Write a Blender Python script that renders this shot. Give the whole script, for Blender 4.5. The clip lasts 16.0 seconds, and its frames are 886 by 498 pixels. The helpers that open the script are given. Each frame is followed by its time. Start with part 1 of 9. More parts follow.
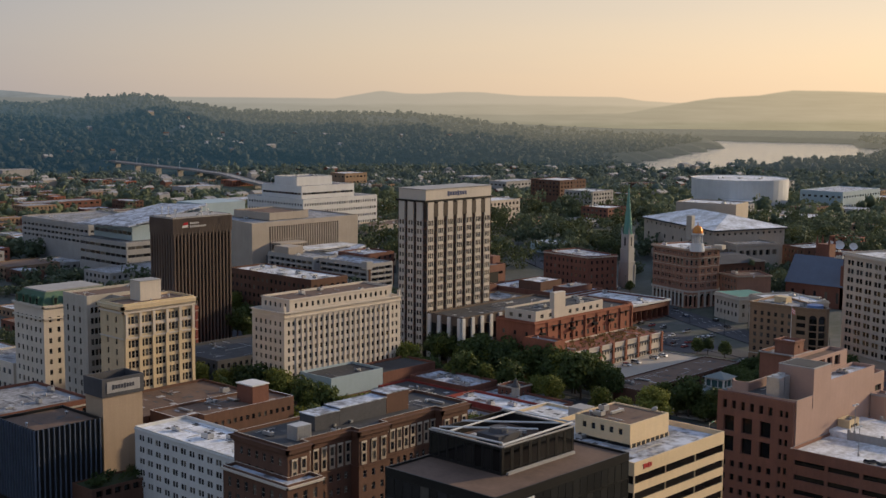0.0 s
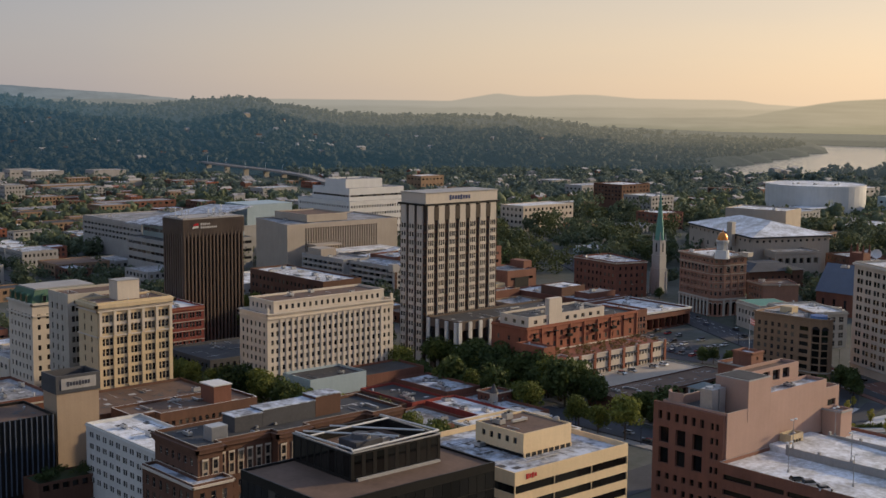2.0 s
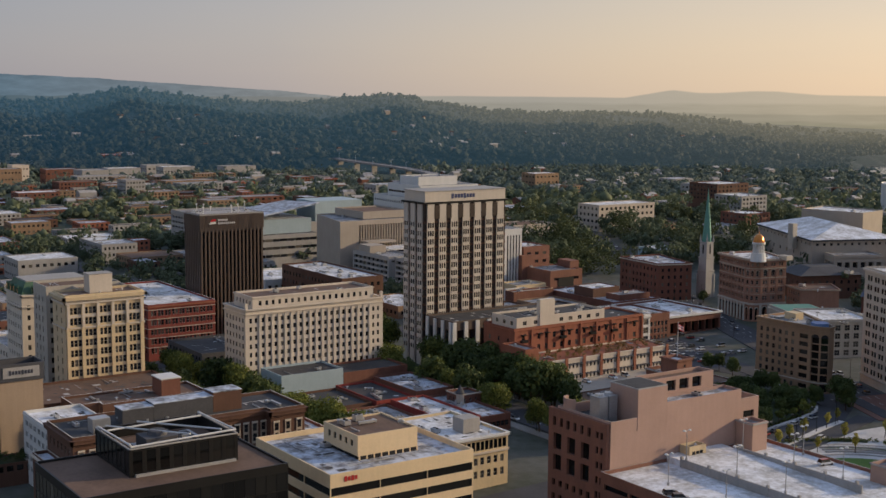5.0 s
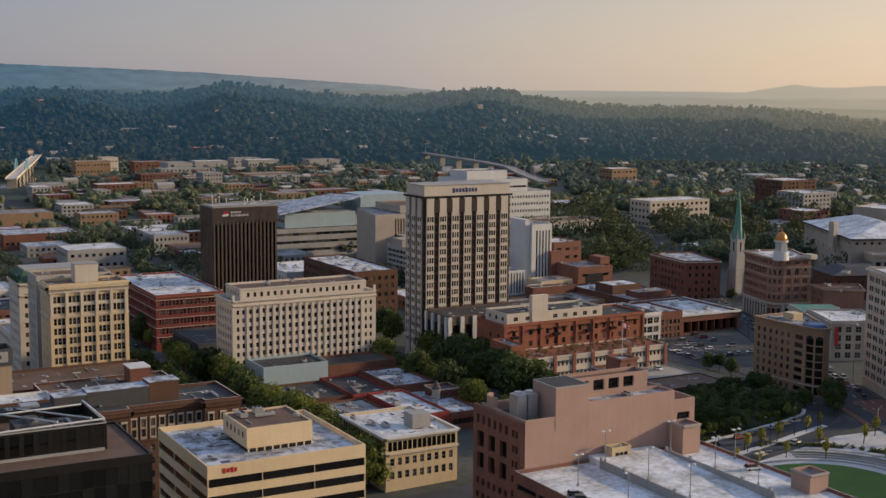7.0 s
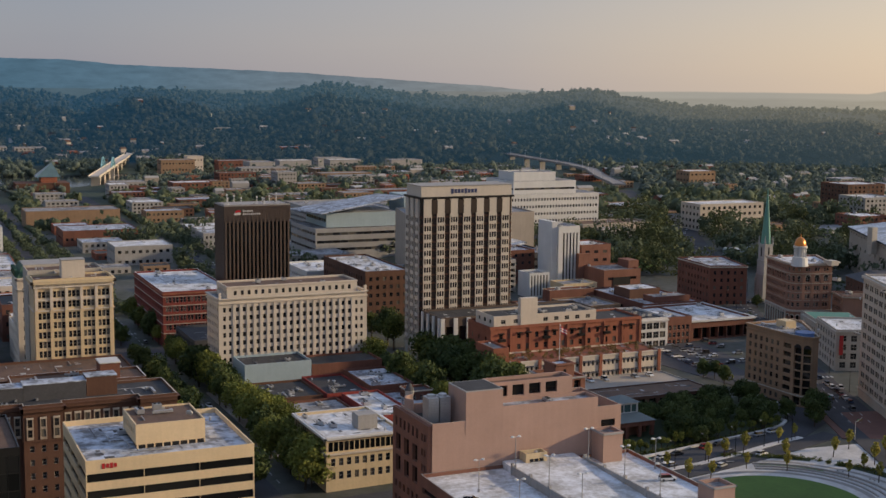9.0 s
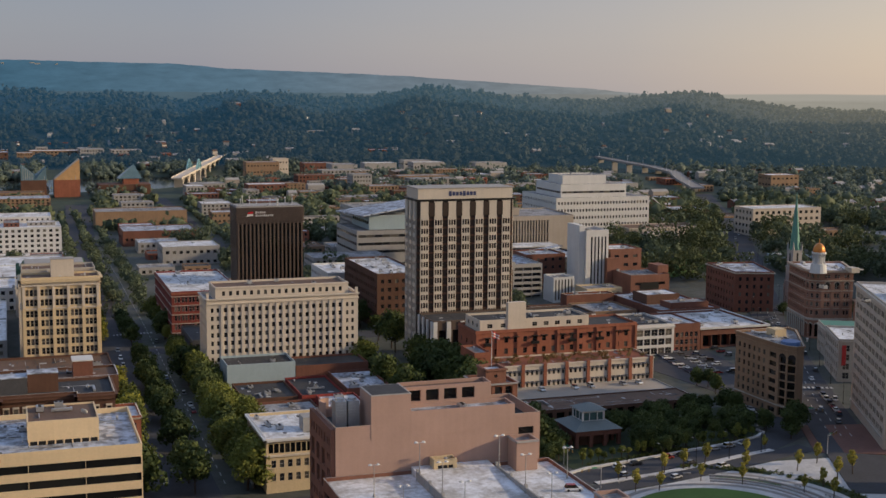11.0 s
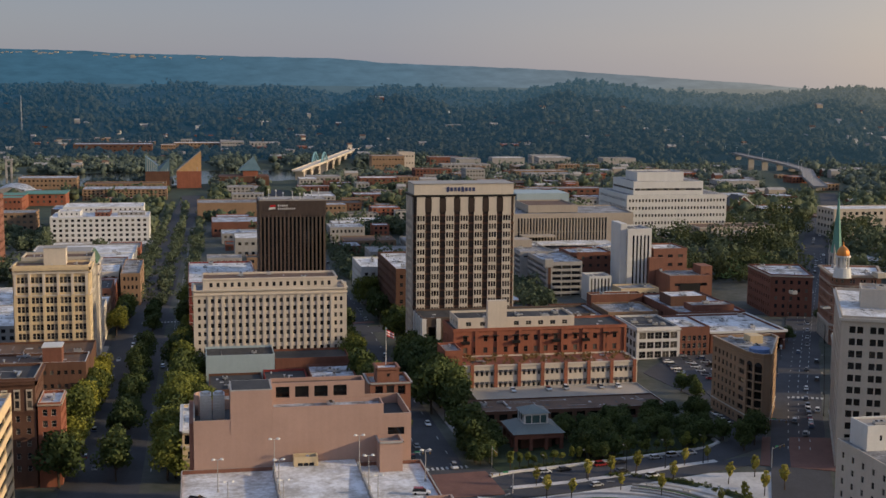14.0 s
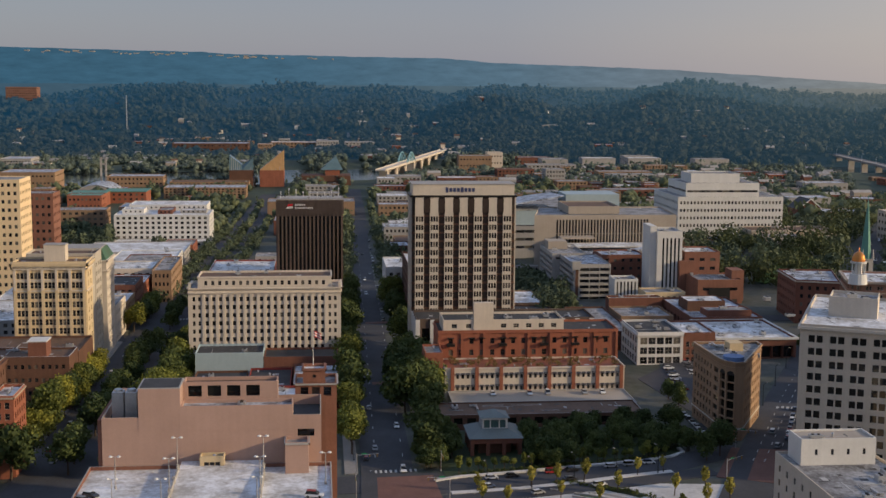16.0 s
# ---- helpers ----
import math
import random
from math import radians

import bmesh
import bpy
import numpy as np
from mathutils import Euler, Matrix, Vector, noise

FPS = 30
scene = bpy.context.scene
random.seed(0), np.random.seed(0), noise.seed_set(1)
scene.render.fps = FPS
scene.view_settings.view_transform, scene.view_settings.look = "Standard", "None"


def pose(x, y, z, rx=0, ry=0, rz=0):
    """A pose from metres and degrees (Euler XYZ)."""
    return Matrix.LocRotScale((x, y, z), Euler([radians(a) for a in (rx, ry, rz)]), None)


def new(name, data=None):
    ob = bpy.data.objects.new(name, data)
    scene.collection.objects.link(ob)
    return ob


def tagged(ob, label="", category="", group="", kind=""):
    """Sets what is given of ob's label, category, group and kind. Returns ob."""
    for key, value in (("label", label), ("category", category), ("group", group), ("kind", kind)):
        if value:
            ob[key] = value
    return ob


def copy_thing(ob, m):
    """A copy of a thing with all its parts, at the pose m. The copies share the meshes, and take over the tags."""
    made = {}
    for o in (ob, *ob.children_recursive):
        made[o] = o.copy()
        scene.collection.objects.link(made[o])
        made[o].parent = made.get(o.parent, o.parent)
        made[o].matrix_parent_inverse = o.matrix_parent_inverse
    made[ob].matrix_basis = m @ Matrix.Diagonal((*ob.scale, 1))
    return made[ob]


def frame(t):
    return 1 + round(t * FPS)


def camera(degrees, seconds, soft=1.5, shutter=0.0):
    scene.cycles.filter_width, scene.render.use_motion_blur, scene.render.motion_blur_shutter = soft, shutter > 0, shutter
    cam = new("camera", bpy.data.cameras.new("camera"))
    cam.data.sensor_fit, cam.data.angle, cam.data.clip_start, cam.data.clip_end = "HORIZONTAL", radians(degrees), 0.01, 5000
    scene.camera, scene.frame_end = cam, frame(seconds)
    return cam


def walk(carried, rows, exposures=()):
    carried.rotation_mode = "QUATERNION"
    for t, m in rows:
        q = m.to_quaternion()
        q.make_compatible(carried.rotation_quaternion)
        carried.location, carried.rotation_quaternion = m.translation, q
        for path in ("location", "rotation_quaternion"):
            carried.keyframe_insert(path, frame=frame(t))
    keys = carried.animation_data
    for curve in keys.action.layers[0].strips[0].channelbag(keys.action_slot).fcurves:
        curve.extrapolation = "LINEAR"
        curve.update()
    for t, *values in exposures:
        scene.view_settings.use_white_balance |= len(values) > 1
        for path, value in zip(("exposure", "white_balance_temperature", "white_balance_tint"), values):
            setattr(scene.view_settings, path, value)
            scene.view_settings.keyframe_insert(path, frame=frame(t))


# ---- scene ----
cam = camera(38.1, 16.0)
METRES, EYE, TILT, LEAN, TURN = 425.0, 125.0, 0.0, 0.0, 42.9
ROWS = [
    (0.0, 0.0, 0.0, 0.0, 0.05, -6.87, -0.43),
    (0.5, 0.0308, 0.0007, 0.0003, 1.34, -6.81, -0.53),
    (1.0, 0.0616, 0.0025, 0.0013, 2.62, -6.8, -0.58),
    (1.5, 0.0923, 0.0049, 0.0022, 3.91, -6.81, -0.58),
    (2.0, 0.1224, 0.0082, 0.0022, 5.18, -6.8, -0.56),
    (2.5, 0.1525, 0.0124, 0.0025, 6.44, -6.79, -0.53),
    (3.0, 0.1832, 0.0178, 0.0033, 7.74, -6.79, -0.51),
    (3.5, 0.2134, 0.0236, 0.0039, 9.01, -6.81, -0.49),
    (4.0, 0.2433, 0.0301, 0.0045, 10.28, -6.86, -0.45),
    (6.5, 0.391, 0.072, 0.0046, 16.72, -7.22, -0.46),
    (7.0, 0.4196, 0.0827, 0.0048, 17.98, -7.28, -0.46),
    (7.5, 0.448, 0.0941, 0.0046, 19.23, -7.31, -0.49),
    (8.0, 0.4765, 0.1059, 0.0053, 20.5, -7.35, -0.5),
    (8.5, 0.5045, 0.1183, 0.005, 21.76, -7.3, -0.53),
    (9.0, 0.5333, 0.1315, 0.0054, 23.07, -7.29, -0.57),
    (11.5, 0.6701, 0.2126, 0.005, 29.6, -7.18, -0.42),
    (12.0, 0.6961, 0.23, 0.0053, 30.91, -7.2, -0.47),
    (12.5, 0.7219, 0.2472, 0.0059, 32.21, -7.3, -0.54),
    (13.0, 0.7476, 0.267, 0.0062, 33.56, -7.41, -0.54),
    (13.5, 0.7723, 0.2858, 0.0066, 34.85, -7.49, -0.52),
    (14.0, 0.7969, 0.3052, 0.007, 36.15, -7.51, -0.48),
    (14.5, 0.8215, 0.3275, 0.0064, 37.52, -7.46, -0.4),
    (15.0, 0.8447, 0.3485, 0.0066, 38.84, -7.44, -0.41),
    (15.5, 0.8673, 0.37, 0.0073, 40.17, -7.49, -0.41),
    (16.0, 0.8913, 0.3947, 0.0075, 41.63, -7.55, -0.39),
]
walk(cam, [(t, pose(0, 0, EYE, TILT, LEAN, TURN) @ pose(METRES * x, METRES * y, METRES * z, 90 + pitch, roll, yaw)) for t, x, y, z, yaw, pitch, roll in ROWS])

# ---- world, sun ----
SUN_AZ, SUN_EL, SKY_AZ, HAZE = -19.0, 16.0, -8.0, 0.86          # degrees: turn from +y towards -x, height
world = bpy.data.worlds.new("sky_world")
scene.world = world
world.use_nodes = True
wn = world.node_tree
for n in list(wn.nodes):
    wn.nodes.remove(n)
w_out = wn.nodes.new("ShaderNodeOutputWorld")
w_sky = wn.nodes.new("ShaderNodeTexSky")
w_sky.sky_type, w_sky.sun_disc = "NISHITA", False
w_sky.sun_elevation, w_sky.sun_rotation = radians(SUN_EL), radians(-SUN_AZ)
w_sky.air_density, w_sky.dust_density, w_sky.ozone_density = 1.0, 1.0, 1.0


def sky_math(op, a, b):
    n = wn.nodes.new("ShaderNodeMath")
    n.operation = op
    for i, v in enumerate((a, b)):
        if isinstance(v, (int, float)):
            n.inputs[i].default_value = v
        else:
            wn.links.new(v, n.inputs[i])
    return n.outputs[0]


def sky_ramp(fac, stops):
    n = wn.nodes.new("ShaderNodeValToRGB")
    e = n.color_ramp.elements
    for i, (p, c) in enumerate(stops):
        k = e[i] if i < 2 else e.new(p)
        k.position, k.color = p, (*c, 1)
    wn.links.new(fac, n.inputs["Fac"])
    return n.outputs["Color"]


def sky_mix(fac, a, b):
    n = wn.nodes.new("ShaderNodeMix")
    n.data_type = "RGBA"
    for s, v in ((0, fac), (6, a), (7, b)):
        if isinstance(v, (int, float)):
            n.inputs[s].default_value = v
        else:
            wn.links.new(v, n.inputs[s])
    return n.outputs[2]


# evening haze: a warm side under the sun, a cool grey-blue side away from it, paler towards the skyline
w_dir = wn.nodes.new("ShaderNodeTexCoord").outputs["Generated"]
w_sep = wn.nodes.new("ShaderNodeSeparateXYZ")
wn.links.new(w_dir, w_sep.inputs[0])
w_dot = sky_math("ADD", sky_math("MULTIPLY", w_sep.outputs[0], -math.sin(radians(SKY_AZ))), sky_math("MULTIPLY", w_sep.outputs[1], math.cos(radians(SKY_AZ))))
w_side = sky_math("ADD", sky_math("MULTIPLY", w_dot, 0.5), 0.5)
w_low = sky_ramp(w_side, ((0.0, (0.38, 0.345, 0.33)), (1.0, (1.0, 0.70, 0.42)), (0.27, (0.20, 0.215, 0.29)), (0.5, (0.255, 0.26, 0.335)), (0.66, (0.43, 0.38, 0.385)), (0.78, (0.66, 0.515, 0.40)), (0.9, (0.90, 0.65, 0.44))))
w_high = sky_ramp(w_side, ((0.0, (0.38, 0.345, 0.33)), (1.0, (0.68, 0.57, 0.49)), (0.27, (0.17, 0.205, 0.31)), (0.5, (0.19, 0.215, 0.315)), (0.66, (0.32, 0.315, 0.375)), (0.8, (0.52, 0.46, 0.43))))
w_up = wn.nodes.new("ShaderNodeMapRange")
w_up.interpolation_type = "SMOOTHSTEP"
w_up.inputs["From Min"].default_value, w_up.inputs["From Max"].default_value = 0.0, 0.16
wn.links.new(w_sep.outputs[2], w_up.inputs["Value"])
w_haze = sky_mix(w_up.outputs[0], w_low, w_high)
w_zen = wn.nodes.new("ShaderNodeMapRange")
w_zen.interpolation_type = "SMOOTHSTEP"
w_zen.inputs["From Min"].default_value, w_zen.inputs["From Max"].default_value = 0.2, 0.8
wn.links.new(w_sep.outputs[2], w_zen.inputs["Value"])
w_haze = sky_mix(w_zen.outputs[0], w_haze, sky_ramp(w_side, ((0.0, (0.26, 0.37, 0.62)), (1.0, (0.33, 0.42, 0.62)))))
# thin streaks of cloud
w_map = wn.nodes.new("ShaderNodeMapping")
w_map.inputs["Scale"].default_value = (2.2, 2.2, 22.0)
wn.links.new(w_dir, w_map.inputs["Vector"])
w_noise = wn.nodes.new("ShaderNodeTexNoise")
w_noise.inputs["Scale"].default_value, w_noise.inputs["Detail"].default_value = 1.6, 6.0
wn.links.new(w_map.outputs["Vector"], w_noise.inputs["Vector"])
w_cl = sky_math("MULTIPLY", sky_math("SUBTRACT", w_noise.outputs["Fac"], 0.48), 0.5)
w_haze = sky_mix(sky_math("MAXIMUM", w_cl, 0.0), w_haze, w_high)


# land painted into the sky beyond the last ground, haze in its colours: misty plain, low hills, a nearer wooded hill
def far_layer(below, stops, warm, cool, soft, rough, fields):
    """Distant land painted into the sky up to a height (degrees) by direction (degrees from +y towards -x), haze in its
    colours, over what lies behind it.
    """
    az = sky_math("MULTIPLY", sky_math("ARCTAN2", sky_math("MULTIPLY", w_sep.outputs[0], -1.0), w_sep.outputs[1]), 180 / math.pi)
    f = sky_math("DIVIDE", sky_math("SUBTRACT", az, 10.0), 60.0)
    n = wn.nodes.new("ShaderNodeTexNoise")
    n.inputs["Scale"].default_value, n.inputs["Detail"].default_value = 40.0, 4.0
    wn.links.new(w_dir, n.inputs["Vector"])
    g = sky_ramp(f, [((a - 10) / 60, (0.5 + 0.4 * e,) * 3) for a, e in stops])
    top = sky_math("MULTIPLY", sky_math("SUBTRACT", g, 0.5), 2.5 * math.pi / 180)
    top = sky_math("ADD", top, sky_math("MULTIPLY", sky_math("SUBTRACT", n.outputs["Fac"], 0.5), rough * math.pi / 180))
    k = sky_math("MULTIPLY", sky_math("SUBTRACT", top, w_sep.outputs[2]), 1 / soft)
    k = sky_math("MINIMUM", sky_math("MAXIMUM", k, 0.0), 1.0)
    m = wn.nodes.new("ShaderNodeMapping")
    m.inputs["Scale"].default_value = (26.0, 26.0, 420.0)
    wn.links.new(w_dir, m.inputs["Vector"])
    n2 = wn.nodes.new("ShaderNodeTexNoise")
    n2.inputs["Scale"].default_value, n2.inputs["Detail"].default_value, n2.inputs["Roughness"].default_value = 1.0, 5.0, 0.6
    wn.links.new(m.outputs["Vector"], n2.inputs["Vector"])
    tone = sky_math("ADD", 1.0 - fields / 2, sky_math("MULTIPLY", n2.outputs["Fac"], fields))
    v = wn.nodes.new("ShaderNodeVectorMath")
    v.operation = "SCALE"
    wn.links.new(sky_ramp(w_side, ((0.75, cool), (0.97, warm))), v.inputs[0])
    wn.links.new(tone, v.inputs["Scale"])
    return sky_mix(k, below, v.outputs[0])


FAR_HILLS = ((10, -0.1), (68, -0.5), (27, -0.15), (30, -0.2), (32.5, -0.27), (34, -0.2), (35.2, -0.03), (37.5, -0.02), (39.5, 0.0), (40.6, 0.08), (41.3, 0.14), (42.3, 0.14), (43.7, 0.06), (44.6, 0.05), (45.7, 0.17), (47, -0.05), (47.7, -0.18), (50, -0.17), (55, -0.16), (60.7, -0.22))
# each layer's warm and cool tint already holds the haze on its land
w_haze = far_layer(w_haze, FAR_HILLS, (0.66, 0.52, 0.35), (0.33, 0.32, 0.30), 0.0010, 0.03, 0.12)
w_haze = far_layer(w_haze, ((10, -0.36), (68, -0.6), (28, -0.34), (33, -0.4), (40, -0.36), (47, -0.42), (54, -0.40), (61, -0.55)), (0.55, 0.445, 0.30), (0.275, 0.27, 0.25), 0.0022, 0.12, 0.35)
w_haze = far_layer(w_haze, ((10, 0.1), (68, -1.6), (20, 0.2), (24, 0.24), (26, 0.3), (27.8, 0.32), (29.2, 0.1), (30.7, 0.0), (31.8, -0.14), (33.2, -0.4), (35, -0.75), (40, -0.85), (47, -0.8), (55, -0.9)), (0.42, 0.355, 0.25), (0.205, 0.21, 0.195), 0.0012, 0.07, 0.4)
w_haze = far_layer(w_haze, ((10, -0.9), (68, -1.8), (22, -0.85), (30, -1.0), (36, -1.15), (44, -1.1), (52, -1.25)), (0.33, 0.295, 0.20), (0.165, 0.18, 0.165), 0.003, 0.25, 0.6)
w_bg1 = wn.nodes.new("ShaderNodeBackground")
wn.links.new(w_haze, w_bg1.inputs["Color"])
w_bg1.inputs["Strength"].default_value = HAZE
w_bg2 = wn.nodes.new("ShaderNodeBackground")
wn.links.new(w_sky.outputs["Color"], w_bg2.inputs["Color"])
w_bg2.inputs["Strength"].default_value = 0.03
w_add = wn.nodes.new("ShaderNodeAddShader")
wn.links.new(w_bg1.outputs[0], w_add.inputs[0])
wn.links.new(w_bg2.outputs[0], w_add.inputs[1])
wn.links.new(w_add.outputs[0], w_out.inputs["Surface"])

sun_data = bpy.data.lights.new("sun", "SUN")
sun_data.energy, sun_data.angle, sun_data.color = 3.9, radians(2.0), (1.0, 0.77, 0.50)
sun = new("sun", sun_data)
sun_dir = Vector((-math.sin(radians(SUN_AZ)) * math.cos(radians(SUN_EL)), math.cos(radians(SUN_AZ)) * math.cos(radians(SUN_EL)), math.sin(radians(SUN_EL))))
sun.matrix_world = Matrix.Translation((0, 0, 400)) @ sun_dir.to_track_quat("Z", "Y").to_matrix().to_4x4()


# ---- materials ----
def material(name, col, rough=0.8, metal=0.0, var=0.25, grain=0.6, big=9.0, bump=0.0, rand=0.0, spec=0.3, tint=None, streak=0.0, sharp=0.2):
    """Two scales of noise on a base colour, some difference from object to object, rain streaks on walls."""
    m = bpy.data.materials.new(name)
    m.use_nodes = True
    nt = m.node_tree
    b = nt.nodes["Principled BSDF"]
    b.inputs["Roughness"].default_value, b.inputs["Metallic"].default_value = rough, metal
    b.inputs["Specular IOR Level"].default_value = spec
    tc = nt.nodes.new("ShaderNodeNewGeometry")
    fac = None
    for scale, share in ((1 / grain, 0.4), (1 / big, 0.6)):
        n = nt.nodes.new("ShaderNodeTexNoise")
        n.inputs["Scale"].default_value, n.inputs["Detail"].default_value, n.inputs["Roughness"].default_value = scale, 5.0, 0.6
        nt.links.new(tc.outputs["Position"], n.inputs["Vector"])
        mul = nt.nodes.new("ShaderNodeMath")
        mul.operation, mul.inputs[1].default_value = "MULTIPLY", share
        nt.links.new(n.outputs["Fac"], mul.inputs[0])
        if fac is None:
            fac = mul
        else:
            add = nt.nodes.new("ShaderNodeMath")
            add.operation = "ADD"
            nt.links.new(fac.outputs[0], add.inputs[0])
            nt.links.new(mul.outputs[0], add.inputs[1])
            fac = add
    if streak:
        mp = nt.nodes.new("ShaderNodeMapping")
        mp.inputs["Scale"].default_value = (0.9, 0.9, 0.05)
        nt.links.new(tc.outputs["Position"], mp.inputs["Vector"])
        n = nt.nodes.new("ShaderNodeTexNoise")
        n.inputs["Scale"].default_value, n.inputs["Detail"].default_value = 1.0, 4.0
        nt.links.new(mp.outputs["Vector"], n.inputs["Vector"])
        mul = nt.nodes.new("ShaderNodeMath")
        mul.operation, mul.inputs[1].default_value, mul.inputs[2].default_value = "MULTIPLY_ADD", streak, -streak * 0.5
        nt.links.new(n.outputs["Fac"], mul.inputs[0])
        add = nt.nodes.new("ShaderNodeMath")
        add.operation = "ADD"
        nt.links.new(fac.outputs[0], add.inputs[0])
        nt.links.new(mul.outputs[0], add.inputs[1])
        fac = add
    if rand:
        oi = nt.nodes.new("ShaderNodeObjectInfo")
        mul = nt.nodes.new("ShaderNodeMath")
        mul.operation, mul.inputs[1].default_value, mul.inputs[2].default_value = "MULTIPLY_ADD", rand, -rand * 0.5
        nt.links.new(oi.outputs["Random"], mul.inputs[0])
        add = nt.nodes.new("ShaderNodeMath")
        add.operation = "ADD"
        nt.links.new(fac.outputs[0], add.inputs[0])
        nt.links.new(mul.outputs[0], add.inputs[1])
        fac = add
    ramp = nt.nodes.new("ShaderNodeValToRGB")
    lo = [c * (1 - var) for c in (tint or col)]
    hi = [min(1, c * (1 + var)) for c in col]
    ramp.color_ramp.elements[0].position, ramp.color_ramp.elements[0].color = 0.5 - sharp, (*lo, 1)
    ramp.color_ramp.elements[1].position, ramp.color_ramp.elements[1].color = 0.5 + sharp, (*hi, 1)
    nt.links.new(fac.outputs[0], ramp.inputs["Fac"])
    nt.links.new(ramp.outputs["Color"], b.inputs["Base Color"])
    if bump:
        bp = nt.nodes.new("ShaderNodeBump")
        bp.inputs["Strength"].default_value, bp.inputs["Distance"].default_value = bump, 0.1
        nt.links.new(fac.outputs[0], bp.inputs["Height"])
        nt.links.new(bp.outputs["Normal"], b.inputs["Normal"])
    return m


def glass(name, dark, blind, share, rough=0.08):
    """Window glass seen from outside: a dark room behind most panes, a pale blind behind some."""
    m = bpy.data.materials.new(name)
    m.use_nodes = True
    nt = m.node_tree
    b = nt.nodes["Principled BSDF"]
    b.inputs["Roughness"].default_value = rough
    b.inputs["Specular IOR Level"].default_value = 0.5
    oi = nt.nodes.new("ShaderNodeObjectInfo")
    geo = nt.nodes.new("ShaderNodeNewGeometry")
    add = nt.nodes.new("ShaderNodeMath")
    add.operation = "ADD"
    fr = nt.nodes.new("ShaderNodeMath")
    fr.operation = "FRACT"
    nt.links.new(oi.outputs["Random"], add.inputs[0])
    nt.links.new(geo.outputs["Random Per Island"], add.inputs[1])
    nt.links.new(add.outputs[0], fr.inputs[0])
    ramp = nt.nodes.new("ShaderNodeValToRGB")
    e = ramp.color_ramp.elements
    e[0].position, e[0].color = 0.0, (*[c * 0.6 for c in dark], 1)
    e[1].position, e[1].color = 1.0, (*blind, 1)
    k = e.new(1 - share)
    k.color = (*[c * 1.5 for c in dark], 1)
    nt.links.new(fr.outputs[0], ramp.inputs["Fac"])
    nt.links.new(ramp.outputs["Color"], b.inputs["Base Color"])
    return m


M_CREAM = material("cream_stone", (0.56, 0.49, 0.405), var=0.12, streak=0.35)
M_TAN = material("tan_terracotta", (0.56, 0.44, 0.275), var=0.14, streak=0.35)
M_STONE = material("grey_limestone", (0.42, 0.38, 0.32), var=0.15, streak=0.4)
M_PANEL = material("pale_concrete_panel", (0.52, 0.46, 0.385), var=0.1, streak=0.3, rand=0.12)
M_GOLD = material("buff_precast", (0.68, 0.52, 0.32), var=0.1, streak=0.3)
M_PEACH = material("peach_stucco", (0.38, 0.25, 0.20), var=0.09, streak=0.35)
M_REDWALL = material("red_painted_wall", (0.25, 0.045, 0.035), var=0.25, streak=0.4)
M_BRICK = material("red_brick", (0.165, 0.070, 0.047), var=0.28, grain=0.4, streak=0.3)
M_ORANGE = material("orange_brick", (0.265, 0.095, 0.056), var=0.25, grain=0.4, streak=0.3)
M_BROWN = material("brown_brick", (0.115, 0.058, 0.038), var=0.25, grain=0.4, streak=0.3)
M_TANBRICK = material("tan_brick", (0.27, 0.175, 0.108), var=0.2, grain=0.4, streak=0.3)
M_DKBROWN = material("dark_brown_recess", (0.035, 0.023, 0.018), rough=0.5, var=0.25)
M_REDSTONE = material("red_brown_stone", (0.22, 0.11, 0.075), var=0.2, grain=0.4, streak=0.3)
M_COURT = material("beige_court_stone", (0.36, 0.31, 0.255), var=0.12, streak=0.35)
M_COURTCREAM = material("weathered_cream_stone", (0.48, 0.41, 0.33), var=0.12, streak=0.35)
M_BRONZE = material("bronze_panel", (0.105, 0.076, 0.060), rough=0.5, var=0.2, streak=0.3)
M_DARK = material("dark_metal", (0.018, 0.017, 0.016), rough=0.4, var=0.3, spec=0.2)
M_MANSARD = material("dark_green_copper", (0.045, 0.115, 0.075), rough=0.6, var=0.35, tint=(0.09, 0.11, 0.05))
M_DEEPRED = material("deep_red_brick", (0.19, 0.045, 0.035), var=0.25, grain=0.4, streak=0.3)
# near-black: shade painted into gaps, openings and bay tops; also tyres
M_BLACK = material("black_shade_and_tyre", (0.012, 0.012, 0.013), rough=0.7, var=0.3)
M_WHITE = material("white_paint", (0.58, 0.57, 0.545), var=0.1, streak=0.35)
M_CONC = material("grey_concrete", (0.33, 0.315, 0.295), var=0.16, streak=0.35)
M_BLUEW = material("pale_blue_wall", (0.33, 0.41, 0.44), var=0.1, streak=0.3)
M_SLATE = material("dark_slate", (0.07, 0.07, 0.075), var=0.3)
M_SLATEBLUE = material("slate_blue_fin", (0.10, 0.12, 0.16), rough=0.5, var=0.2)
M_RF_WHITE = material("white_membrane_roof", (0.66, 0.67, 0.69), rough=0.6, var=0.16, grain=1.6, big=9, tint=(0.46, 0.44, 0.41), sharp=0.09)
M_RF_GREY = material("grey_gravel_roof", (0.27, 0.27, 0.275), var=0.3, grain=1.2, big=7, tint=(0.17, 0.16, 0.155), sharp=0.1)
M_RF_BLUE = material("weathered_grey_roof", (0.38, 0.41, 0.46), rough=0.5, var=0.4, grain=1.6, big=6, tint=(0.22, 0.22, 0.23), sharp=0.07)
M_RF_BROWN = material("brown_gravel_roof", (0.135, 0.085, 0.06), var=0.35, grain=1.2, big=8)
M_RF_DARK = material("dark_tar_roof", (0.05, 0.05, 0.052), var=0.4, grain=1.2, big=6)
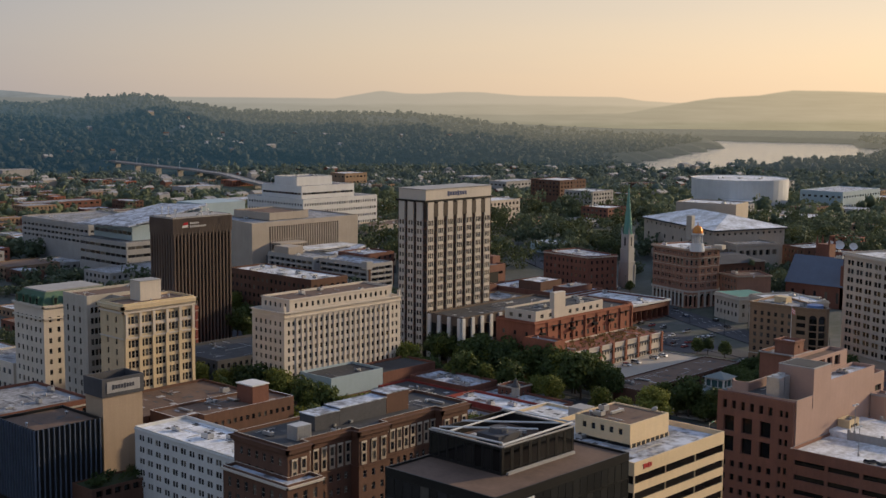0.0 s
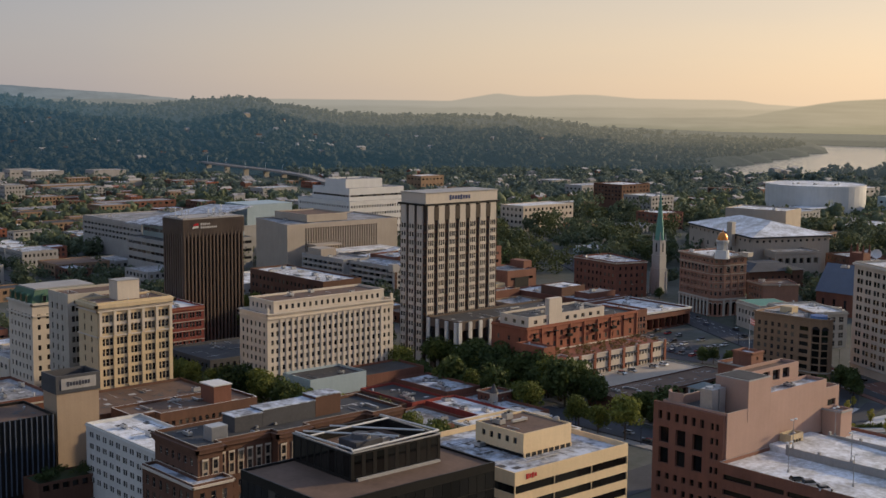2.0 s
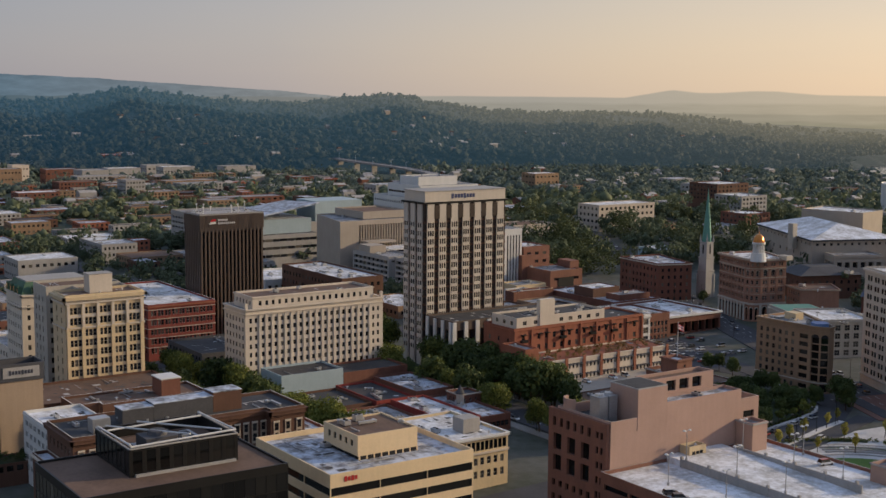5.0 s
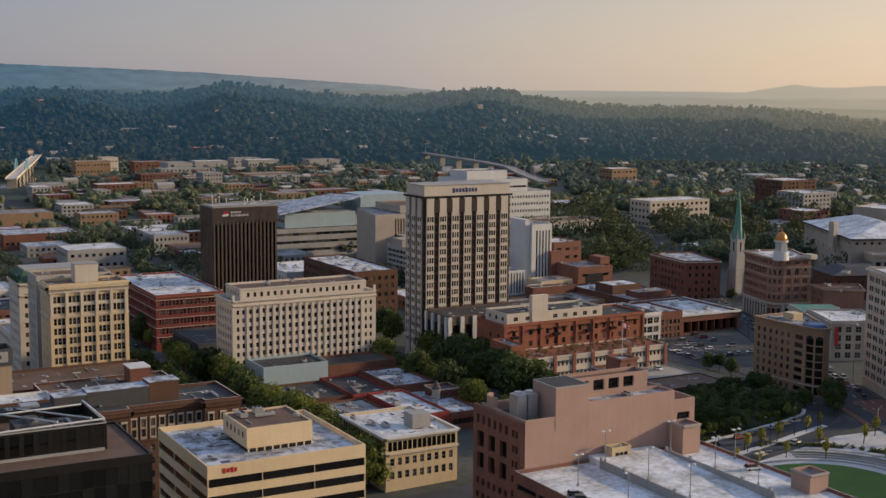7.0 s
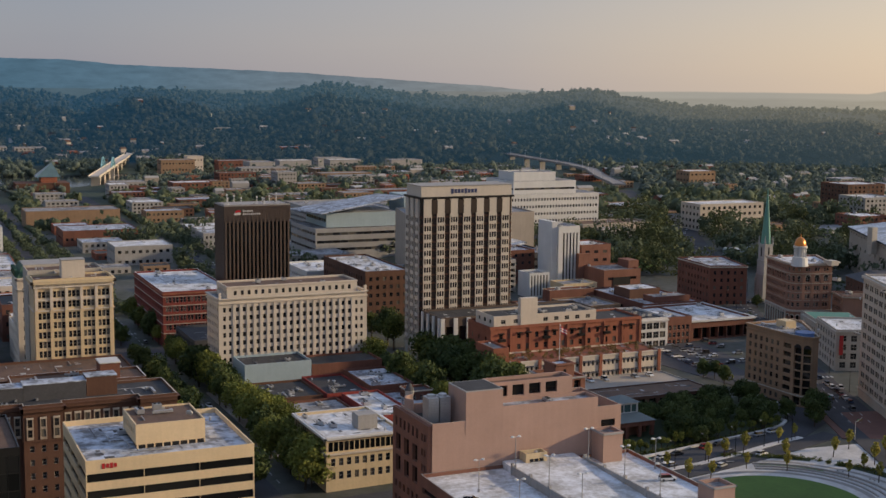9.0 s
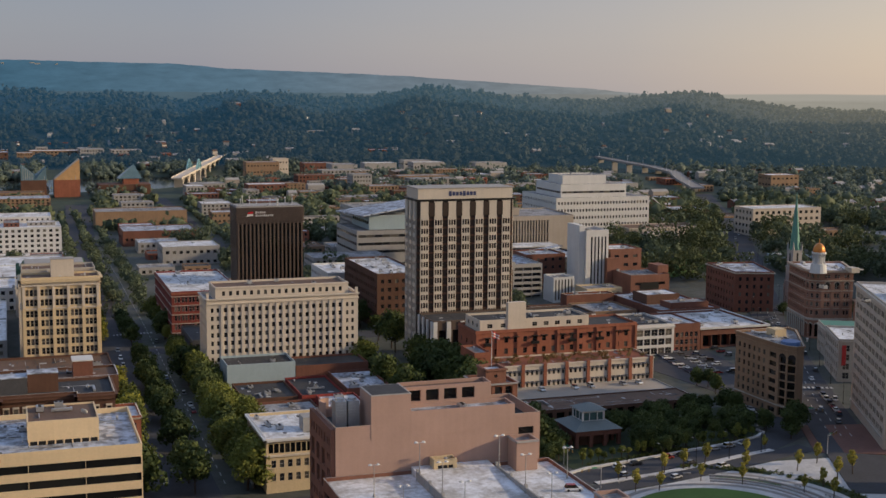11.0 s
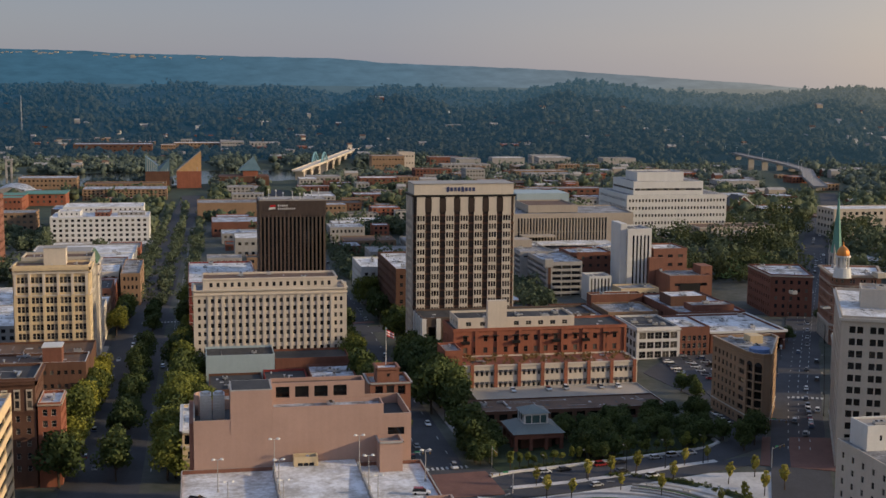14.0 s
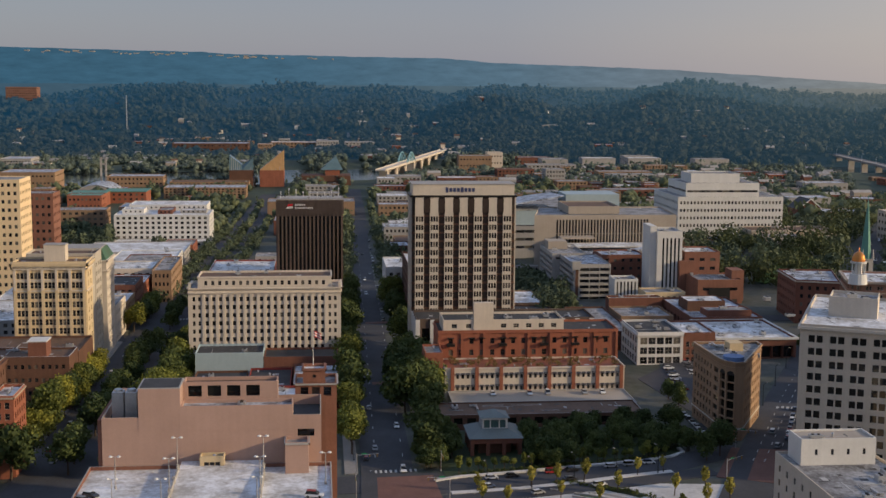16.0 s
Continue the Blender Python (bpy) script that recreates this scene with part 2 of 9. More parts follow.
M_METAL = material("galvanised_metal", (0.5, 0.5, 0.5), rough=0.4, metal=0.7, var=0.2)
M_GREEN = material("green_copper_roof", (0.10, 0.24, 0.19), rough=0.6, var=0.2)
M_DOME = material("gilded_copper_dome", (0.55, 0.22, 0.06), rough=0.3, metal=0.7, var=0.2)
M_ASPH = material("asphalt", (0.058, 0.058, 0.063), rough=0.85, var=0.3, grain=1.0, big=12)
M_LINE = material("road_paint", (0.42, 0.42, 0.40), rough=0.6, var=0.2)
M_PAVE = material("concrete_pavement", (0.27, 0.25, 0.23), var=0.2, grain=1.5, big=10)
M_REDPAVE = material("red_brick_paving", (0.17, 0.085, 0.065), var=0.25, grain=0.8, big=6)
M_GROUND = material("city_ground", (0.085, 0.083, 0.078), var=0.45, grain=4, big=40, tint=(0.05, 0.07, 0.03))
M_WOODS = material("forest_floor", (0.035, 0.05, 0.022), var=0.5, grain=6, big=60)
M_HILL = material("wooded_hill_ground", (0.040, 0.056, 0.036), var=0.5, grain=8, big=70)
M_GRASS = material("lawn_grass", (0.085, 0.15, 0.028), var=0.2, grain=1.5, big=12)
G_WIN = glass("window_glass", (0.018, 0.018, 0.02), (0.16, 0.14, 0.11), 0.35)
G_DARK = glass("dark_tinted_glass", (0.008, 0.008, 0.008), (0.02, 0.019, 0.017), 0.3, 0.05)
M_FRAME = material("window_frame", (0.10, 0.08, 0.06), rough=0.5)
M_WFRAME = material("pale_window_frame", (0.45, 0.42, 0.36), rough=0.5)
M_TAR = material("tar_patch", (0.085, 0.08, 0.078), var=0.4, grain=0.8, big=4)
M_SEAM = material("pale_roof_patch", (0.42, 0.41, 0.40), var=0.3, grain=0.8, big=4)
M_STUCCO = material("tan_stucco", (0.37, 0.275, 0.19), var=0.12, streak=0.4)
M_RUSSET = material("russet_brick", (0.215, 0.098, 0.066), var=0.25, grain=0.4, streak=0.3)
M_BAY = material("weathered_bay_stone", (0.36, 0.29, 0.22), var=0.18, streak=0.4)
M_DOMEWALL = material("light_russet_stone", (0.27, 0.145, 0.10), var=0.2, grain=0.4, streak=0.3)
M_BARK = material("bark", (0.07, 0.05, 0.035), var=0.4, grain=0.2, big=2)


def ground_z(x, y):
    """The lie of the land: a slight fall to the river, hills beyond."""
    f = -x - 250
    z = 3 + 0.02 * max(-150, min(250, y - 420)) - 0.008 * max(-150, min(300, f)) - 0.022 * max(0, min(500, f - 300))
    z += 17 * math.exp(-((x + 740) / 215) ** 2 - ((y - 850) / 230) ** 2)
    return max(z, -13.0)


# ---- mesh helpers ----
def inside(x, y, poly):
    hit = False
    for (ax, ay), (bx, by) in zip(poly, poly[1:] + poly[:1]):
        if (ay > y) != (by > y) and x < (bx - ax) * (y - ay) / (by - ay) + ax:
            hit = not hit
    return hit


class Mesh:
    """Collects faces, then becomes one mesh object."""

    def __init__(self):
        self.v, self.f, self.m = [], [], []

    def quad(self, a, b, c, d, k=0):
        i = len(self.v)
        self.v += [a, b, c, d]
        self.f.append((i, i + 1, i + 2, i + 3))
        self.m.append(k)

    def poly(self, pts, k=0):
        i = len(self.v)
        self.v += pts
        self.f.append(tuple(range(i, i + len(pts))))
        self.m.append(k)

    def box(self, x0, x1, y0, y1, z0, z1, k=0):
        i = len(self.v)
        self.v += [(x0, y0, z0), (x1, y0, z0), (x1, y1, z0), (x0, y1, z0), (x0, y0, z1), (x1, y0, z1), (x1, y1, z1), (x0, y1, z1)]
        for f in ((0, 3, 2, 1), (4, 5, 6, 7), (0, 1, 5, 4), (1, 2, 6, 5), (2, 3, 7, 6), (3, 0, 4, 7)):
            self.f.append(tuple(i + j for j in f))
            self.m.append(k)

    def prism(self, pts, z0, z1, k=0, ktop=None):
        """An upright prism on a plan polygon that runs anticlockwise."""
        n = len(pts)
        i = len(self.v)
        self.v += [(x, y, z0) for x, y in pts] + [(x, y, z1) for x, y in pts]
        for j in range(n):
            self.f.append((i + j, i + (j + 1) % n, i + n + (j + 1) % n, i + n + j))
            self.m.append(k)
        self.f.append(tuple(i + n + j for j in range(n)))
        self.m.append(k if ktop is None else ktop)
        self.f.append(tuple(i + n - 1 - j for j in range(n)))
        self.m.append(k)

    def tube(self, x, y, z0, z1, r0, r1, n=10, k=0):
        i = len(self.v)
        for z, r in ((z0, r0), (z1, r1)):
            self.v += [(x + r * math.cos(math.tau * j / n), y + r * math.sin(math.tau * j / n), z) for j in range(n)]
        for j in range(n):
            self.f.append((i + j, i + (j + 1) % n, i + n + (j + 1) % n, i + n + j))
            self.m.append(k)
        self.f.append(tuple(i + n + j for j in range(n)))
        self.m.append(k)

    def rod(self, a, b, r, n=6, k=0):
        """A round bar from a to b."""
        a, b = Vector(a), Vector(b)
        d = (b - a).normalized()
        p = d.orthogonal().normalized()
        q = d.cross(p)
        i = len(self.v)
        for c in (a, b):
            self.v += [tuple(c + r * (math.cos(math.tau * j / n) * p + math.sin(math.tau * j / n) * q)) for j in range(n)]
        for j in range(n):
            self.f.append((i + j, i + (j + 1) % n, i + n + (j + 1) % n, i + n + j))
            self.m.append(k)
        self.f += [tuple(i + n + j for j in range(n)), tuple(i + n - 1 - j for j in range(n))]
        self.m += [k, k]

    def mesh(self, name, mats):
        me = bpy.data.meshes.new(name)
        me.from_pydata(self.v, [], self.f)
        for m in mats:
            me.materials.append(m)
        me.polygons.foreach_set("material_index", self.m)
        me.update()
        return me


def part(name, mb, mats, parent, label="", kind=""):
    me = mb.mesh(name, mats if isinstance(mats, (list, tuple)) else [mats]) if isinstance(mb, Mesh) else mb
    ob = new(name, me)
    ob.parent = parent
    return tagged(ob, label=label, kind=kind)


def thing(name, label, category, m, group="", kind=""):
    ob = new(name)
    ob.empty_display_size = 1.0
    ob.matrix_basis = m
    return tagged(ob, label, category, group, kind)


WINDOWS = {}


def window_mesh(w, h, style):
    """One window: pane, frame round it and rails, facing -y, its centre at the origin."""
    key = (round(w, 2), round(h, 2), style)
    if key not in WINDOWS:
        b = Mesh()
        b.quad((-w / 2, 0, -h / 2), (w / 2, 0, -h / 2), (w / 2, 0, h / 2), (-w / 2, 0, h / 2), 0)
        e = 0.07 if style != "dark" else 0.04
        for x0, x1, z0, z1 in ((-w / 2, w / 2, -h / 2, -h / 2 + e), (-w / 2, w / 2, h / 2 - e, h / 2), (-w / 2, -w / 2 + e, -h / 2, h / 2), (w / 2 - e, w / 2, -h / 2, h / 2)):
            b.quad((x0, -0.03, z0), (x1, -0.03, z0), (x1, -0.03, z1), (x0, -0.03, z1), 1)
        if style in ("sash", "pale"):
            b.box(-w / 2, w / 2, -0.05, 0.0, -e / 2, e / 2, 1)
        if style == "pale" and w > 1.6:
            b.box(-e / 2, e / 2, -0.05, 0.0, -h / 2, h / 2, 1)
        g, f = {"sash": (G_WIN, M_FRAME), "pale": (G_WIN, M_WFRAME), "dark": (G_DARK, M_DARK)}[style]
        WINDOWS[key] = b.mesh("window", [g, f])
    return WINDOWS[key]


class Building:
    """A building on a plan polygon (anticlockwise, or x0, x1, y0, y1), its walls pierced by windows. Sides: 0 faces -y, 1 +x, 2 +y, 3 -x."""

    def __init__(self, name, label, plan, z1, wall, roof, z0=None, parapet=0.9, category="building", parent=None, cap=None, group=""):
        if len(plan) == 4 and not isinstance(plan[0], tuple):
            x0, x1, y0, y1 = plan
            plan = [(x0, y0), (x1, y0), (x1, y1), (x0, y1)]
        self.cx, self.cy = sum(p[0] for p in plan) / len(plan), sum(p[1] for p in plan) / len(plan)
        g = min(ground_z(*p) for p in plan)
        self.z0 = g if z0 is None else z0
        self.plan = [(x - self.cx, y - self.cy) for x, y in plan]
        self.z1, self.wall, self.roof, self.parapet, self.cap = z1 - self.z0, wall, roof, parapet, cap or wall
        if parent is None:
            self.ob = thing(name, label, category, pose(self.cx, self.cy, self.z0), group)
        else:
            self.ob = parent
        self.root = self.z0 if parent is None else parent.matrix_basis.translation.z
        self.shift = (0, 0, 0) if parent is None else (self.cx - parent.matrix_basis.translation.x, self.cy - parent.matrix_basis.translation.y, self.z0 - self.root)
        self.holes = {i: [] for i in range(len(self.plan))}
        self.joined = Mesh()

    def side(self, i):
        a, b = Vector(self.plan[i]), Vector(self.plan[(i + 1) % len(self.plan)])
        u = (b - a).normalized()
        return a, u, (b - a).length

    def windows(self, i, cols, rows, w, h, zb, zt, m0=1.0, m1=1.0, style="sash", deep=0.25, per=1, gap=0.35, single=True, skip=()):
        """A grid of windows on side i between the heights zb and zt (world), in groups of per."""
        a, u, L = self.side(i)
        single = single and math.hypot(self.cx - 60, self.cy - 200) < 645
        zb, zt = zb - self.z0, zt - self.z0
        step, rise = (L - m0 - m1) / cols, (zt - zb) / rows
        for c in range(cols):
            for p in range(per):
                s = m0 + step * (c + 0.5) + (p - (per - 1) / 2) * (w + gap) - w / 2
                for r in range(rows):
                    if (c, r) in skip:
                        continue
                    z = zb + rise * (r + 0.5) - h / 2
                    self.holes[i].append((round(s, 3), round(s + w, 3), round(z, 3), round(z + h, 3), style, deep, single))
        return self

    def band(self, i, rows, h, zb, zt, m0=0.6, m1=0.6, cols=1, style="dark", deep=0.3):
        """Ribbon windows: long strips of glass, cut by mullions into cols."""
        return self.windows(i, cols, rows, (self.side(i)[2] - m0 - m1) / cols - 0.12, h, zb, zt, m0, m1, style, deep)

    def box(self, name, x0, x1, y0, y1, z0, z1, mat, label=""):
        b = Mesh()
        b.box(x0 - self.cx, x1 - self.cx, y0 - self.cy, y1 - self.cy, z0 - self.z0, z1 - self.z0)
        o = part(name, b, mat, self.ob, label)
        o.location = self.shift
        return o

    def ledge(self, z, h, out, mat=None, name="cornice", sides=None):
        """A band that stands proud of the walls all round."""
        b = Mesh()
        z -= self.z0
        for i in sides if sides is not None else range(len(self.plan)):
            a, u, L = self.side(i)
            n = Vector((u.y, -u.x))
            p = [a - u * out, a + u * (L + out), a + u * (L + out) + n * out, a - u * out + n * out]
            b.prism([tuple(q) for q in (p[0], p[3], p[2], p[1])], z - 0.004 * i, z + h + 0.004 * i)
        o = part(name, b, mat or self.cap, self.ob)
        o.location = self.shift
        return self

    def done(self, units=0, seed=1, inset=2.0):
        b = Mesh()
        n = len(self.plan)
        for i in range(n):
            a, u, L = self.side(i)
            nrm = Vector((u.y, -u.x))
            hs = self.holes[i]
            P = lambda s, z, d=0.0: (a.x + u.x * s - nrm.x * d, a.y + u.y * s - nrm.y * d, z)
            zs = sorted({0.0, self.z1, *[h[2] for h in hs], *[h[3] for h in hs]})
            for za, zb in zip(zs, zs[1:]):
                mid = (za + zb) / 2
                row = [(h[0], h[1]) for h in hs if h[2] < mid < h[3]]
                ss = sorted({0.0, L, *[h[k] for h in hs if h[2] - 0.02 < za < h[3] + 0.02 or h[2] - 0.02 < zb < h[3] + 0.02 for k in (0, 1)]})
                for p, q in zip(ss, ss[1:]):
                    if q - p > 1e-4 and not any(c - 1e-4 < (p + q) / 2 < d + 1e-4 for c, d in row):
                        b.quad(P(p, za), P(q, za), P(q, zb), P(p, zb))
            ang = math.degrees(math.atan2(u.y, u.x))
            for p, q, za, zb, style, d, single in hs:
                b.quad(P(p, za), P(q, za), P(q, za, d), P(p, za, d))
                b.quad(P(p, zb, d), P(q, zb, d), P(q, zb), P(p, zb))
                b.quad(P(p, za), P(p, za, d), P(p, zb, d), P(p, zb))
                b.quad(P(q, za, d), P(q, za), P(q, zb), P(q, zb, d))
                x, y, z = P((p + q) / 2, (za + zb) / 2, d)
                if single:
                    o = part("window", window_mesh(q - p, zb - za, style), None, self.ob)
                    o.matrix_basis = Matrix.Translation(self.shift) @ pose(x, y, z, 0, 0, ang)
                else:
                    self.joined.quad(P(p, za, d), P(q, za, d), P(q, zb, d), P(p, zb, d))
        t = 0.35
        deck = self.z1 - self.parapet
        ring = []
        for i in range(n):
            a, u, L = self.side(i)
            a0, u0, L0 = self.side(i - 1)
            n1, n0 = Vector((u.y, -u.x)), Vector((u0.y, -u0.x))
            k = -(n0 + n1) / max(0.3, 1 + n0.dot(n1)) * t
            ring.append((a.x + k.x, a.y + k.y))
        for i in range(n):
            j = (i + 1) % n
            o0, o1, r0, r1 = self.plan[i], self.plan[j], ring[i], ring[j]
            b.quad((*o0, self.z1), (*o1, self.z1), (*r1, self.z1), (*r0, self.z1), 1)
            b.quad((*r0, self.z1), (*r1, self.z1), (*r1, deck), (*r0, deck), 0)
        w = part("wall", b, [self.wall, self.cap], self.ob)
        w.location = self.shift
        r = Mesh()
        r.poly([(*p, deck) for p in ring])
        o = part("roof", r, self.roof, self.ob)
        o.location = self.shift
        if self.joined.f:
            o = part("window_panes", self.joined, G_WIN, self.ob, kind="stuff")
            o.location = self.shift
        rng = random.Random(seed)
        xs, ys = [p[0] for p in ring], [p[1] for p in ring]
        if units and self.cx > -640 and max(xs) - min(xs) > 8 and max(ys) - min(ys) > 8:
            q = Mesh()
            flatter = [(x * 0.9 + 0.1 * sum(xs) / n, y * 0.9 + 0.1 * sum(ys) / n) for x, y in ring]
            for _ in range(int((max(xs) - min(xs)) * (max(ys) - min(ys)) / 26)):
                k = rng.random()
                w, d = (rng.uniform(0.12, 0.3), rng.uniform(3, 12)) if k < 0.45 else (rng.uniform(0.5, 2.2), rng.uniform(0.6, 3.0))
                if rng.random() < 0.5:
                    w, d = d, w
                x, y = rng.uniform(min(xs), max(xs)), rng.uniform(min(ys), max(ys))
                if all(inside(x + i, y + j, flatter) for i in (-w / 2, w / 2) for j in (-d / 2, d / 2)):
                    z = deck + 0.01 + 0.012 * (len(q.f) // 6 % 4)
                    if k < 0.12:
                        q.box(x - w / 2, x + w / 2, y - d / 2, y + d / 2, deck + 0.12, deck + 0.3, 2)
                    else:
                        q.box(x - w / 2, x + w / 2, y - d / 2, y + d / 2, deck - 0.1, z, 0 if rng.random() < 0.7 else 1)
            if q.f:
                o = part("roof_patching", q, [M_TAR, M_SEAM, M_METAL], self.ob, "tar patches, seams and pipes", "stuff")
                o.location = self.shift
        for _ in range(units):
            ux, uy = rng.uniform(min(xs) + inset, max(xs) - inset), rng.uniform(min(ys) + inset, max(ys) - inset)
            rooftop_unit(self.ob, ux + self.shift[0], uy + self.shift[1], deck + self.shift[2], rng)
        return self.ob


def rooftop_unit(parent, x, y, z, rng):
    """An air handler, a vent or a duct on a flat roof."""
    b = Mesh()
    k = rng.random()
    w, d, h = rng.uniform(1.5, 3.5), rng.uniform(1.2, 2.5), rng.uniform(0.8, 1.7)
    if k < 0.55:
        b.box(-w / 2, w / 2, -d / 2, d / 2, 0.2, h)
        b.box(-w / 2 + 0.1, w / 2 - 0.1, -d / 2 + 0.1, d / 2 - 0.1, 0, 0.2, 1)
        for s in (-0.25, 0.25):
            b.tube(w * s, 0, h, h + 0.25, d * 0.22, d * 0.2, 10, 1)
        b.box(w / 2, w / 2 + 0.8, -0.3, 0.3, 0.1, 0.7)
    elif k < 0.8:
        b.tube(0, 0, 0, h * 0.7, 0.3, 0.3, 8)
        b.tube(0, 0, h * 0.7, h * 0.9, 0.55, 0.25, 8)
    else:
        b.box(-w, w, -0.35, 0.35, 0.25, 0.85)
        b.box(w - 0.5, w, -0.4, d, 0.2, 0.8)
        for s in (-0.7, 0.0, 0.7):
            b.box(w * s - 0.06, w * s + 0.06, -0.3, 0.3, 0, 0.25, 1)
    o = part("rooftop_unit", b, [M_METAL, M_DARK], parent)
    o.matrix_basis = pose(x, y, z, 0, 0, rng.choice((0, 90, 180)))
    return o


# ---- ground ----
def at(az, r):
    """A place by its turn from +y towards -x, in degrees, and its distance from the middle of the town."""
    return 60 - r * math.sin(radians(az)), 200 + r * math.cos(radians(az))


# crest of the hills: height by direction
CREST = ((30, -6), (37, -4), (41, 14), (43.5, 28), (46.2, 48), (49, 56), (52, 53), (54.5, 58), (57, 82), (59, 110), (60.5, 98), (62.7, 82), (64.5, 80), (67.5, 94), (70.4, 118), (73, 92), (75, 81), (78, 98), (79.3, 102),
         (81.5, 68), (84.2, 94), (86.4, 82), (88.6, 104), (90.8, 78), (92.7, 99), (94.7, 95), (96.4, 88), (98.8, 58), (101, 42), (110, 30), (125, 30))
CREST_AT = np.interp(np.arange(0, 181, 0.25), [c[0] for c in CREST], [c[1] + 4 for c in CREST])
RIVER = [(-1560, -900), (-1600, -200), (-1690, 150), (-1790, 500), (-1880, 900), (-1830, 1300), (-1640, 1750), (-1420, 2100)]


def river_far(x, y):
    """Metres from the middle of the river."""
    d = 1e9
    for (ax, ay), (bx, by) in zip(RIVER, RIVER[1:]):
        t = max(0, min(1, ((x - ax) * (bx - ax) + (y - ay) * (by - ay)) / ((bx - ax) ** 2 + (by - ay) ** 2)))
        d = min(d, math.hypot(x - ax - t * (bx - ax), y - ay - t * (by - ay)))
    return d


LAKE = [(-1380, 1960), (-1570, 2238), (-1640, 2500), (-1860, 3060), (-1900, 3180), (-2250, 3620), (-1800, 3760), (-1450, 3290), (-1250, 2720), (-1280, 2430), (-1262, 2180), (-1258, 2010), (-1290, 1930)]


def river_half(y):
    return 95


def land(x, y):
    """Ground with the hills, the river bed and the far rim of the land."""
    z = ground_z(x, y)
    dx, dy = x - 60, y - 200
    r = math.hypot(dx, dy)
    if r < 1100:
        return z
    az = math.degrees(math.atan2(-dx, dy))
    if inside(x, y, LAKE):
        return -19.0
    if r > 2200 and 0 < az < 180:
        u = min(1, (r - 2200) / 1800)
        spur = 1 - abs(noise.noise(Vector((x / 520, y / 520, 0.3)))) * 2.6
        bump = (0.30 * spur + 0.16 * noise.noise(Vector((x / 210, y / 210, 4.3))) - 0.06) * (1 - u) * 4 * u
        c = float(CREST_AT[int(az * 4)])
        f = min(0.34 * u + 0.66 * u * u * (3 - 2 * u) + bump, 0.62 + 0.38 * u)
        if r > 4050:
            f -= 0.35 * (r - 4050) / 900
        slope = z + (c - z) * f
        # east of the bluff a lower front ridge stands before the crest, with a valley between
        front = 0.75 * c - 4 + 15 * noise.noise(Vector((az / 2.3, 0.4, 1.7))) + 6 * noise.noise(Vector((az / 0.8, 3.4, 0.7)))
        top = 2980 + 260 * noise.noise(Vector((az / 4, 7.4, 2.0)))
        steps = float(np.interp(r, (2200, 2500, top, top + 380, 4000, 4950), (z, z + 0.42 * (front - z), front, front - 26, c, c - 0.35 * (c - z))))
        k = max(0, min(1, (88 - az) / 8)) * max(0, min(1, (az - 36) / 8))
        z = slope + (steps + 9 * noise.noise(Vector((x / 240, y / 240, 2.3))) * min(1, 2 * u) * (1 - u * u) - slope) * k
        z += 5 * noise.noise(Vector((x / 140, y / 140, 0.7))) * u * max(0, min(1, (az - 38) / 10))
        z += 22 * math.exp(-((x + 3130) / 190) ** 2 - ((y + 370) / 240) ** 2)
    if x < -1000:
        k = max(0, min(1, (river_far(x, y) - river_half(y)) / 60))
        z = min(z, -19 + (z + 19) * k * k * (3 - 2 * k))
    return z


def grid_land(name, rs, azs, mat, label):
    """Ground sheet on rings round the town."""
    b = Mesh()
    n = len(azs)
    for r in rs:
        for a in azs:
            x, y = at(a, r)
            b.v.append((x, y, land(x, y)))
    for i in range(len(rs) - 1):
        for j in range(n - 1):
            b.f.append((i * n + j, i * n + j + 1, (i + 1) * n + j + 1, (i + 1) * n + j))
            b.m.append(0)
    me = b.mesh(name, [mat])
    for p in me.polygons:
        p.use_smooth = True
    return tagged(new(name, me), label, "ground", kind="structure")


grid_land("ground", [2 + 42 * i for i in range(29)], [-180 + 3 * i for i in range(121)], M_GROUND, "city ground of asphalt, soil and grass")
grid_land("hill_ground", [2 + 42 * 28 + 45 * i for i in range(22)], [5 + 0.9 * i for i in range(129)], M_HILL, "dark wooded ground rising to the hills")
grid_land("outer_ground", [2 + 42 * 28 + 250 * i for i in range(16)], [121.1 + 7 * i for i in range(35)], M_WOODS, "dark wooded ground behind the town")

M_WATER = material("river_water", (0.03, 0.035, 0.035), rough=0.1, var=0.2, grain=8, big=60, spec=0.5)
b = Mesh()
for (ax, ay), (bx, by) in zip(RIVER, RIVER[1:]):
    n = Vector((by - ay, ax - bx)).normalized() * 330
    b.quad((ax - n.x, ay - n.y, -15.4), (ax + n.x, ay + n.y, -15.4), (bx + n.x, by + n.y, -15.4), (bx - n.x, by - n.y, -15.4))
tagged(new("river", b.mesh("river", [M_WATER])), "broad calm river shining in the evening light", "water", kind="structure")


M_LAKE = material("rippled_lake_water", (0.05, 0.05, 0.045), rough=0.15, var=0.2, grain=8, big=60, spec=0.8)


def ripples(m, scale, slope):
    """Small waves: uneven relief that lifts what the water mirrors."""
    nt = m.node_tree
    geo, n, bp = nt.nodes.new("ShaderNodeNewGeometry"), nt.nodes.new("ShaderNodeTexNoise"), nt.nodes.new("ShaderNodeBump")
    n.inputs["Scale"].default_value, n.inputs["Detail"].default_value = scale, 3.0
    nt.links.new(geo.outputs["Position"], n.inputs["Vector"])
    bp.inputs["Strength"].default_value, bp.inputs["Distance"].default_value = 1.0, slope
    nt.links.new(n.outputs["Fac"], bp.inputs["Height"])
    nt.links.new(bp.outputs["Normal"], nt.nodes["Principled BSDF"].inputs["Normal"])


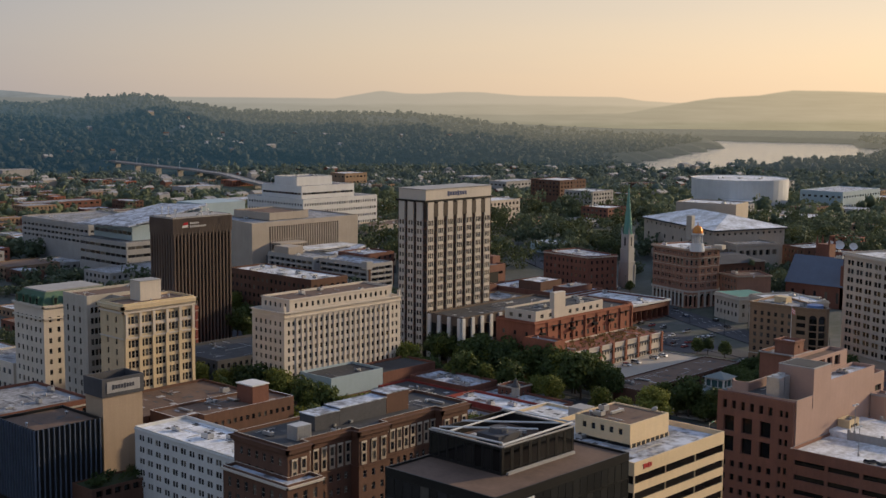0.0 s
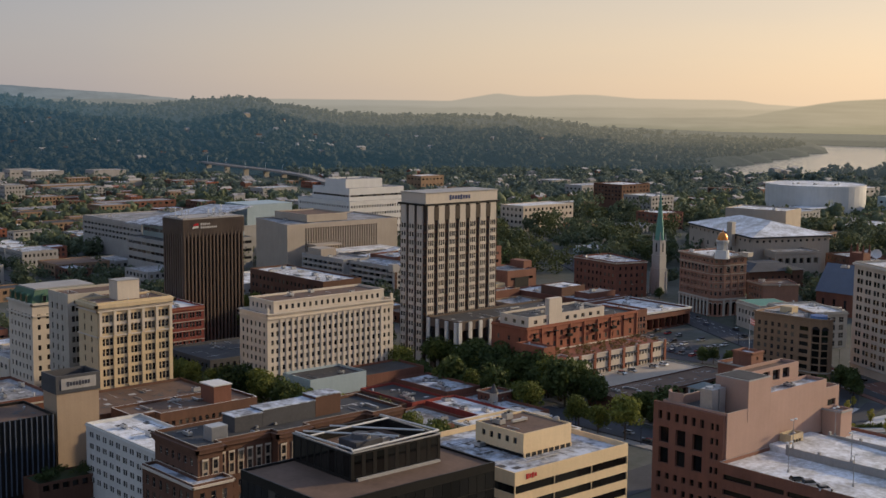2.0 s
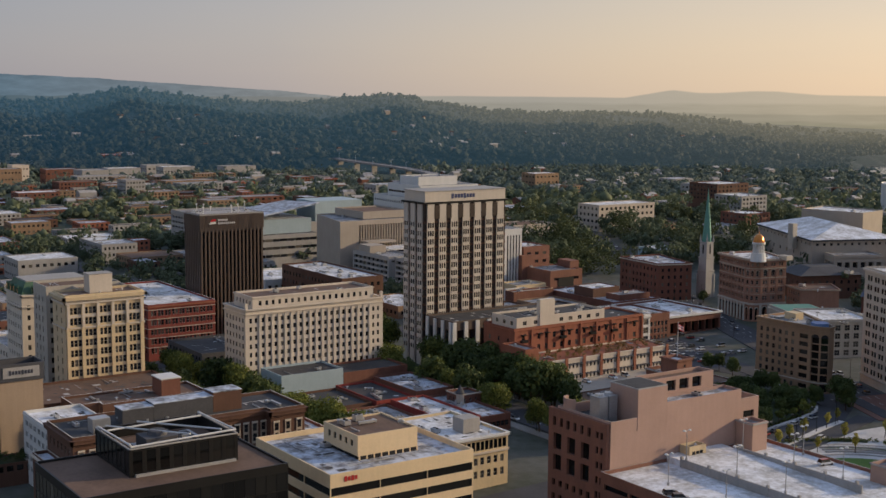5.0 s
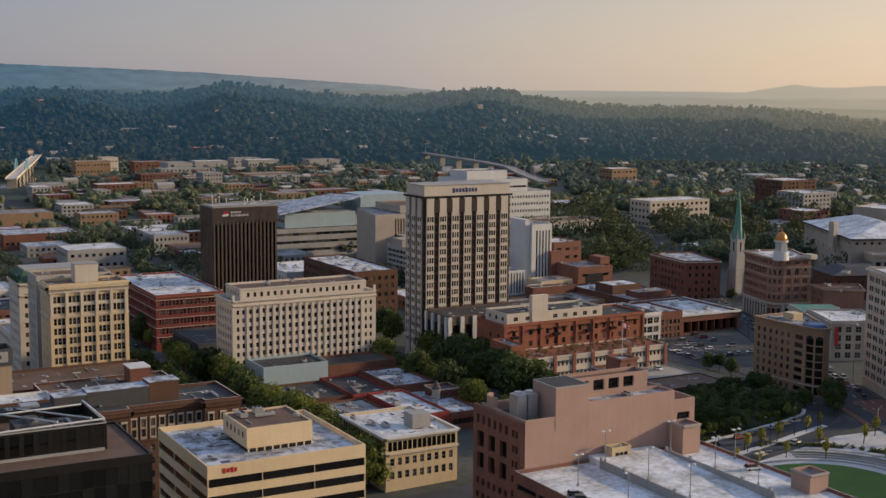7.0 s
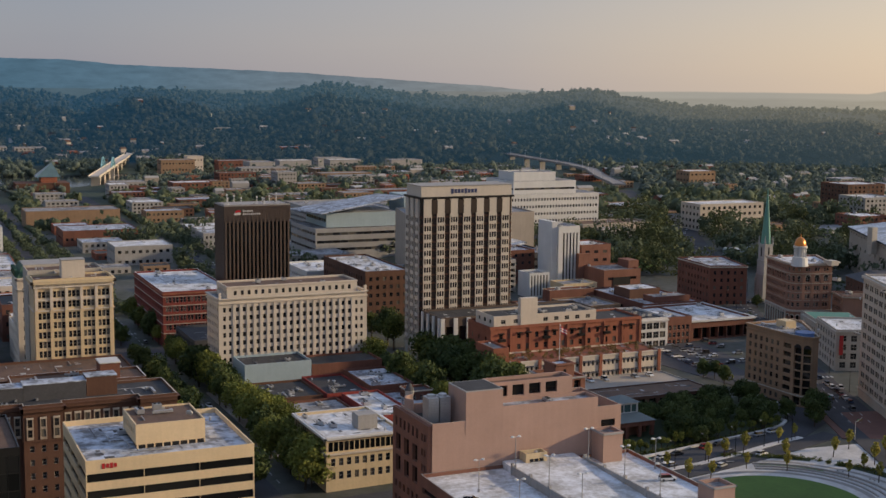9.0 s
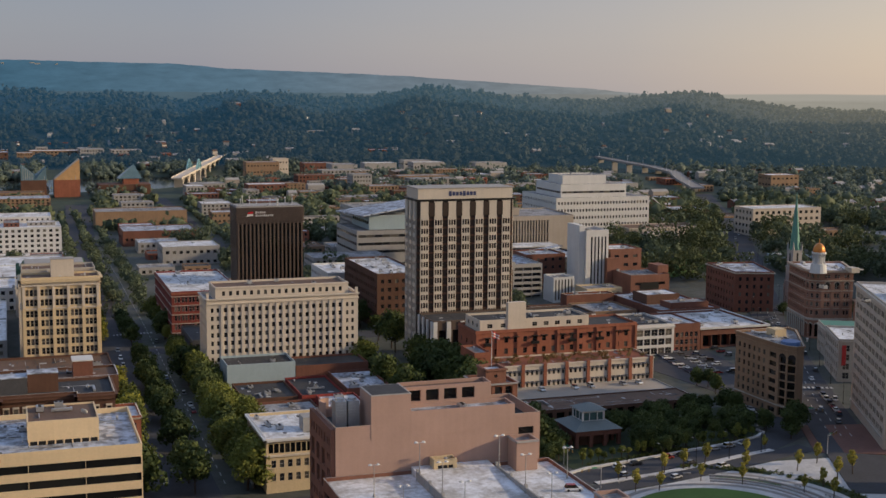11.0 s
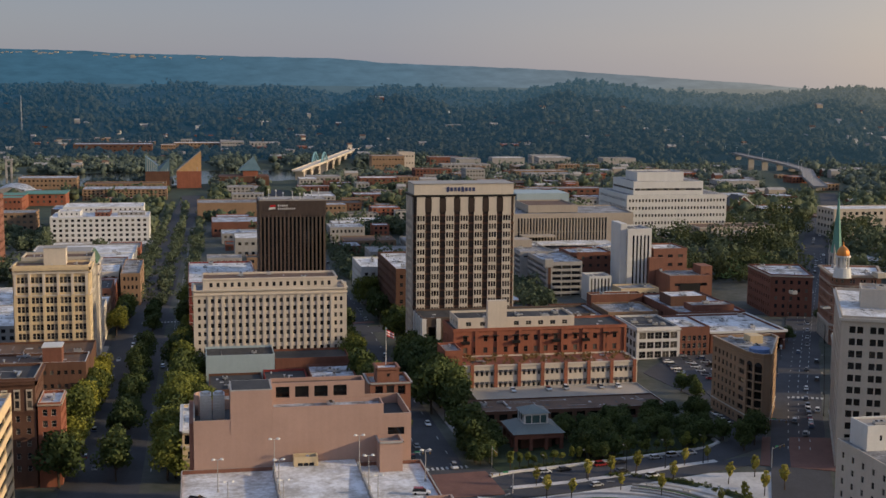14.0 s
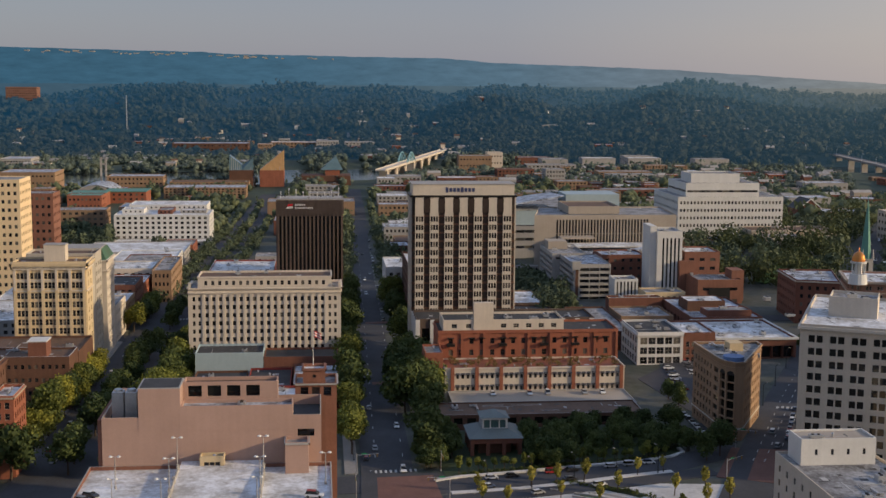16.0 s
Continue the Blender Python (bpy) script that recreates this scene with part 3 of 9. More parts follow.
ripples(M_LAKE, 0.6, 0.2)
b = Mesh()
b.poly([(x, y, -15.2) for x, y in ((-1000, 1950), (-1000, 3900), (-2500, 3900), (-2500, 3300), (-1750, 2100))])
tagged(new("lake", b.mesh("lake", [M_LAKE])), "broad lake shining in the evening light", "water", kind="structure")


# ---- far backdrop of ridges ----
def ridge(name, r, profile, haze_tones, label, rough, patch=0.12):
    b = Mesh()
    azs = np.arange(profile[0][0], profile[-1][0] + 0.01, 0.05)
    for a in azs:
        z = float(np.interp(a, [p[0] for p in profile], [p[1] for p in profile]))
        x, y = at(a, r)
        z += rough * (noise.noise(Vector((a * 0.9, 0.2, r))) + 0.6 * noise.noise(Vector((a * 3.1, 1.2, r))) + 0.35 * noise.noise(Vector((a * 11, 2.2, r))))
        b.v += [(x, y, -20), (x, y, z)]
    for i in range(len(azs) - 1):
        b.f.append((2 * i, 2 * i + 2, 2 * i + 3, 2 * i + 1))
        b.m.append(0)
    # haze is painted: the sheet emits blue to warm tones along y
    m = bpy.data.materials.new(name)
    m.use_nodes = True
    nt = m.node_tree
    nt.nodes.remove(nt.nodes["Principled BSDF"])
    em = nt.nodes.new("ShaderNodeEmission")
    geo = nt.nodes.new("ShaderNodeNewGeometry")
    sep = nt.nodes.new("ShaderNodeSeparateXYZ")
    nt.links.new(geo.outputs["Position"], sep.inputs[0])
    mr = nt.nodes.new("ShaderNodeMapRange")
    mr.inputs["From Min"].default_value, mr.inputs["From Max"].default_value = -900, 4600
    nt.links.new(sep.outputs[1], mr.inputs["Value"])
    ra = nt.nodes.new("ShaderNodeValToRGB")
    for i, (p, c) in enumerate(haze_tones):
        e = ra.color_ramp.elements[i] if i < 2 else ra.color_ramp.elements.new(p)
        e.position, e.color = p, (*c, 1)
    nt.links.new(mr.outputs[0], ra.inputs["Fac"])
    # noise patches of wood and field vary the painted haze glow
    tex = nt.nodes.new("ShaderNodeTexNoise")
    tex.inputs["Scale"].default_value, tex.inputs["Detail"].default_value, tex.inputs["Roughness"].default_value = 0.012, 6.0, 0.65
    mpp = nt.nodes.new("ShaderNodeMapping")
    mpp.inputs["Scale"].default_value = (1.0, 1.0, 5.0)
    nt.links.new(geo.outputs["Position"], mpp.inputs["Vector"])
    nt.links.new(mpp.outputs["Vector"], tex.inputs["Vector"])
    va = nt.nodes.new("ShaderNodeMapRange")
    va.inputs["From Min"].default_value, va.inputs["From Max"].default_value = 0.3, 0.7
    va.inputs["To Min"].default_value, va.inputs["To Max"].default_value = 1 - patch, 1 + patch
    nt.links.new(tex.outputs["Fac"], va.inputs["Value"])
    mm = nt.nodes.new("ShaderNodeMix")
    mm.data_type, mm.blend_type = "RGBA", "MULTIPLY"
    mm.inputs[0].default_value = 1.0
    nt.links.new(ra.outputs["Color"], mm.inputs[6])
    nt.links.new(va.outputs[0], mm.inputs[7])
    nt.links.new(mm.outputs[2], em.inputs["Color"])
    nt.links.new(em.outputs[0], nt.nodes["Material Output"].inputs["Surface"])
    return tagged(new(name, b.mesh(name, [m])), label, "backdrop", kind="structure")


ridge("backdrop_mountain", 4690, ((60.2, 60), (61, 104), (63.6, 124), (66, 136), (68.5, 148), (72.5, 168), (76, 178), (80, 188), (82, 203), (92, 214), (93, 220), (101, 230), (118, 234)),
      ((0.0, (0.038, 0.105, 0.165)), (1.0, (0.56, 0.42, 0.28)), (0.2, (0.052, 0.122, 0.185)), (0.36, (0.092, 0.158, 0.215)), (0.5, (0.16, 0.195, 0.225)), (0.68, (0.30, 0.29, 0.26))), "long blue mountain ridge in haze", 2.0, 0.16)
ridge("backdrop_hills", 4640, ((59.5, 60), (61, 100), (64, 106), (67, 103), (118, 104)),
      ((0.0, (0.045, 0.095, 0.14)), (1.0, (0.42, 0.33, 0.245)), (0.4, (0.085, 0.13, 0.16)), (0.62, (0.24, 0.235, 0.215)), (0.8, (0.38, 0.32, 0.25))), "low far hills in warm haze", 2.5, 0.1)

def strip(name, pts, width, mat, lift, label, category="road", kind="structure", step=18):
    """A band of paving along a line of points, laid on the land."""
    b = Mesh()
    line = []
    for (x0, y0), (x1, y1) in zip(pts, pts[1:]):
        k = max(1, int(math.hypot(x1 - x0, y1 - y0) / step))
        line += [(x0 + (x1 - x0) * i / k, y0 + (y1 - y0) * i / k) for i in range(k)]
    line.append(pts[-1])
    for i, (x, y) in enumerate(line):
        a, c = Vector(line[max(0, i - 1)]), Vector(line[min(len(line) - 1, i + 1)])
        d = (c - a).normalized()
        n = Vector((-d.y, d.x)) * width / 2
        z = land(x, y) + lift
        b.v += [(x - n.x, y - n.y, z), (x + n.x, y + n.y, z), (x - n.x, y - n.y, z - 0.6), (x + n.x, y + n.y, z - 0.6)]
        if i:
            j = 4 * i
            b.f += [(j - 4, j, j + 1, j - 3), (j - 2, j + 2, j, j - 4), (j - 3, j + 1, j + 3, j - 1)]
            b.m += [0, 0, 0]
    return tagged(new(name, b.mesh(name, [mat])), label, category, kind=kind)


AVENUE = [(-170, 497), (-231, 525), (-268, 543), (-313, 565), (-390, 605), (-449, 636), (-540, 685), (-592, 715), (-640, 738), (-705, 774), (-785, 818), (-900, 880), (-1060, 972), (-1289, 1086)]


def off_avenue(x, y):
    """Distance from the middle of the avenue that runs out past the dome."""
    p = Vector((x, y))
    best = 1e9
    for (ax, ay), (bx, by) in zip(AVENUE, AVENUE[1:]):
        a, d = Vector((ax, ay)), Vector((bx - ax, by - ay))
        best = min(best, (p - a - d * max(0, min(1, (p - a).dot(d) / d.length_squared))).length)
    return best


strip("road", [(-60, 398), (-240, 403), (-480, 406), (-939, 417), (-1450, 424)], 19, M_ASPH, 0.15, "asphalt main street through the town")
strip("road", [(-60, 296), (-250, 300), (-500, 302), (-1056, 315), (-1400, 328)], 34, M_ASPH, 0.15, "asphalt avenue with a planted median")
strip("road", [(-222, 140), (-224, 418)], 17, M_ASPH, 0.19, "asphalt cross street between brick blocks")
strip("road", [(-218, 416), (-220, 440), (-225, 465), (-229, 490), (-240, 510), (-262, 520), (-300, 530), (-390, 545)], 13, M_ASPH, 0.17, "asphalt street curving past the park")
strip("road", AVENUE, 19, M_ASPH, 0.19, "asphalt avenue running out past the domed building")
strip("road", [(-478, 100), (-480, 520), (-470, 640)], 16, M_ASPH, 0.17, "asphalt cross street beside the towers")
strip("parking_lot", [(-330, 545), (-400, 555)], 42, M_ASPH, 0.12, "asphalt car park between low buildings", "parking lot")



# ---- towers and large buildings ----
def panel_tower():
    """The tall bank tower: dark core, pale panel strips with narrow windows, set-back pale top."""
    x0, x1, y0, y1, top = -420.3, -403.2, 421.6, 467.6, 76.4
    t = Building("office_tower", "tall pale-panelled office tower with dark vertical recesses", (x0, x1, y0, y1), top, M_DKBROWN, M_RF_GREY, category="skyscraper")
    rows, zt = 16, 68.2
    zb = zt - 3.78 * rows
    n = 7
    pitch = (y1 - y0) / n
    for i in range(n):
        c = y0 + pitch * (i + 0.5)
        s = Building("", "", (x1 - 0.02, x1 + 0.75, c - 1.95, c + 1.95), 76.0, M_PANEL, M_PANEL, z0=t.z0, parapet=0.05, parent=t.ob)
        s.windows(1, 3, rows, 0.92, 2.4, zb, zt, 0.15, 0.15, "sash", 0.35, single=False)
        s.done()
        if i:
            c = y0 + pitch * i
            t.box("recess_panel", x1 - 0.02, x1 + 0.79, c - 1.5, c + 1.5, 69.2, 75.4, M_DKBROWN)
    for side, ya, yb in ((0, y0 - 0.75, y0 + 0.02), (2, y1 - 0.02, y1 + 0.75)):
        for i in range(3):
            c = x0 + (x1 - x0) * (i + 0.5) / 3
            s = Building("", "", (c - 1.85, c + 1.85, ya, yb), 76.0, M_PANEL, M_PANEL, z0=t.z0, parapet=0.05, parent=t.ob)
            s.windows(side, 2, rows, 1.25, 2.1, zb, zt, 0.1, 0.1, "dark", 0.35, single=False)
            s.done()
    for i in range(rows):
        z = zb + 3.78 * i + 2.8
        t.box("spandrel", x0 - 0.1, x1 + 0.12, y0 - 0.12, y1 + 0.12, z, z + 0.9, M_BROWN)
    t.box("cornice", x0 - 0.9, x1 + 0.95, y0 - 0.95, y1 + 0.95, 76.0, 76.9, M_DARK)
    t.box("penthouse", x0 + 0.2, x1 + 0.3, y0 + 0.2, y1 - 0.2, 76.9, 81.7, M_PANEL)
    t.box("roof_edge", x0 - 0.2, x1 + 0.6, y0 - 0.2, y1 + 0.2, 81.7, 82.0, M_CONC)
    sign_bars(t, x1 + 0.3, 436.5, 79.3, 13.5, 2.3, 8, (0.05, 0.06, 0.13))
    t.done()
    p = Building("bank_podium", "low podium with white fins and dark glass beside the tower", (-401.8, -380, 421.9, 500), 25.5, M_BRONZE, M_RF_DARK)
    p.windows(1, 12, 2, 3.4, 7.5, 4, 22, 1, 1, "dark")
    p.windows(0, 3, 2, 3.4, 7.5, 4, 22, 1, 1, "dark")
    p.done(3, 4)
    for i in range(13):
        y = 422.5 + 6.35 * i
        p.box("fin", -379.99, -379.3, y - 0.95, y + 0.95, p.z0, 25.0, M_WHITE)
    for i in range(4):
        x = -400 + 6.2 * i
        p.box("fin", x - 0.95, x + 0.95, 421.2, 421.89, p.z0, 25.0, M_WHITE)


def sign_bars(b, x, y, z, length, height, n, colour):
    """A sign on a wall that faces +x, as plain bars."""
    m = material("sign_paint", colour, rough=0.5, var=0.1)
    for i in range(n):
        u = length / n
        h = height * (1.0 if i in (0, n // 2) else 0.75)
        s = Mesh()
        s.box(x + 0.005 - b.cx, x + 0.12 - b.cx, y + u * i - b.cy, y + u * (i + 0.72) - b.cy, z - b.z0 - h / 2, z - b.z0 + h / 2)
        part("sign_bar", s, m, b.ob)


def brown_tower():
    x0, x1, y0, y1, top = -527.5, -509.2, 358.5, 392.8, 65.6
    t = Building("office_tower", "dark brown office tower with close vertical fins", (x0, x1, y0, y1), top, M_BRONZE, M_RF_GREY, category="skyscraper")
    n = 16
    for s, k in ((1, n), (0, 8), (2, 8)):
        t.windows(s, k, 1, 1.15, 54.0, 1.5, 57.2, 0.6, 0.6, "dark", 0.5)
    for i in range(n + 1):
        y = y0 + 0.6 + (y1 - y0 - 1.2) * i / n
        t.box("fin", x1, x1 + 0.55, y - 0.42, y + 0.42, t.z0, 57.4, M_BRONZE)
    for i in range(9):
        x = x0 + 0.6 + (x1 - x0 - 1.2) * i / 8
        t.box("fin", x - 0.42, x + 0.42, y0 - 0.55, y0, t.z0, 57.4, M_BRONZE)
    b = Mesh()
    b.box(x0 - 0.5 - t.cx, x1 + 0.45 - t.cx, y0 - 0.45 - t.cy, y1 + 0.45 - t.cy, 57.4 - t.z0, 64.9 - t.z0)
    for i in range(58):
        y = y0 - 0.3 + 0.6 * i - t.cy
        b.box(x1 + 0.45 - t.cx, x1 + 0.6 - t.cx, y, y + 0.3, 57.4 - t.z0, 64.9 - t.z0)
    for i in range(31):
        x = x0 - 0.3 + 0.6 * i - t.cx
        b.box(x, x + 0.3, y0 - 0.6 - t.cy, y0 - 0.45 - t.cy, 57.4 - t.z0, 64.9 - t.z0)
    part("crown", b, M_BRONZE, t.ob, "ribbed bronze crown")
    t.box("roof_edge", x0 - 0.2, x1 + 0.3, y0 - 0.3, y1 + 0.3, 64.9, 65.5, M_CONC)
    sign_bars(t, x1 + 0.6, y0 + 9.4, 62.4, 5.5, 1.1, 5, (0.5, 0.48, 0.47))
    sign_bars(t, x1 + 0.6, y0 + 9.4, 60.8, 9.5, 1.1, 9, (0.5, 0.48, 0.47))
    s = Mesh()
    for k, (a, b2) in enumerate(((0, 1.1), (1.25, 2.35))):
        s.poly([(x1 + 0.72 - t.cx, y0 + 4.6 + a * 0.5 - t.cy, 60.4 + a - t.z0), (x1 + 0.72 - t.cx, y0 + 8.2 - t.cy, 60.6 + a - t.z0), (x1 + 0.72 - t.cx, y0 + 8.2 - t.cy, 60.6 + b2 - t.z0), (x1 + 0.72 - t.cx, y0 + 5.2 + a * 0.5 - t.cy, 60.4 + b2 - t.z0)], k)
    part("emblem", s, [M_WHITE, material("emblem_red", (0.5, 0.02, 0.03))], t.ob)
    rng = random.Random(5)
    for i in range(9):
        b = Mesh()
        x, y, h = rng.choice((x0 + 1, x1 - 0.6)) - t.cx, y0 + 2 + 3.8 * i - t.cy, rng.uniform(1.6, 4.0)
        b.tube(x, y, 65.4 - t.z0, 65.4 + h - t.z0, 0.22, 0.16, 6)
        b.box(x - 0.3, x + 0.3, y - 0.35, y + 0.35, 65.4 + h - t.z0 - 0.1, 65.4 + h + 0.6 - t.z0)
        part("antenna", b, M_WHITE, t.ob)
    t.done(5, 7)


def cream_hotel():
    x0, x1, y0, y1 = -407, -386.9, 324.3, 389.6
    t = Building("hotel_building", "long cream stone building with rows of small dark windows", (x0, x1, y0, y1), 38.6, M_CREAM, M_RF_GREY)
    t.windows(1, 18, 9, 1.35, 1.9, 3.8, 35.5, 6.5, 6.5, "sash")
    for m0, m1 in ((1.2, 65.3 - 6.0), (65.3 - 6.0, 1.2)):
        t.windows(1, 2, 9, 1.1, 1.9, 3.8, 35.5, m0, m1, "sash")
    t.windows(0, 6, 9, 1.25, 1.9, 3.8, 35.5, 1, 1, "sash")
    t.windows(2, 6, 9, 1.25, 1.9, 3.8, 35.5, 1, 1, "sash", single=False)
    for i in range(19):
        y = y0 + 6.5 + (y1 - y0 - 13) * i / 18
        t.box("pilaster", x1, x1 + 0.35, y - 0.55, y + 0.55, t.z0, 35.8, M_CREAM)
    t.ledge(36.2, 0.5, 0.5).ledge(38.1, 0.55, 0.7)
    a = Building("", "", (x0 + 1.2, x1 - 1.5, y0 + 4.0, y1 - 4.0), 43.3, M_CREAM, M_RF_BROWN, z0=37.7, parent=t.ob)
    a.windows(1, 18, 1, 1.3, 1.9, 38.6, 42.4, 2, 2).windows(0, 5, 1, 1.2, 1.9, 38.6, 42.4, 1, 1)
    a.ledge(42.6, 0.5, 0.3)
    a.done(3, 3)
    for y in (y0 + 0.6, y1 - 0.6):
        t.box("corner_post", x1 - 1.0, x1, y - 0.5, y + 0.5, 38.6, 41.0, M_CREAM)
    t.done(0)


def tan_block():
    y0, y1 = 251.2, 281.8
    t = Building("office_building", "tan terracotta office block with an ornate crown", (-402.5, -387.6, y0, y1), 50.4, M_TAN, M_RF_BROWN)
    for zb, zt, r in ((3.5, 37.6, 9), (38.2, 46.3, 2)):
        t.windows(1, 5, r, 1.35, 2.6, zb, zt, 1, 1, "pale", per=3, gap=0.25)
    t.windows(0, 2, 11, 1.1, 2.2, 3.5, 46.3, 2, 2, "sash")
    t.windows(2, 2, 11, 1.3, 2.3, 3.5, 46.3, 1.5, 1.5, "pale", per=2)
    for i in range(6):
        y = y0 + 1 + (y1 - y0 - 2) * i / 5
        t.box("pilaster", -387.6, -387.1, y - 0.65, y + 0.65, t.z0, 46.8, M_TAN)
    t.ledge(37.6, 0.5, 0.4, M_CREAM).ledge(46.9, 0.7, 0.6, M_CREAM).ledge(48.4, 1.3, 1.1, M_TAN)
    b = Mesh()
    for i in range(44):
        y = y0 + 0.35 + (y1 - y0 - 0.7) * i / 43 - t.cy
        b.box(-387.6 - t.cx, -386.75 - t.cx, y - 0.16, y + 0.16, 47.75 - t.z0, 48.35 - t.z0)
    part("dentil_course", b, M_CREAM, t.ob, "row of small stone dentils", "stuff")
    for i in range(6):
        y = y0 + 1 + (y1 - y0 - 2) * i / 5
        t.box("crown_pilaster", -387.1, -386.85, y - 0.5, y + 0.5, 38.2, 46.8, M_CREAM)
        if i < 5:
            c = y + (y1 - y0 - 2) / 10
            t.box("crown_spandrel", -387.61, -387.35, c - 2.2, c + 2.2, 41.95, 42.75, M_CREAM)
            for k in range(3):
                b = Mesh()
                yy = c + (k - 1) * 1.6 - t.cy
                for q in range(6):
                    a0, a1 = math.pi * q / 6, math.pi * (q + 1) / 6
                    b.prism([(-387.6 - t.cx, yy + 0.8 * math.cos(a0)), (-387.25 - t.cx, yy + 0.8 * math.cos(a0)), (-387.25 - t.cx, yy + 0.8 * math.cos(a1)), (-387.6 - t.cx, yy + 0.8 * math.cos(a1))][::-1], 41.3 + 0.75 * min(math.sin(a0), math.sin(a1)) - t.z0, 42.1 - t.z0)
                part("window_arch", b, M_CREAM, t.ob)
    t.box("penthouse", -401, -394.5, 263, 272, 49.5, 56.6, M_CREAM)
    t.box("penthouse_roof", -401.2, -394.3, 262.8, 272.2, 56.6, 56.8, M_CONC)
    t.done(3, 6)
    c = Building("office_building", "grey stone office wing with a deep light court", (-428.5, -412, y0 + 0.5, y1 - 0.4), 50.6, M_STONE, M_RF_BROWN)
    c.windows(0, 3, 11, 1.2, 2.2, 3.5, 47, 1, 3).windows(1, 5, 11, 1.3, 2.2, 3.5, 47, 1, 1, "pale", per=3, single=False)
    c.windows(2, 3, 11, 1.3, 2.2, 3.5, 47, 1, 1, "pale", per=2)
    c.done(2, 8)
    l = Building("stair_wing", "grey stone link between two office wings", (-411.9, -402.6, 262, y1 - 0.6), 50.2, M_STONE, M_RF_BROWN)
    l.windows(0, 2, 11, 1.2, 2.2, 3.5, 47)
    l.done()
    g = Building("office_building", "pale stone building with a green mansard roof", (-463, -441, 250.5, 281.5), 43.5, M_CREAM, M_RF_BROWN)
    g.windows(0, 6, 9, 1.3, 2.0, 3, 40).windows(2, 6, 9, 1.3, 2.0, 3, 40).windows(1, 8, 9, 1.3, 2.0, 3, 40, single=False)
    g.ledge(38, 0.6, 0.6).ledge(42.6, 0.8, 0.8)
    b = Mesh()
    q = [(-463, 250.5), (-441, 250.5), (-441, 281.5), (-463, 281.5)]
    i4 = [(-460.5, 253), (-443.5, 253), (-443.5, 279), (-460.5, 279)]
    for k in range(4):
        j = (k + 1) % 4
        b.quad((q[k][0] - g.cx, q[k][1] - g.cy, 43.4 - g.z0), (q[j][0] - g.cx, q[j][1] - g.cy, 43.4 - g.z0), (i4[j][0] - g.cx, i4[j][1] - g.cy, 48.2 - g.z0), (i4[k][0] - g.cx, i4[k][1] - g.cy, 48.2 - g.z0))
    b.poly([(x - g.cx, y - g.cy, 48.2 - g.z0) for x, y in i4])
    part("mansard_roof", b, M_MANSARD, g.ob, "dark green copper mansard roof")
    for k in range(5):
        for x0, x1, n in ((-441.9, -440.4, 1), (-463.6, -462.1, -1)):
            y = 255.5 + 5.2 * k
            d = Mesh()
            d.box(x0 - g.cx, x1 - g.cx, y - 0.9 - g.cy, y + 0.9 - g.cy, 43.6 - g.z0, 46.2 - g.z0)
            d.rod((x0 - g.cx, y - g.cy, 46.2 - g.z0), (x1 - g.cx, y - g.cy, 46.2 - g.z0), 0.9, 10)
            dm = part("dormer", d, M_MANSARD, g.ob)
            p = Mesh()
            px = (x1 + 0.01 if n > 0 else x0 - 0.01) - g.cx
            p.box(min(px, px + 0.04 * n), max(px, px + 0.04 * n), y - 0.55 - g.cy, y + 0.55 - g.cy, 43.9 - g.z0, 46.2 - g.z0)
            part("dormer_pane", p, G_WIN, dm)
    for k in range(4):
        x = -459.5 + 5 * k
        d = Mesh()
        d.box(x - 0.9 - g.cx, x + 0.9 - g.cx, 249.9 - g.cy, 251.4 - g.cy, 43.6 - g.z0, 46.2 - g.z0)
        d.rod((x - g.cx, 249.9 - g.cy, 46.2 - g.z0), (x - g.cx, 251.4 - g.cy, 46.2 - g.z0), 0.9, 10)
        dm = part("dormer", d, M_MANSARD, g.ob)
        p = Mesh()
        p.box(x - 0.55 - g.cx, x + 0.55 - g.cx, 249.85 - g.cy, 249.89 - g.cy, 43.9 - g.z0, 46.2 - g.z0)
        part("dormer_pane", p, G_WIN, dm)
    g.box("roof_deck", -460, -444, 253.5, 278.5, 48.2, 48.7, M_CONC)
    g.done(0)


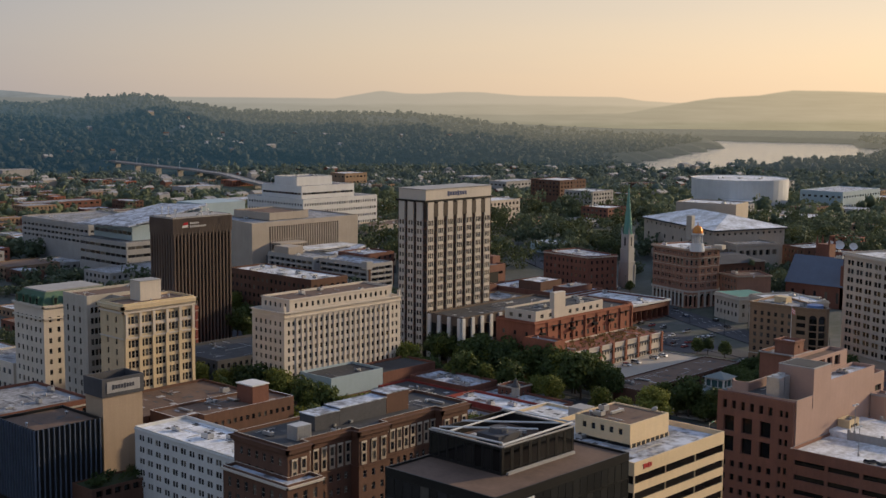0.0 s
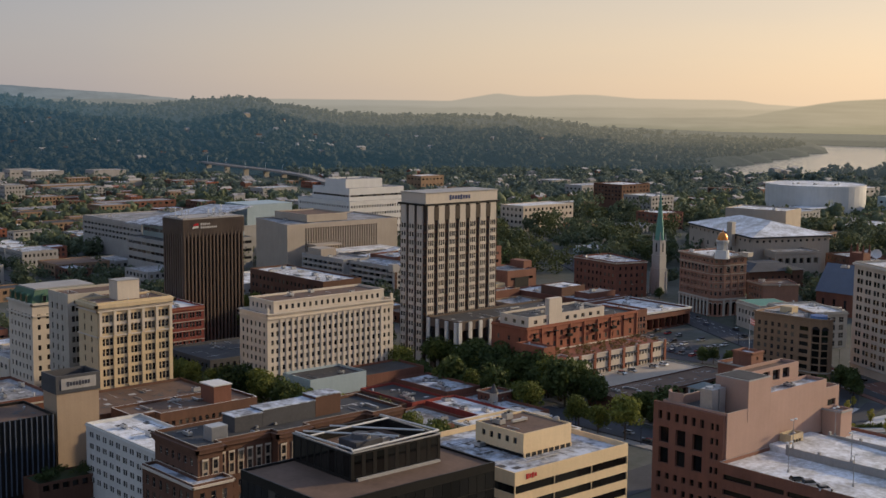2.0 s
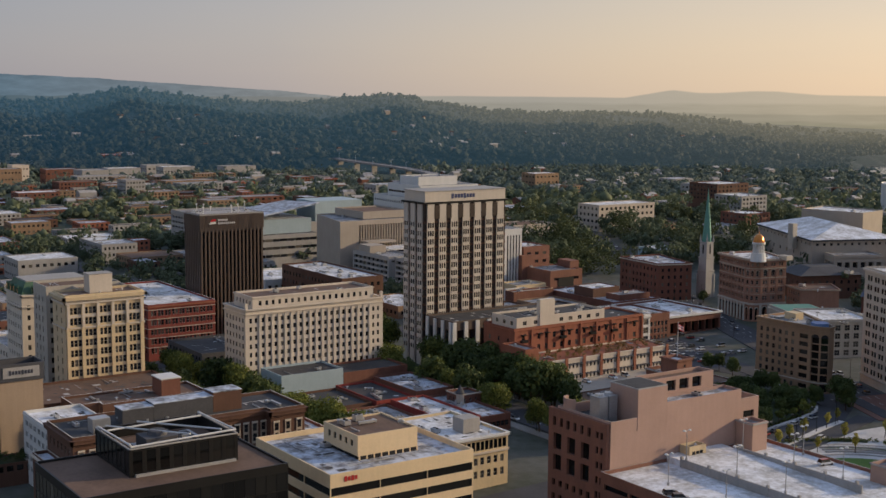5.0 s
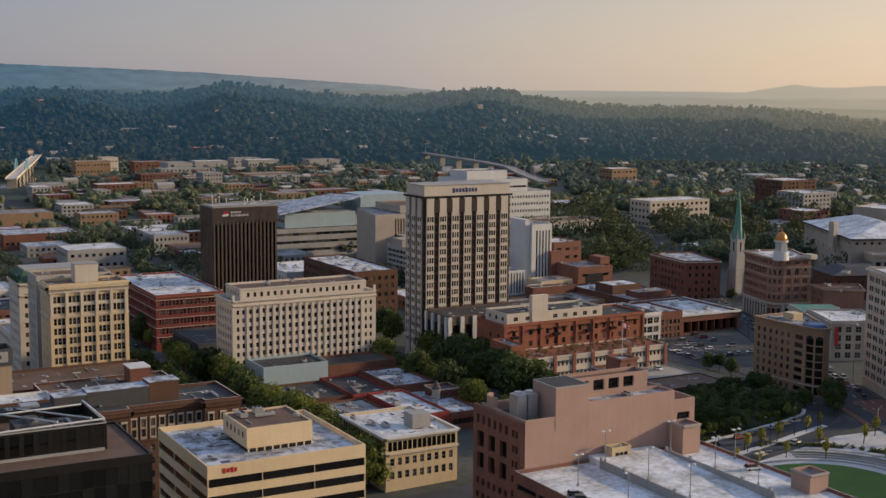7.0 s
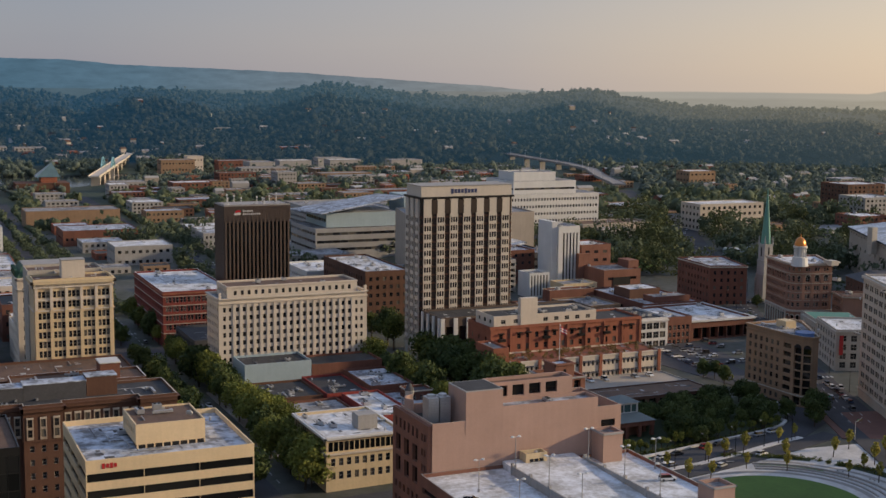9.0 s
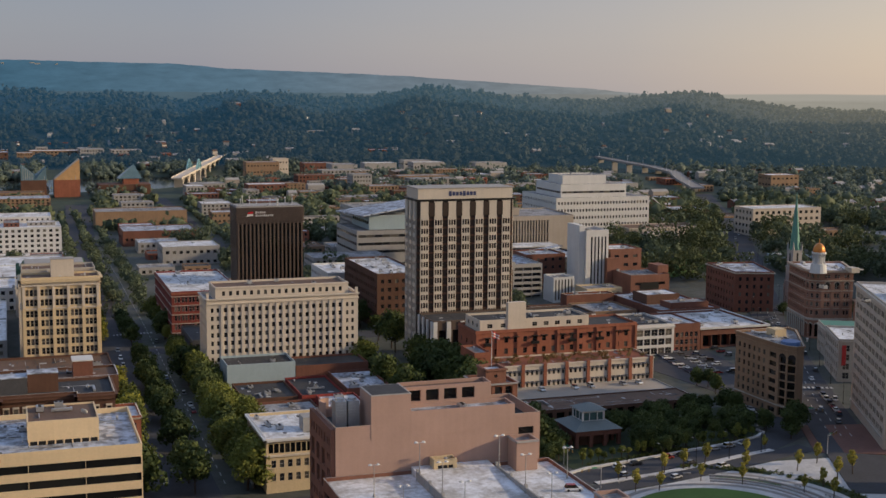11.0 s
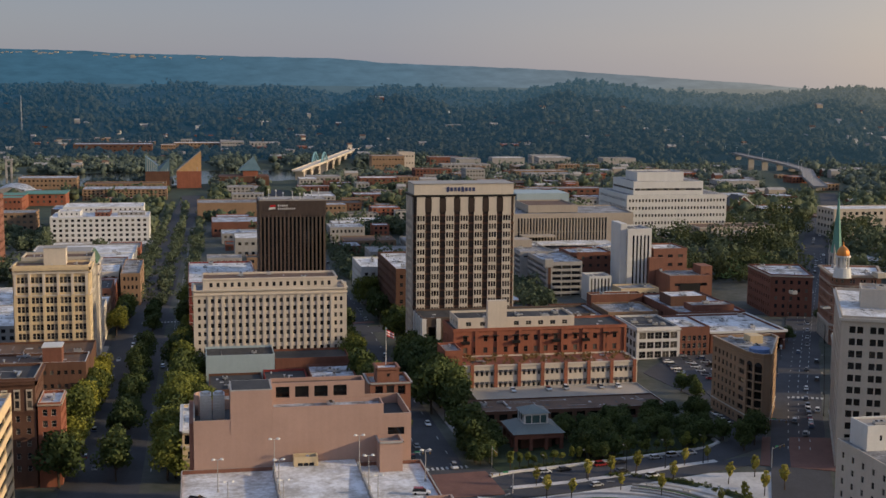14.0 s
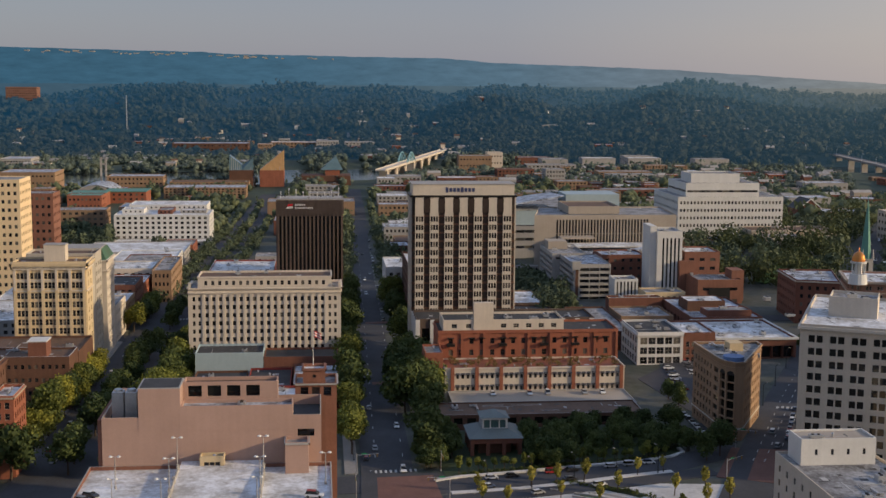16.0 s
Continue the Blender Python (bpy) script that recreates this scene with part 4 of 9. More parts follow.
def striped_office():
    x0, x1, y0, y1, top = -197.3, -160.2, 236.6, 275.6, 42.5
    t = Building("office_building", "buff office block banded with dark ribbon windows", (x0, x1, y0, y1), top, M_GOLD, M_RF_BLUE, parapet=1.3)
    for s in (0, 1, 2):
        t.band(s, 8, 1.95, 8.75, 40.35, 0.2, 0.2, 3)
    t.box("wall_strip", x1 - 0.05, x1 + 0.02, y0 + 0.01, y0 + 0.26, t.z0, 40.0, M_GOLD)
    sign_bars(t, x1, y0 + 3.6, 41.0, 3.6, 1.2, 4, (0.45, 0.03, 0.03))
    p = Building("", "", (-187, -170.6, 249.8, 266.4), 47.0, M_GOLD, M_RF_BROWN, z0=42.1, parent=t.ob, parapet=0.4)
    p.windows(0, 5, 1, 1.2, 1.5, 43.4, 46.2, 1.5, 1.5, "dark", 0.3)
    p.done(4, 12)
    # solid black box: shade under the raised penthouse put into its colour
    t.box("base_gap", -186.6, -170.4, 250.2, 266.0, 41.15, 42.1, M_BLACK)
    for k in range(9):
        t.box("post", -170.75, -170.35, 250.0 + 2 * k, 250.35 + 2 * k, 41.1, 42.2, M_GOLD)
    for k in range(5):
        t.box("louvre", -170.58, -170.5, 258.5, 265.5, 42.6 + 0.5 * k, 42.8 + 0.5 * k, M_CONC) if k < 0 else None
    b = Mesh()
    for k in range(7):
        r0, r1 = 0.9 * math.sin(k * 0.22), 0.9 * math.sin((k + 1) * 0.22)
        b.tube(0, 0, 0.35 * (1 - math.cos(k * 0.22)), 0.35 * (1 - math.cos((k + 1) * 0.22)), max(r0, 0.01), r1, 14)
    d = part("satellite_dish", b, M_WHITE, t.ob, "white satellite dish")
    d.matrix_basis = pose(-172.5 - t.cx, 263 - t.cy, 48 - t.z0, -55, 0, 60)
    t.done(7, 13, 3)


def peach_block():
    g = ground_z(-185, 350)
    t = Building("office_building", "blank peach stucco office block above a car park", [(-188, 324.3), (-166, 324.3), (-166, 380.8), (-188, 380.8)], 40.8, M_PEACH, M_RF_DARK, parapet=2.8, cap=M_COURT)
    k = Building("", "", (-190.5, -166.4, 323.2, 324.28), 40.2, M_RUSSET, M_RUSSET, z0=t.z0, parapet=0.05, parent=t.ob)
    k.windows(0, 6, 1, 1.3, 2.5, 34.6, 38.6, 1, 5.6, "dark", 0.7).windows(0, 3, 2, 3.4, 4.6, 22.0, 34.0, 1, 5.6, "dark", 0.9).windows(0, 6, 4, 1.4, 1.9, 5, 21.2, 1, 5.6, "dark", 0.7)
    k.windows(0, 1, 8, 1.0, 1.9, 6, 38.6, 19, 0.6, "dark", 0.5, per=2, gap=0.7)
    b = Mesh()
    for i in range(10):
        a0, a1 = radians(180 + 14 * i), radians(180 + 14 * (i + 1))
        b.prism([(-184.6 + r2 * math.cos(a) - t.cx, 327.8 + r2 * math.sin(a) - t.cy) for r2, a in ((3.0, a0), (3.4, a0), (3.4, a1), (3.0, a1))], 38.0 - t.z0, 43.4 - t.z0)
    part("curved_parapet", b, M_PEACH, t.ob)
    k.done()
    t.windows(2, 7, 5, 2.4, 2.2, 8, 38, 2, 2, "dark", 0.8)
    t.windows(1, 1, 1, 4.4, 2.0, 34.0, 38.0, 50, 1.5, "dark", 0.5)
    t.box("stair_block", -177, -165.9, 333.7, 344.4, 37.0, 48.3, M_PEACH)
    t.box("stair_roof", -177.05, -165.85, 333.65, 344.45, 48.3, 48.55, M_CONC)
    t.box("stair_deck", -176.6, -166.3, 334.1, 344.0, 48.55, 48.6, M_RF_DARK)
    u = Building("", "", (-172.9, -165.9, 344.42, 373.4), 43.6, M_PEACH, M_RF_BLUE, z0=37.0, parent=t.ob)
    u.done(1, 3)
    v = Building("", "", (-179, -173, 344.5, 369.3), 48.3, M_PEACH, M_RF_BROWN, z0=37.0, parent=t.ob)
    v.windows(1, 4, 1, 3.6, 3.0, 43.9, 47.7, 0.5, 4.0, "dark", 0.7)
    v.done()
    f = Building("", "", (-205, -193, 373.5, 385.2), 42.7, M_RUSSET, M_RF_GREY, z0=t.z0, parent=t.ob)
    f.windows(1, 3, 1, 2.2, 2.6, 38.6, 42, deep=1.2).windows(2, 3, 8, 1.2, 2.0, 6, 40)
    f.ledge(42.2, 0.4, 0.5, M_CONC)
    f.done()
    f = Building("", "", (-201, -194, 375.7, 382.0), 46.7, M_RUSSET, M_RF_WHITE, z0=41.7, parent=t.ob)
    f.windows(1, 1, 1, 0.9, 0.9, 43.6, 45.4)
    f.ledge(46.1, 0.5, 0.4, M_RUSSET)
    f.done()
    b = Mesh()
    b.tube(-197 - t.cx, 378.6 - t.cy, 47 - t.z0, 57.5 - t.z0, 0.12, 0.07, 8)
    b.tube(-197 - t.cx, 378.6 - t.cy, 57.5 - t.z0, 57.8 - t.z0, 0.2, 0.05, 8)
    part("flagpole", b, M_WHITE, t.ob)
    b = Mesh()
    for i in range(10):
        u0, u1 = i * 0.22, (i + 1) * 0.22
        w = lambda s: 0.18 * math.sin(s * 4)
        for k in range(5):
            za, zb2 = 55.4 + 0.36 * k, 55.4 + 0.36 * (k + 1)
            b.quad((-197 + w(u0) - t.cx, 378.7 + u0 - t.cy, za - t.z0 - u0 * 0.5), (-197 + w(u1) - t.cx, 378.7 + u1 - t.cy, za - t.z0 - u1 * 0.5), (-197 + w(u1) - t.cx, 378.7 + u1 - t.cy, zb2 - t.z0 - u1 * 0.5), (-197 + w(u0) - t.cx, 378.7 + u0 - t.cy, zb2 - t.z0 - u0 * 0.5), (k % 2) + (1 if False else 0))
    part("flag", b, [material("flag_red", (0.45, 0.05, 0.06)), M_WHITE], t.ob, "red and white striped flag")
    for y in (327.5, 330.9):
        b = Mesh()
        b.box(-176.5 - t.cx, -172.6 - t.cx, y - 1.5 - t.cy, y + 1.5 - t.cy, 38.0 - t.z0, 45.8 - t.z0)
        b.tube(-174.6 - t.cx, y - t.cy, 45.8 - t.z0, 46.4 - t.z0, 1.2, 1.1, 12)
        for k in range(5):
            b.box(-172.6 - t.cx, -172.5 - t.cx, y - 1.4 - t.cy, y + 1.4 - t.cy, 41.6 + 0.8 * k - t.z0, 42.0 + 0.8 * k - t.z0)
        part("cooling_tower", b, M_METAL, t.ob, "galvanised cooling tower with louvres")
    t.done(2, 9)
    r = Building("parking_garage", "brown parking garage with a pale concrete top deck", (-165.9, -104, 321, 383.4), 28.0, M_RUSSET, M_RF_WHITE, parapet=1.0, cap=M_CONC)
    for s, n in ((0, 6), (1, 7), (2, 6)):
        r.windows(s, n, 5, (r.side(s)[2] - 2) / n - 0.9, 1.5, 5.5, 26.3, 1, 1, "dark", 0.6)
    r.done(0)
    # ramp walls on the deck
    for y, x0, x1 in ((344.3, -160, -118), (366.0, -160, -118)):
        r.box("ramp_wall", x0, x1, y - 0.2, y + 0.2, 26.9, 29.3, M_CONC)
    b = Mesh()
    x0, x1, y0, y1 = -165.8 - r.cx, -120 - r.cx, 344.5 - r.cy, 365.8 - r.cy
    za, zb = 27.05 - r.z0, 28.9 - r.z0
    b.v = [(x0, y0, za), (x1, y0, za), (x1, y1, za), (x0, y1, za), (x0, y0, zb), (x0, y1, zb)]
    b.f = [(4, 1, 2, 5), (0, 1, 4), (2, 3, 5), (3, 0, 4, 5), (3, 2, 1, 0)]
    b.m = [0] * 5
    part("ramp", b, M_RF_WHITE, r.ob, "pale concrete car ramp")
    for k in range(14):
        for ya in (322.5, 338.5, 378.5):
            if ya < 370 or k < 7:
                r.box("bay_line", -163 + 3.1 * k, -162.88 + 3.1 * k, ya, ya + 4.6, 27.0, 27.015, M_LINE)
    for i in range(5):
        for y in (344.3, 366.0):
            r.box("guard_post", -160 + 10 * i, -159.3 + 10 * i, y - 0.35, y + 0.35, 27.0, 30.0, M_CONC)
    s = Building("stair_tower", "small brick stair tower on the garage corner", (-165.8, -159.5, 371.5, 377.5), 35.2, M_PEACH, M_RF_GREY, z0=26.9)
    s.ledge(34.6, 0.5, 0.3, M_CONC)
    s.done()
    s = Building("stair_tower", "small brick stair tower on the garage corner", (-124, -117.5, 377, 383.2), 32.0, M_PEACH, M_RF_GREY, z0=26.9)
    s.ledge(31.5, 0.4, 0.3, M_CONC)
    s.done()
    b = Building("lift_house", "low buff lift house on the garage deck", (-165.7, -162.0, 349.5, 355.8), 31.2, M_TAN, M_RF_GREY, z0=26.9)
    b.windows(1, 3, 1, 1.3, 1.8, 27.2, 30.4)
    b.done(1)


def glass_office():
    x0, x1, y0, y1 = -181, -151.6, 178, 221.8
    t = Building("office_building", "black glass office block with a brown gravel roof", (x0, x1, y0, y1), 49.8, M_DARK, M_RF_BROWN, parapet=0.5)
    for s, n in ((0, 12), (1, 18), (2, 12)):
        t.windows(s, n, 11, (t.side(s)[2] - 0.4) / n - 0.06, 3.75, 5, 48, 0.2, 0.2, "dark", 0.06, single=s == 1)
    sign_bars(t, x1, 180.0, 47.3, 10.0, 1.0, 11, (0.7, 0.7, 0.68))
    t.done(0)
    p = Building("", "", (-181, -161, 191, 214.8), 55.0, M_DARK, M_RF_BROWN, z0=49.2, parent=t.ob, parapet=2.6)
    p.windows(1, 8, 1, 2.0, 4.6, 49.6, 54.8, 0.3, 0.3, "dark", 0.06).windows(0, 8, 1, 1.9, 4.6, 49.6, 54.8, 0.3, 0.3, "dark", 0.06)
    p.done(3, 21, 3)
    for a, b2, c, d in ((-181.2, -160.9, 190.9, 191.3), (-161.1, -160.7, 191.3, 214.6), (-181.2, -160.9, 214.4, 214.8)):
        p.box("screen_cap", a, b2, c, d, 55.0, 55.25, M_CONC)
    for a, b2 in (((-180, 193), (-163, 205)), ((-180, 200), (-163, 212)), ((-176, 192), (-176, 213)), ((-180.6, 191.4), (-161.2, 191.4)), ((-161.2, 191.4), (-161.2, 214.4)), ((-180.6, 214.4), (-161.2, 214.4))):
        b = Mesh()
        b.rod((a[0] - t.cx, a[1] - t.cy, 55.5 - t.z0), (b2[0] - t.cx, b2[1] - t.cy, 55.9 - t.z0), 0.22)
        part("roof_pipe", b, M_WHITE, t.ob)
    b = Mesh()
    b.box(-173 - t.cx, -167 - t.cx, 197 - t.cy, 204 - t.cy, 52.35 - t.z0, 54.9 - t.z0)
    b.tube(-170 - t.cx, 200.5 - t.cy, 54.9 - t.z0, 55.9 - t.z0, 2.2, 1.8, 14)
    part("chiller", b, M_SLATE, t.ob, "large dark roof chiller")
    t.box("roof_curb", -160.6, -160.0, 192, 214, 49.35, 49.9, M_CONC)


def stone_bays(t, x, ys, z0, z1, half, dx=0.22):
    """Tall pale stone window surrounds on a wall that faces +x: two windows, an arched head."""
    for y in ys:
        s = Building("", "", (x - 0.02, x + dx, y - half, y + half), z1, M_BAY, M_BAY, z0=z0, parapet=0.02, parent=t.ob)
        s.windows(1, 1, 2, half * 1.35, (z1 - z0) * 0.34, z0 + 0.4, z1 - 0.3, 0.1, 0.1, "sash", 0.2)
        s.done()
        t.box("lintel", x + dx - 0.02, x + dx + 0.1, y - half, y + half, z1 - 0.5, z1, M_CREAM)


def ornate_brick():
    plan = [(-268, 207), (-246, 207), (-246, 214.5), (-249, 214.5), (-249, 232), (-246, 232), (-246, 243), (-249, 243), (-249, 265), (-246, 265), (-246, 276), (-268, 276)]
    t = Building("ornate_building", "brown brick building with stone trimmed windows and cornice", plan, 35.4, M_BROWN, M_RF_DARK, cap=M_STONE)
    for i, n in ((3, 6), (5, 3), (7, 8), (9, 3), (1, 2)):
        t.windows(i, n, 5, 1.25, 1.9, 4.5, 24.4, 0.6, 0.6, "pale", 0.3)
    t.windows(0, 6, 7, 1.25, 2.0, 4.5, 32.8, 1.5, 1.5, "pale")
    t.windows(10, 6, 7, 1.25, 2.0, 4.5, 32.8, 1.5, 1.5, "pale", single=False)
    stone_bays(t, -249, [216.2 + 2.9 * k for k in range(6)], 25.2, 31.8, 0.95)
    stone_bays(t, -249, [244.8 + 2.75 * k for k in range(8)], 25.2, 31.8, 0.95)
    stone_bays(t, -246, (209.2, 212.3, 233.8, 237.5, 241.2, 266.8, 270.5, 274.2), 25.2, 31.8, 0.95)
    t.ledge(33.4, 0.9, 0.7, M_BROWN).ledge(34.3, 0.35, 0.9, M_BROWN).ledge(24.5, 0.4, 0.25, M_BROWN).ledge(32.9, 0.3, 0.3, M_BROWN)
    for k in range(24):
        t.box("stone_stud", -246.0, -245.5, 208 + 2.9 * k - 0.2, 208 + 2.9 * k + 0.2, 33.6, 34.0, M_CREAM) if 207 < 208 + 2.9 * k < 214 or 232 < 208 + 2.9 * k < 243 or 265 < 208 + 2.9 * k < 276 else None
    for y0, y1, z, w in ((224, 233, 38.6, M_SLATE), (233.1, 251, 39.2, M_SLATE), (251.1, 260, 40.2, M_BROWN)):
        t.box("roof_house", -261, -254.8, y0, y1, 34.4, z, w)
        t.box("roof_house_top", -261.2, -254.6, y0 - 0.1, y1 + 0.1, z, z + 0.25, M_RF_BLUE)
    b = Mesh()
    b.box(-254.5 - t.cx, -250.5 - t.cx, 214 - t.cy, 219 - t.cy, 34.6 - t.z0, 38.4 - t.z0)
    for k in range(8):
        b.box(-250.5 - t.cx, -250.4 - t.cx, 214.2 + 0.6 * k - t.cy, 214.5 + 0.6 * k - t.cy, 34.8 - t.z0, 38.2 - t.z0)
    part("cooling_unit", b, M_METAL, t.ob, "galvanised louvred cooling unit")
    t.done(10, 31)
    f = Building("", "", [(-267, 202.5), (-240.8, 202.5), (-240.8, 214.4), (-245.9, 214.4), (-245.9, 206.9), (-267, 206.9)], 27.4, M_BROWN, M_RF_BLUE, z0=t.z0, parent=t.ob, cap=M_CREAM)
    f.windows(1, 3, 5, 1.4, 2.6, 5, 25.5, 1, 1, "pale").windows(0, 7, 5, 1.4, 2.6, 5, 25.5, 1, 1, "pale")
    f.ledge(26.2, 0.6, 0.5, M_CREAM, sides=(0, 1, 2))
    f.done(0)


def end_wing():
    """The brick wing at the avenue end of the ornate building."""
    t = Building("brick_building", "orange brick end wing with a white flat roof", (-262, -245.6, 276.6, 283.5), 27.5, M_ORANGE, M_RF_WHITE, cap=M_CREAM)
    t.windows(1, 2, 6, 1.5, 2.1, 4.5, 26, 0.8, 0.8, "pale").windows(2, 5, 6, 1.5, 2.1, 4.5, 26, 1, 1, "pale", single=False)
    t.ledge(26.4, 0.5, 0.4, M_BAY)
    t.done(2, 33)


def white_block():
    t = Building("painted_building", "white painted brick building with small paired windows", (-333, -270, 219, 238), 22.6, M_WHITE, M_RF_WHITE)
    t.windows(0, 14, 5, 1.15, 1.8, 3, 21.2, 1.5, 1.5, "sash", per=2, gap=0.25).windows(1, 4, 5, 1.3, 1.8, 3, 21.2, 1, 1)
    t.ledge(21.6, 0.35, 0.25)
    t.done(8, 41)


def sign_tower():
    t = Building("sign_tower", "slim tan tower with a square sign box on top", (-353, -343.2, 214.3, 228.8), 30.5, M_STUCCO, M_RF_DARK)
    t.done()
    for a, b2, c, d in ((-353.4, -342.8, 213.9, 214.4), (-353.4, -342.8, 228.7, 229.2), (-353.4, -352.9, 214.4, 228.7), (-343.3, -342.8, 214.4, 228.7)):
        t.box("sign_box", a, b2, c, d, 30.4, 36.2, M_SLATE)
    t.box("sign_panel", -342.8, -342.6, 215.6, 227.6, 31.6, 35.2, M_CONC)
    sign_bars(t, -342.6, 217.5, 33.4, 8.2, 1.6, 8, (0.06, 0.06, 0.07))
    d = Building("striped_building", "dark low block with close vertical blue-grey fins", (-364, -341, 190, 212.5), 25.0, M_DARK, M_RF_BROWN)
    d.done(2, 3)
    for i in range(13):
        y = 190.6 + 1.75 * i
        d.box("fin", -341, -340.4, y - 0.14, y + 0.14, d.z0 + 2, 24.9, M_SLATEBLUE)
    for i in range(14):
        x = -363.4 + 1.7 * i
        d.box("fin", x - 0.14, x + 0.14, 189.4, 190, d.z0 + 2, 24.9, M_SLATEBLUE)
    q = Building("planter_block", "low dark terrace block planted with shrubs", (-340, -329, 201, 232), 7.0, M_BROWN, M_WOODS, parapet=0.5)
    q.windows(1, 9, 1, 2.2, 2.0, 3.6, 6.6, style="dark", deep=0.8)
    q.done()


def low_roofs():
    k = Building("brick_building", "low brick building with a brown roof edged in white", [(-352, 237.5), (-337.5, 237.5), (-337.5, 246), (-334, 246), (-334, 284), (-352, 284)], 21.0, M_BROWN, M_RF_BROWN, cap=M_WHITE)
    k.windows(3, 14, 3, 1.3, 1.6, 4, 19.5, single=True)
    k.done(6, 51)
    k.box("stair_house", -345, -336.5, 268, 275, 20.0, 26.2, M_BRICK)
    k.box("stair_roof", -345.3, -336.2, 267.7, 275.3, 26.2, 26.6, M_WHITE)
    a = Building("brick_building", "long low brick building with a brown gravel roof", (-386, -353, 226, 284), 18.8, M_BROWN, M_RF_BROWN)
    a.windows(1, 20, 3, 1.3, 1.8, 4, 17)
    a.done(5, 52)
    l = Building("brick_building", "brick building with pale string courses and cluttered roof", (-402, -366, 185, 224.5), 25.0, M_BRICK, M_RF_GREY)
    l.windows(1, 10, 5, 1.3, 1.9, 4, 23).windows(0, 10, 5, 1.3, 1.9, 4, 23, single=False)
    l.ledge(22.8, 0.5, 0.5, M_STONE).ledge(13.0, 0.4, 0.3, M_STONE)
    l.done(14, 53)
    w = Building("office_building", "three storey buff building with a white flat roof", (-271.5, -239, 320.5, 346), 18.6, M_TAN, M_RF_WHITE, cap=M_WHITE)
    w.windows(1, 9, 2, 1.5, 2.4, 4, 12.6, style="pale").windows(0, 9, 2, 1.5, 2.4, 4, 12.6, style="pale").ledge(12.8, 0.6, 0.5, M_CREAM)
    w.windows(1, 14, 1, 1.5, 3.0, 13.5, 17.4, 0.6, 0.6, "dark").windows(0, 16, 1, 1.7, 3.0, 13.5, 17.4, 0.6, 0.6, "dark")
    w.ledge(17.8, 0.7, 0.8, M_WHITE)
    w.box("stair_house", -253, -247, 334, 340.5, 17.8, 22.4, M_CONC)
    w.done(6, 61)
    b = Building("warehouse", "low hall with a dark roof and pale blue end wall", (-383, -364.5, 329, 357), 15.0, M_BLUEW, M_RF_DARK)
    b.done(1, 62)
    c = Building("warehouse", "low brick hall with a dark roof", (-383, -364.5, 357.2, 388), 13.0, M_BRICK, M_RF_DARK)
    c.done(0)
    for (x0, x1, y0, y1, z, wl, rf) in ((-362, -330, 352, 369, 9.0, M_REDWALL, M_RF_DARK), (-362, -330, 370, 388, 10.5, M_BRICK, M_RF_BLUE), (-328, -290, 357, 372, 9.5, M_REDWALL, M_RF_WHITE), (-328, -290, 372.5, 386, 8.6, M_BRICK, M_RF_BLUE), (-360, -332, 330, 351, 8.5, M_BROWN, M_RF_DARK), (-328, -300, 330, 355, 8.0, M_BRICK, M_RF_GREY)):
        d = Building("shop_building", "low red shop building with a patched flat roof", (x0, x1, y0, y1), z, wl, rf)
        d.windows(1, 6, 1, 2.2, 2.0, 3, 7)
        d.done(7, int(-x0))
    v = Building("house", "small red victorian house with a turret", (-322, -313, 379, 389), 11.5, M_BRICK, M_SLATE)
    v.windows(1, 3, 2, 0.9, 1.8, 3.5, 10.5, style="pale").windows(0, 3, 2, 0.9, 1.8, 3.5, 10.5, style="pale")
    v.ledge(11.0, 0.5, 0.3, M_STONE)
    v.done()
    b = Mesh()
    b.tube(4.6, -5, 2, 12 - v.z0, 1.6, 1.6, 10, 0)
    b.tube(4.6, -5, 12 - v.z0, 15.5 - v.z0, 1.9, 0.05, 10, 1)
    part("turret", b, [M_STONE, M_SLATE], v.ob)


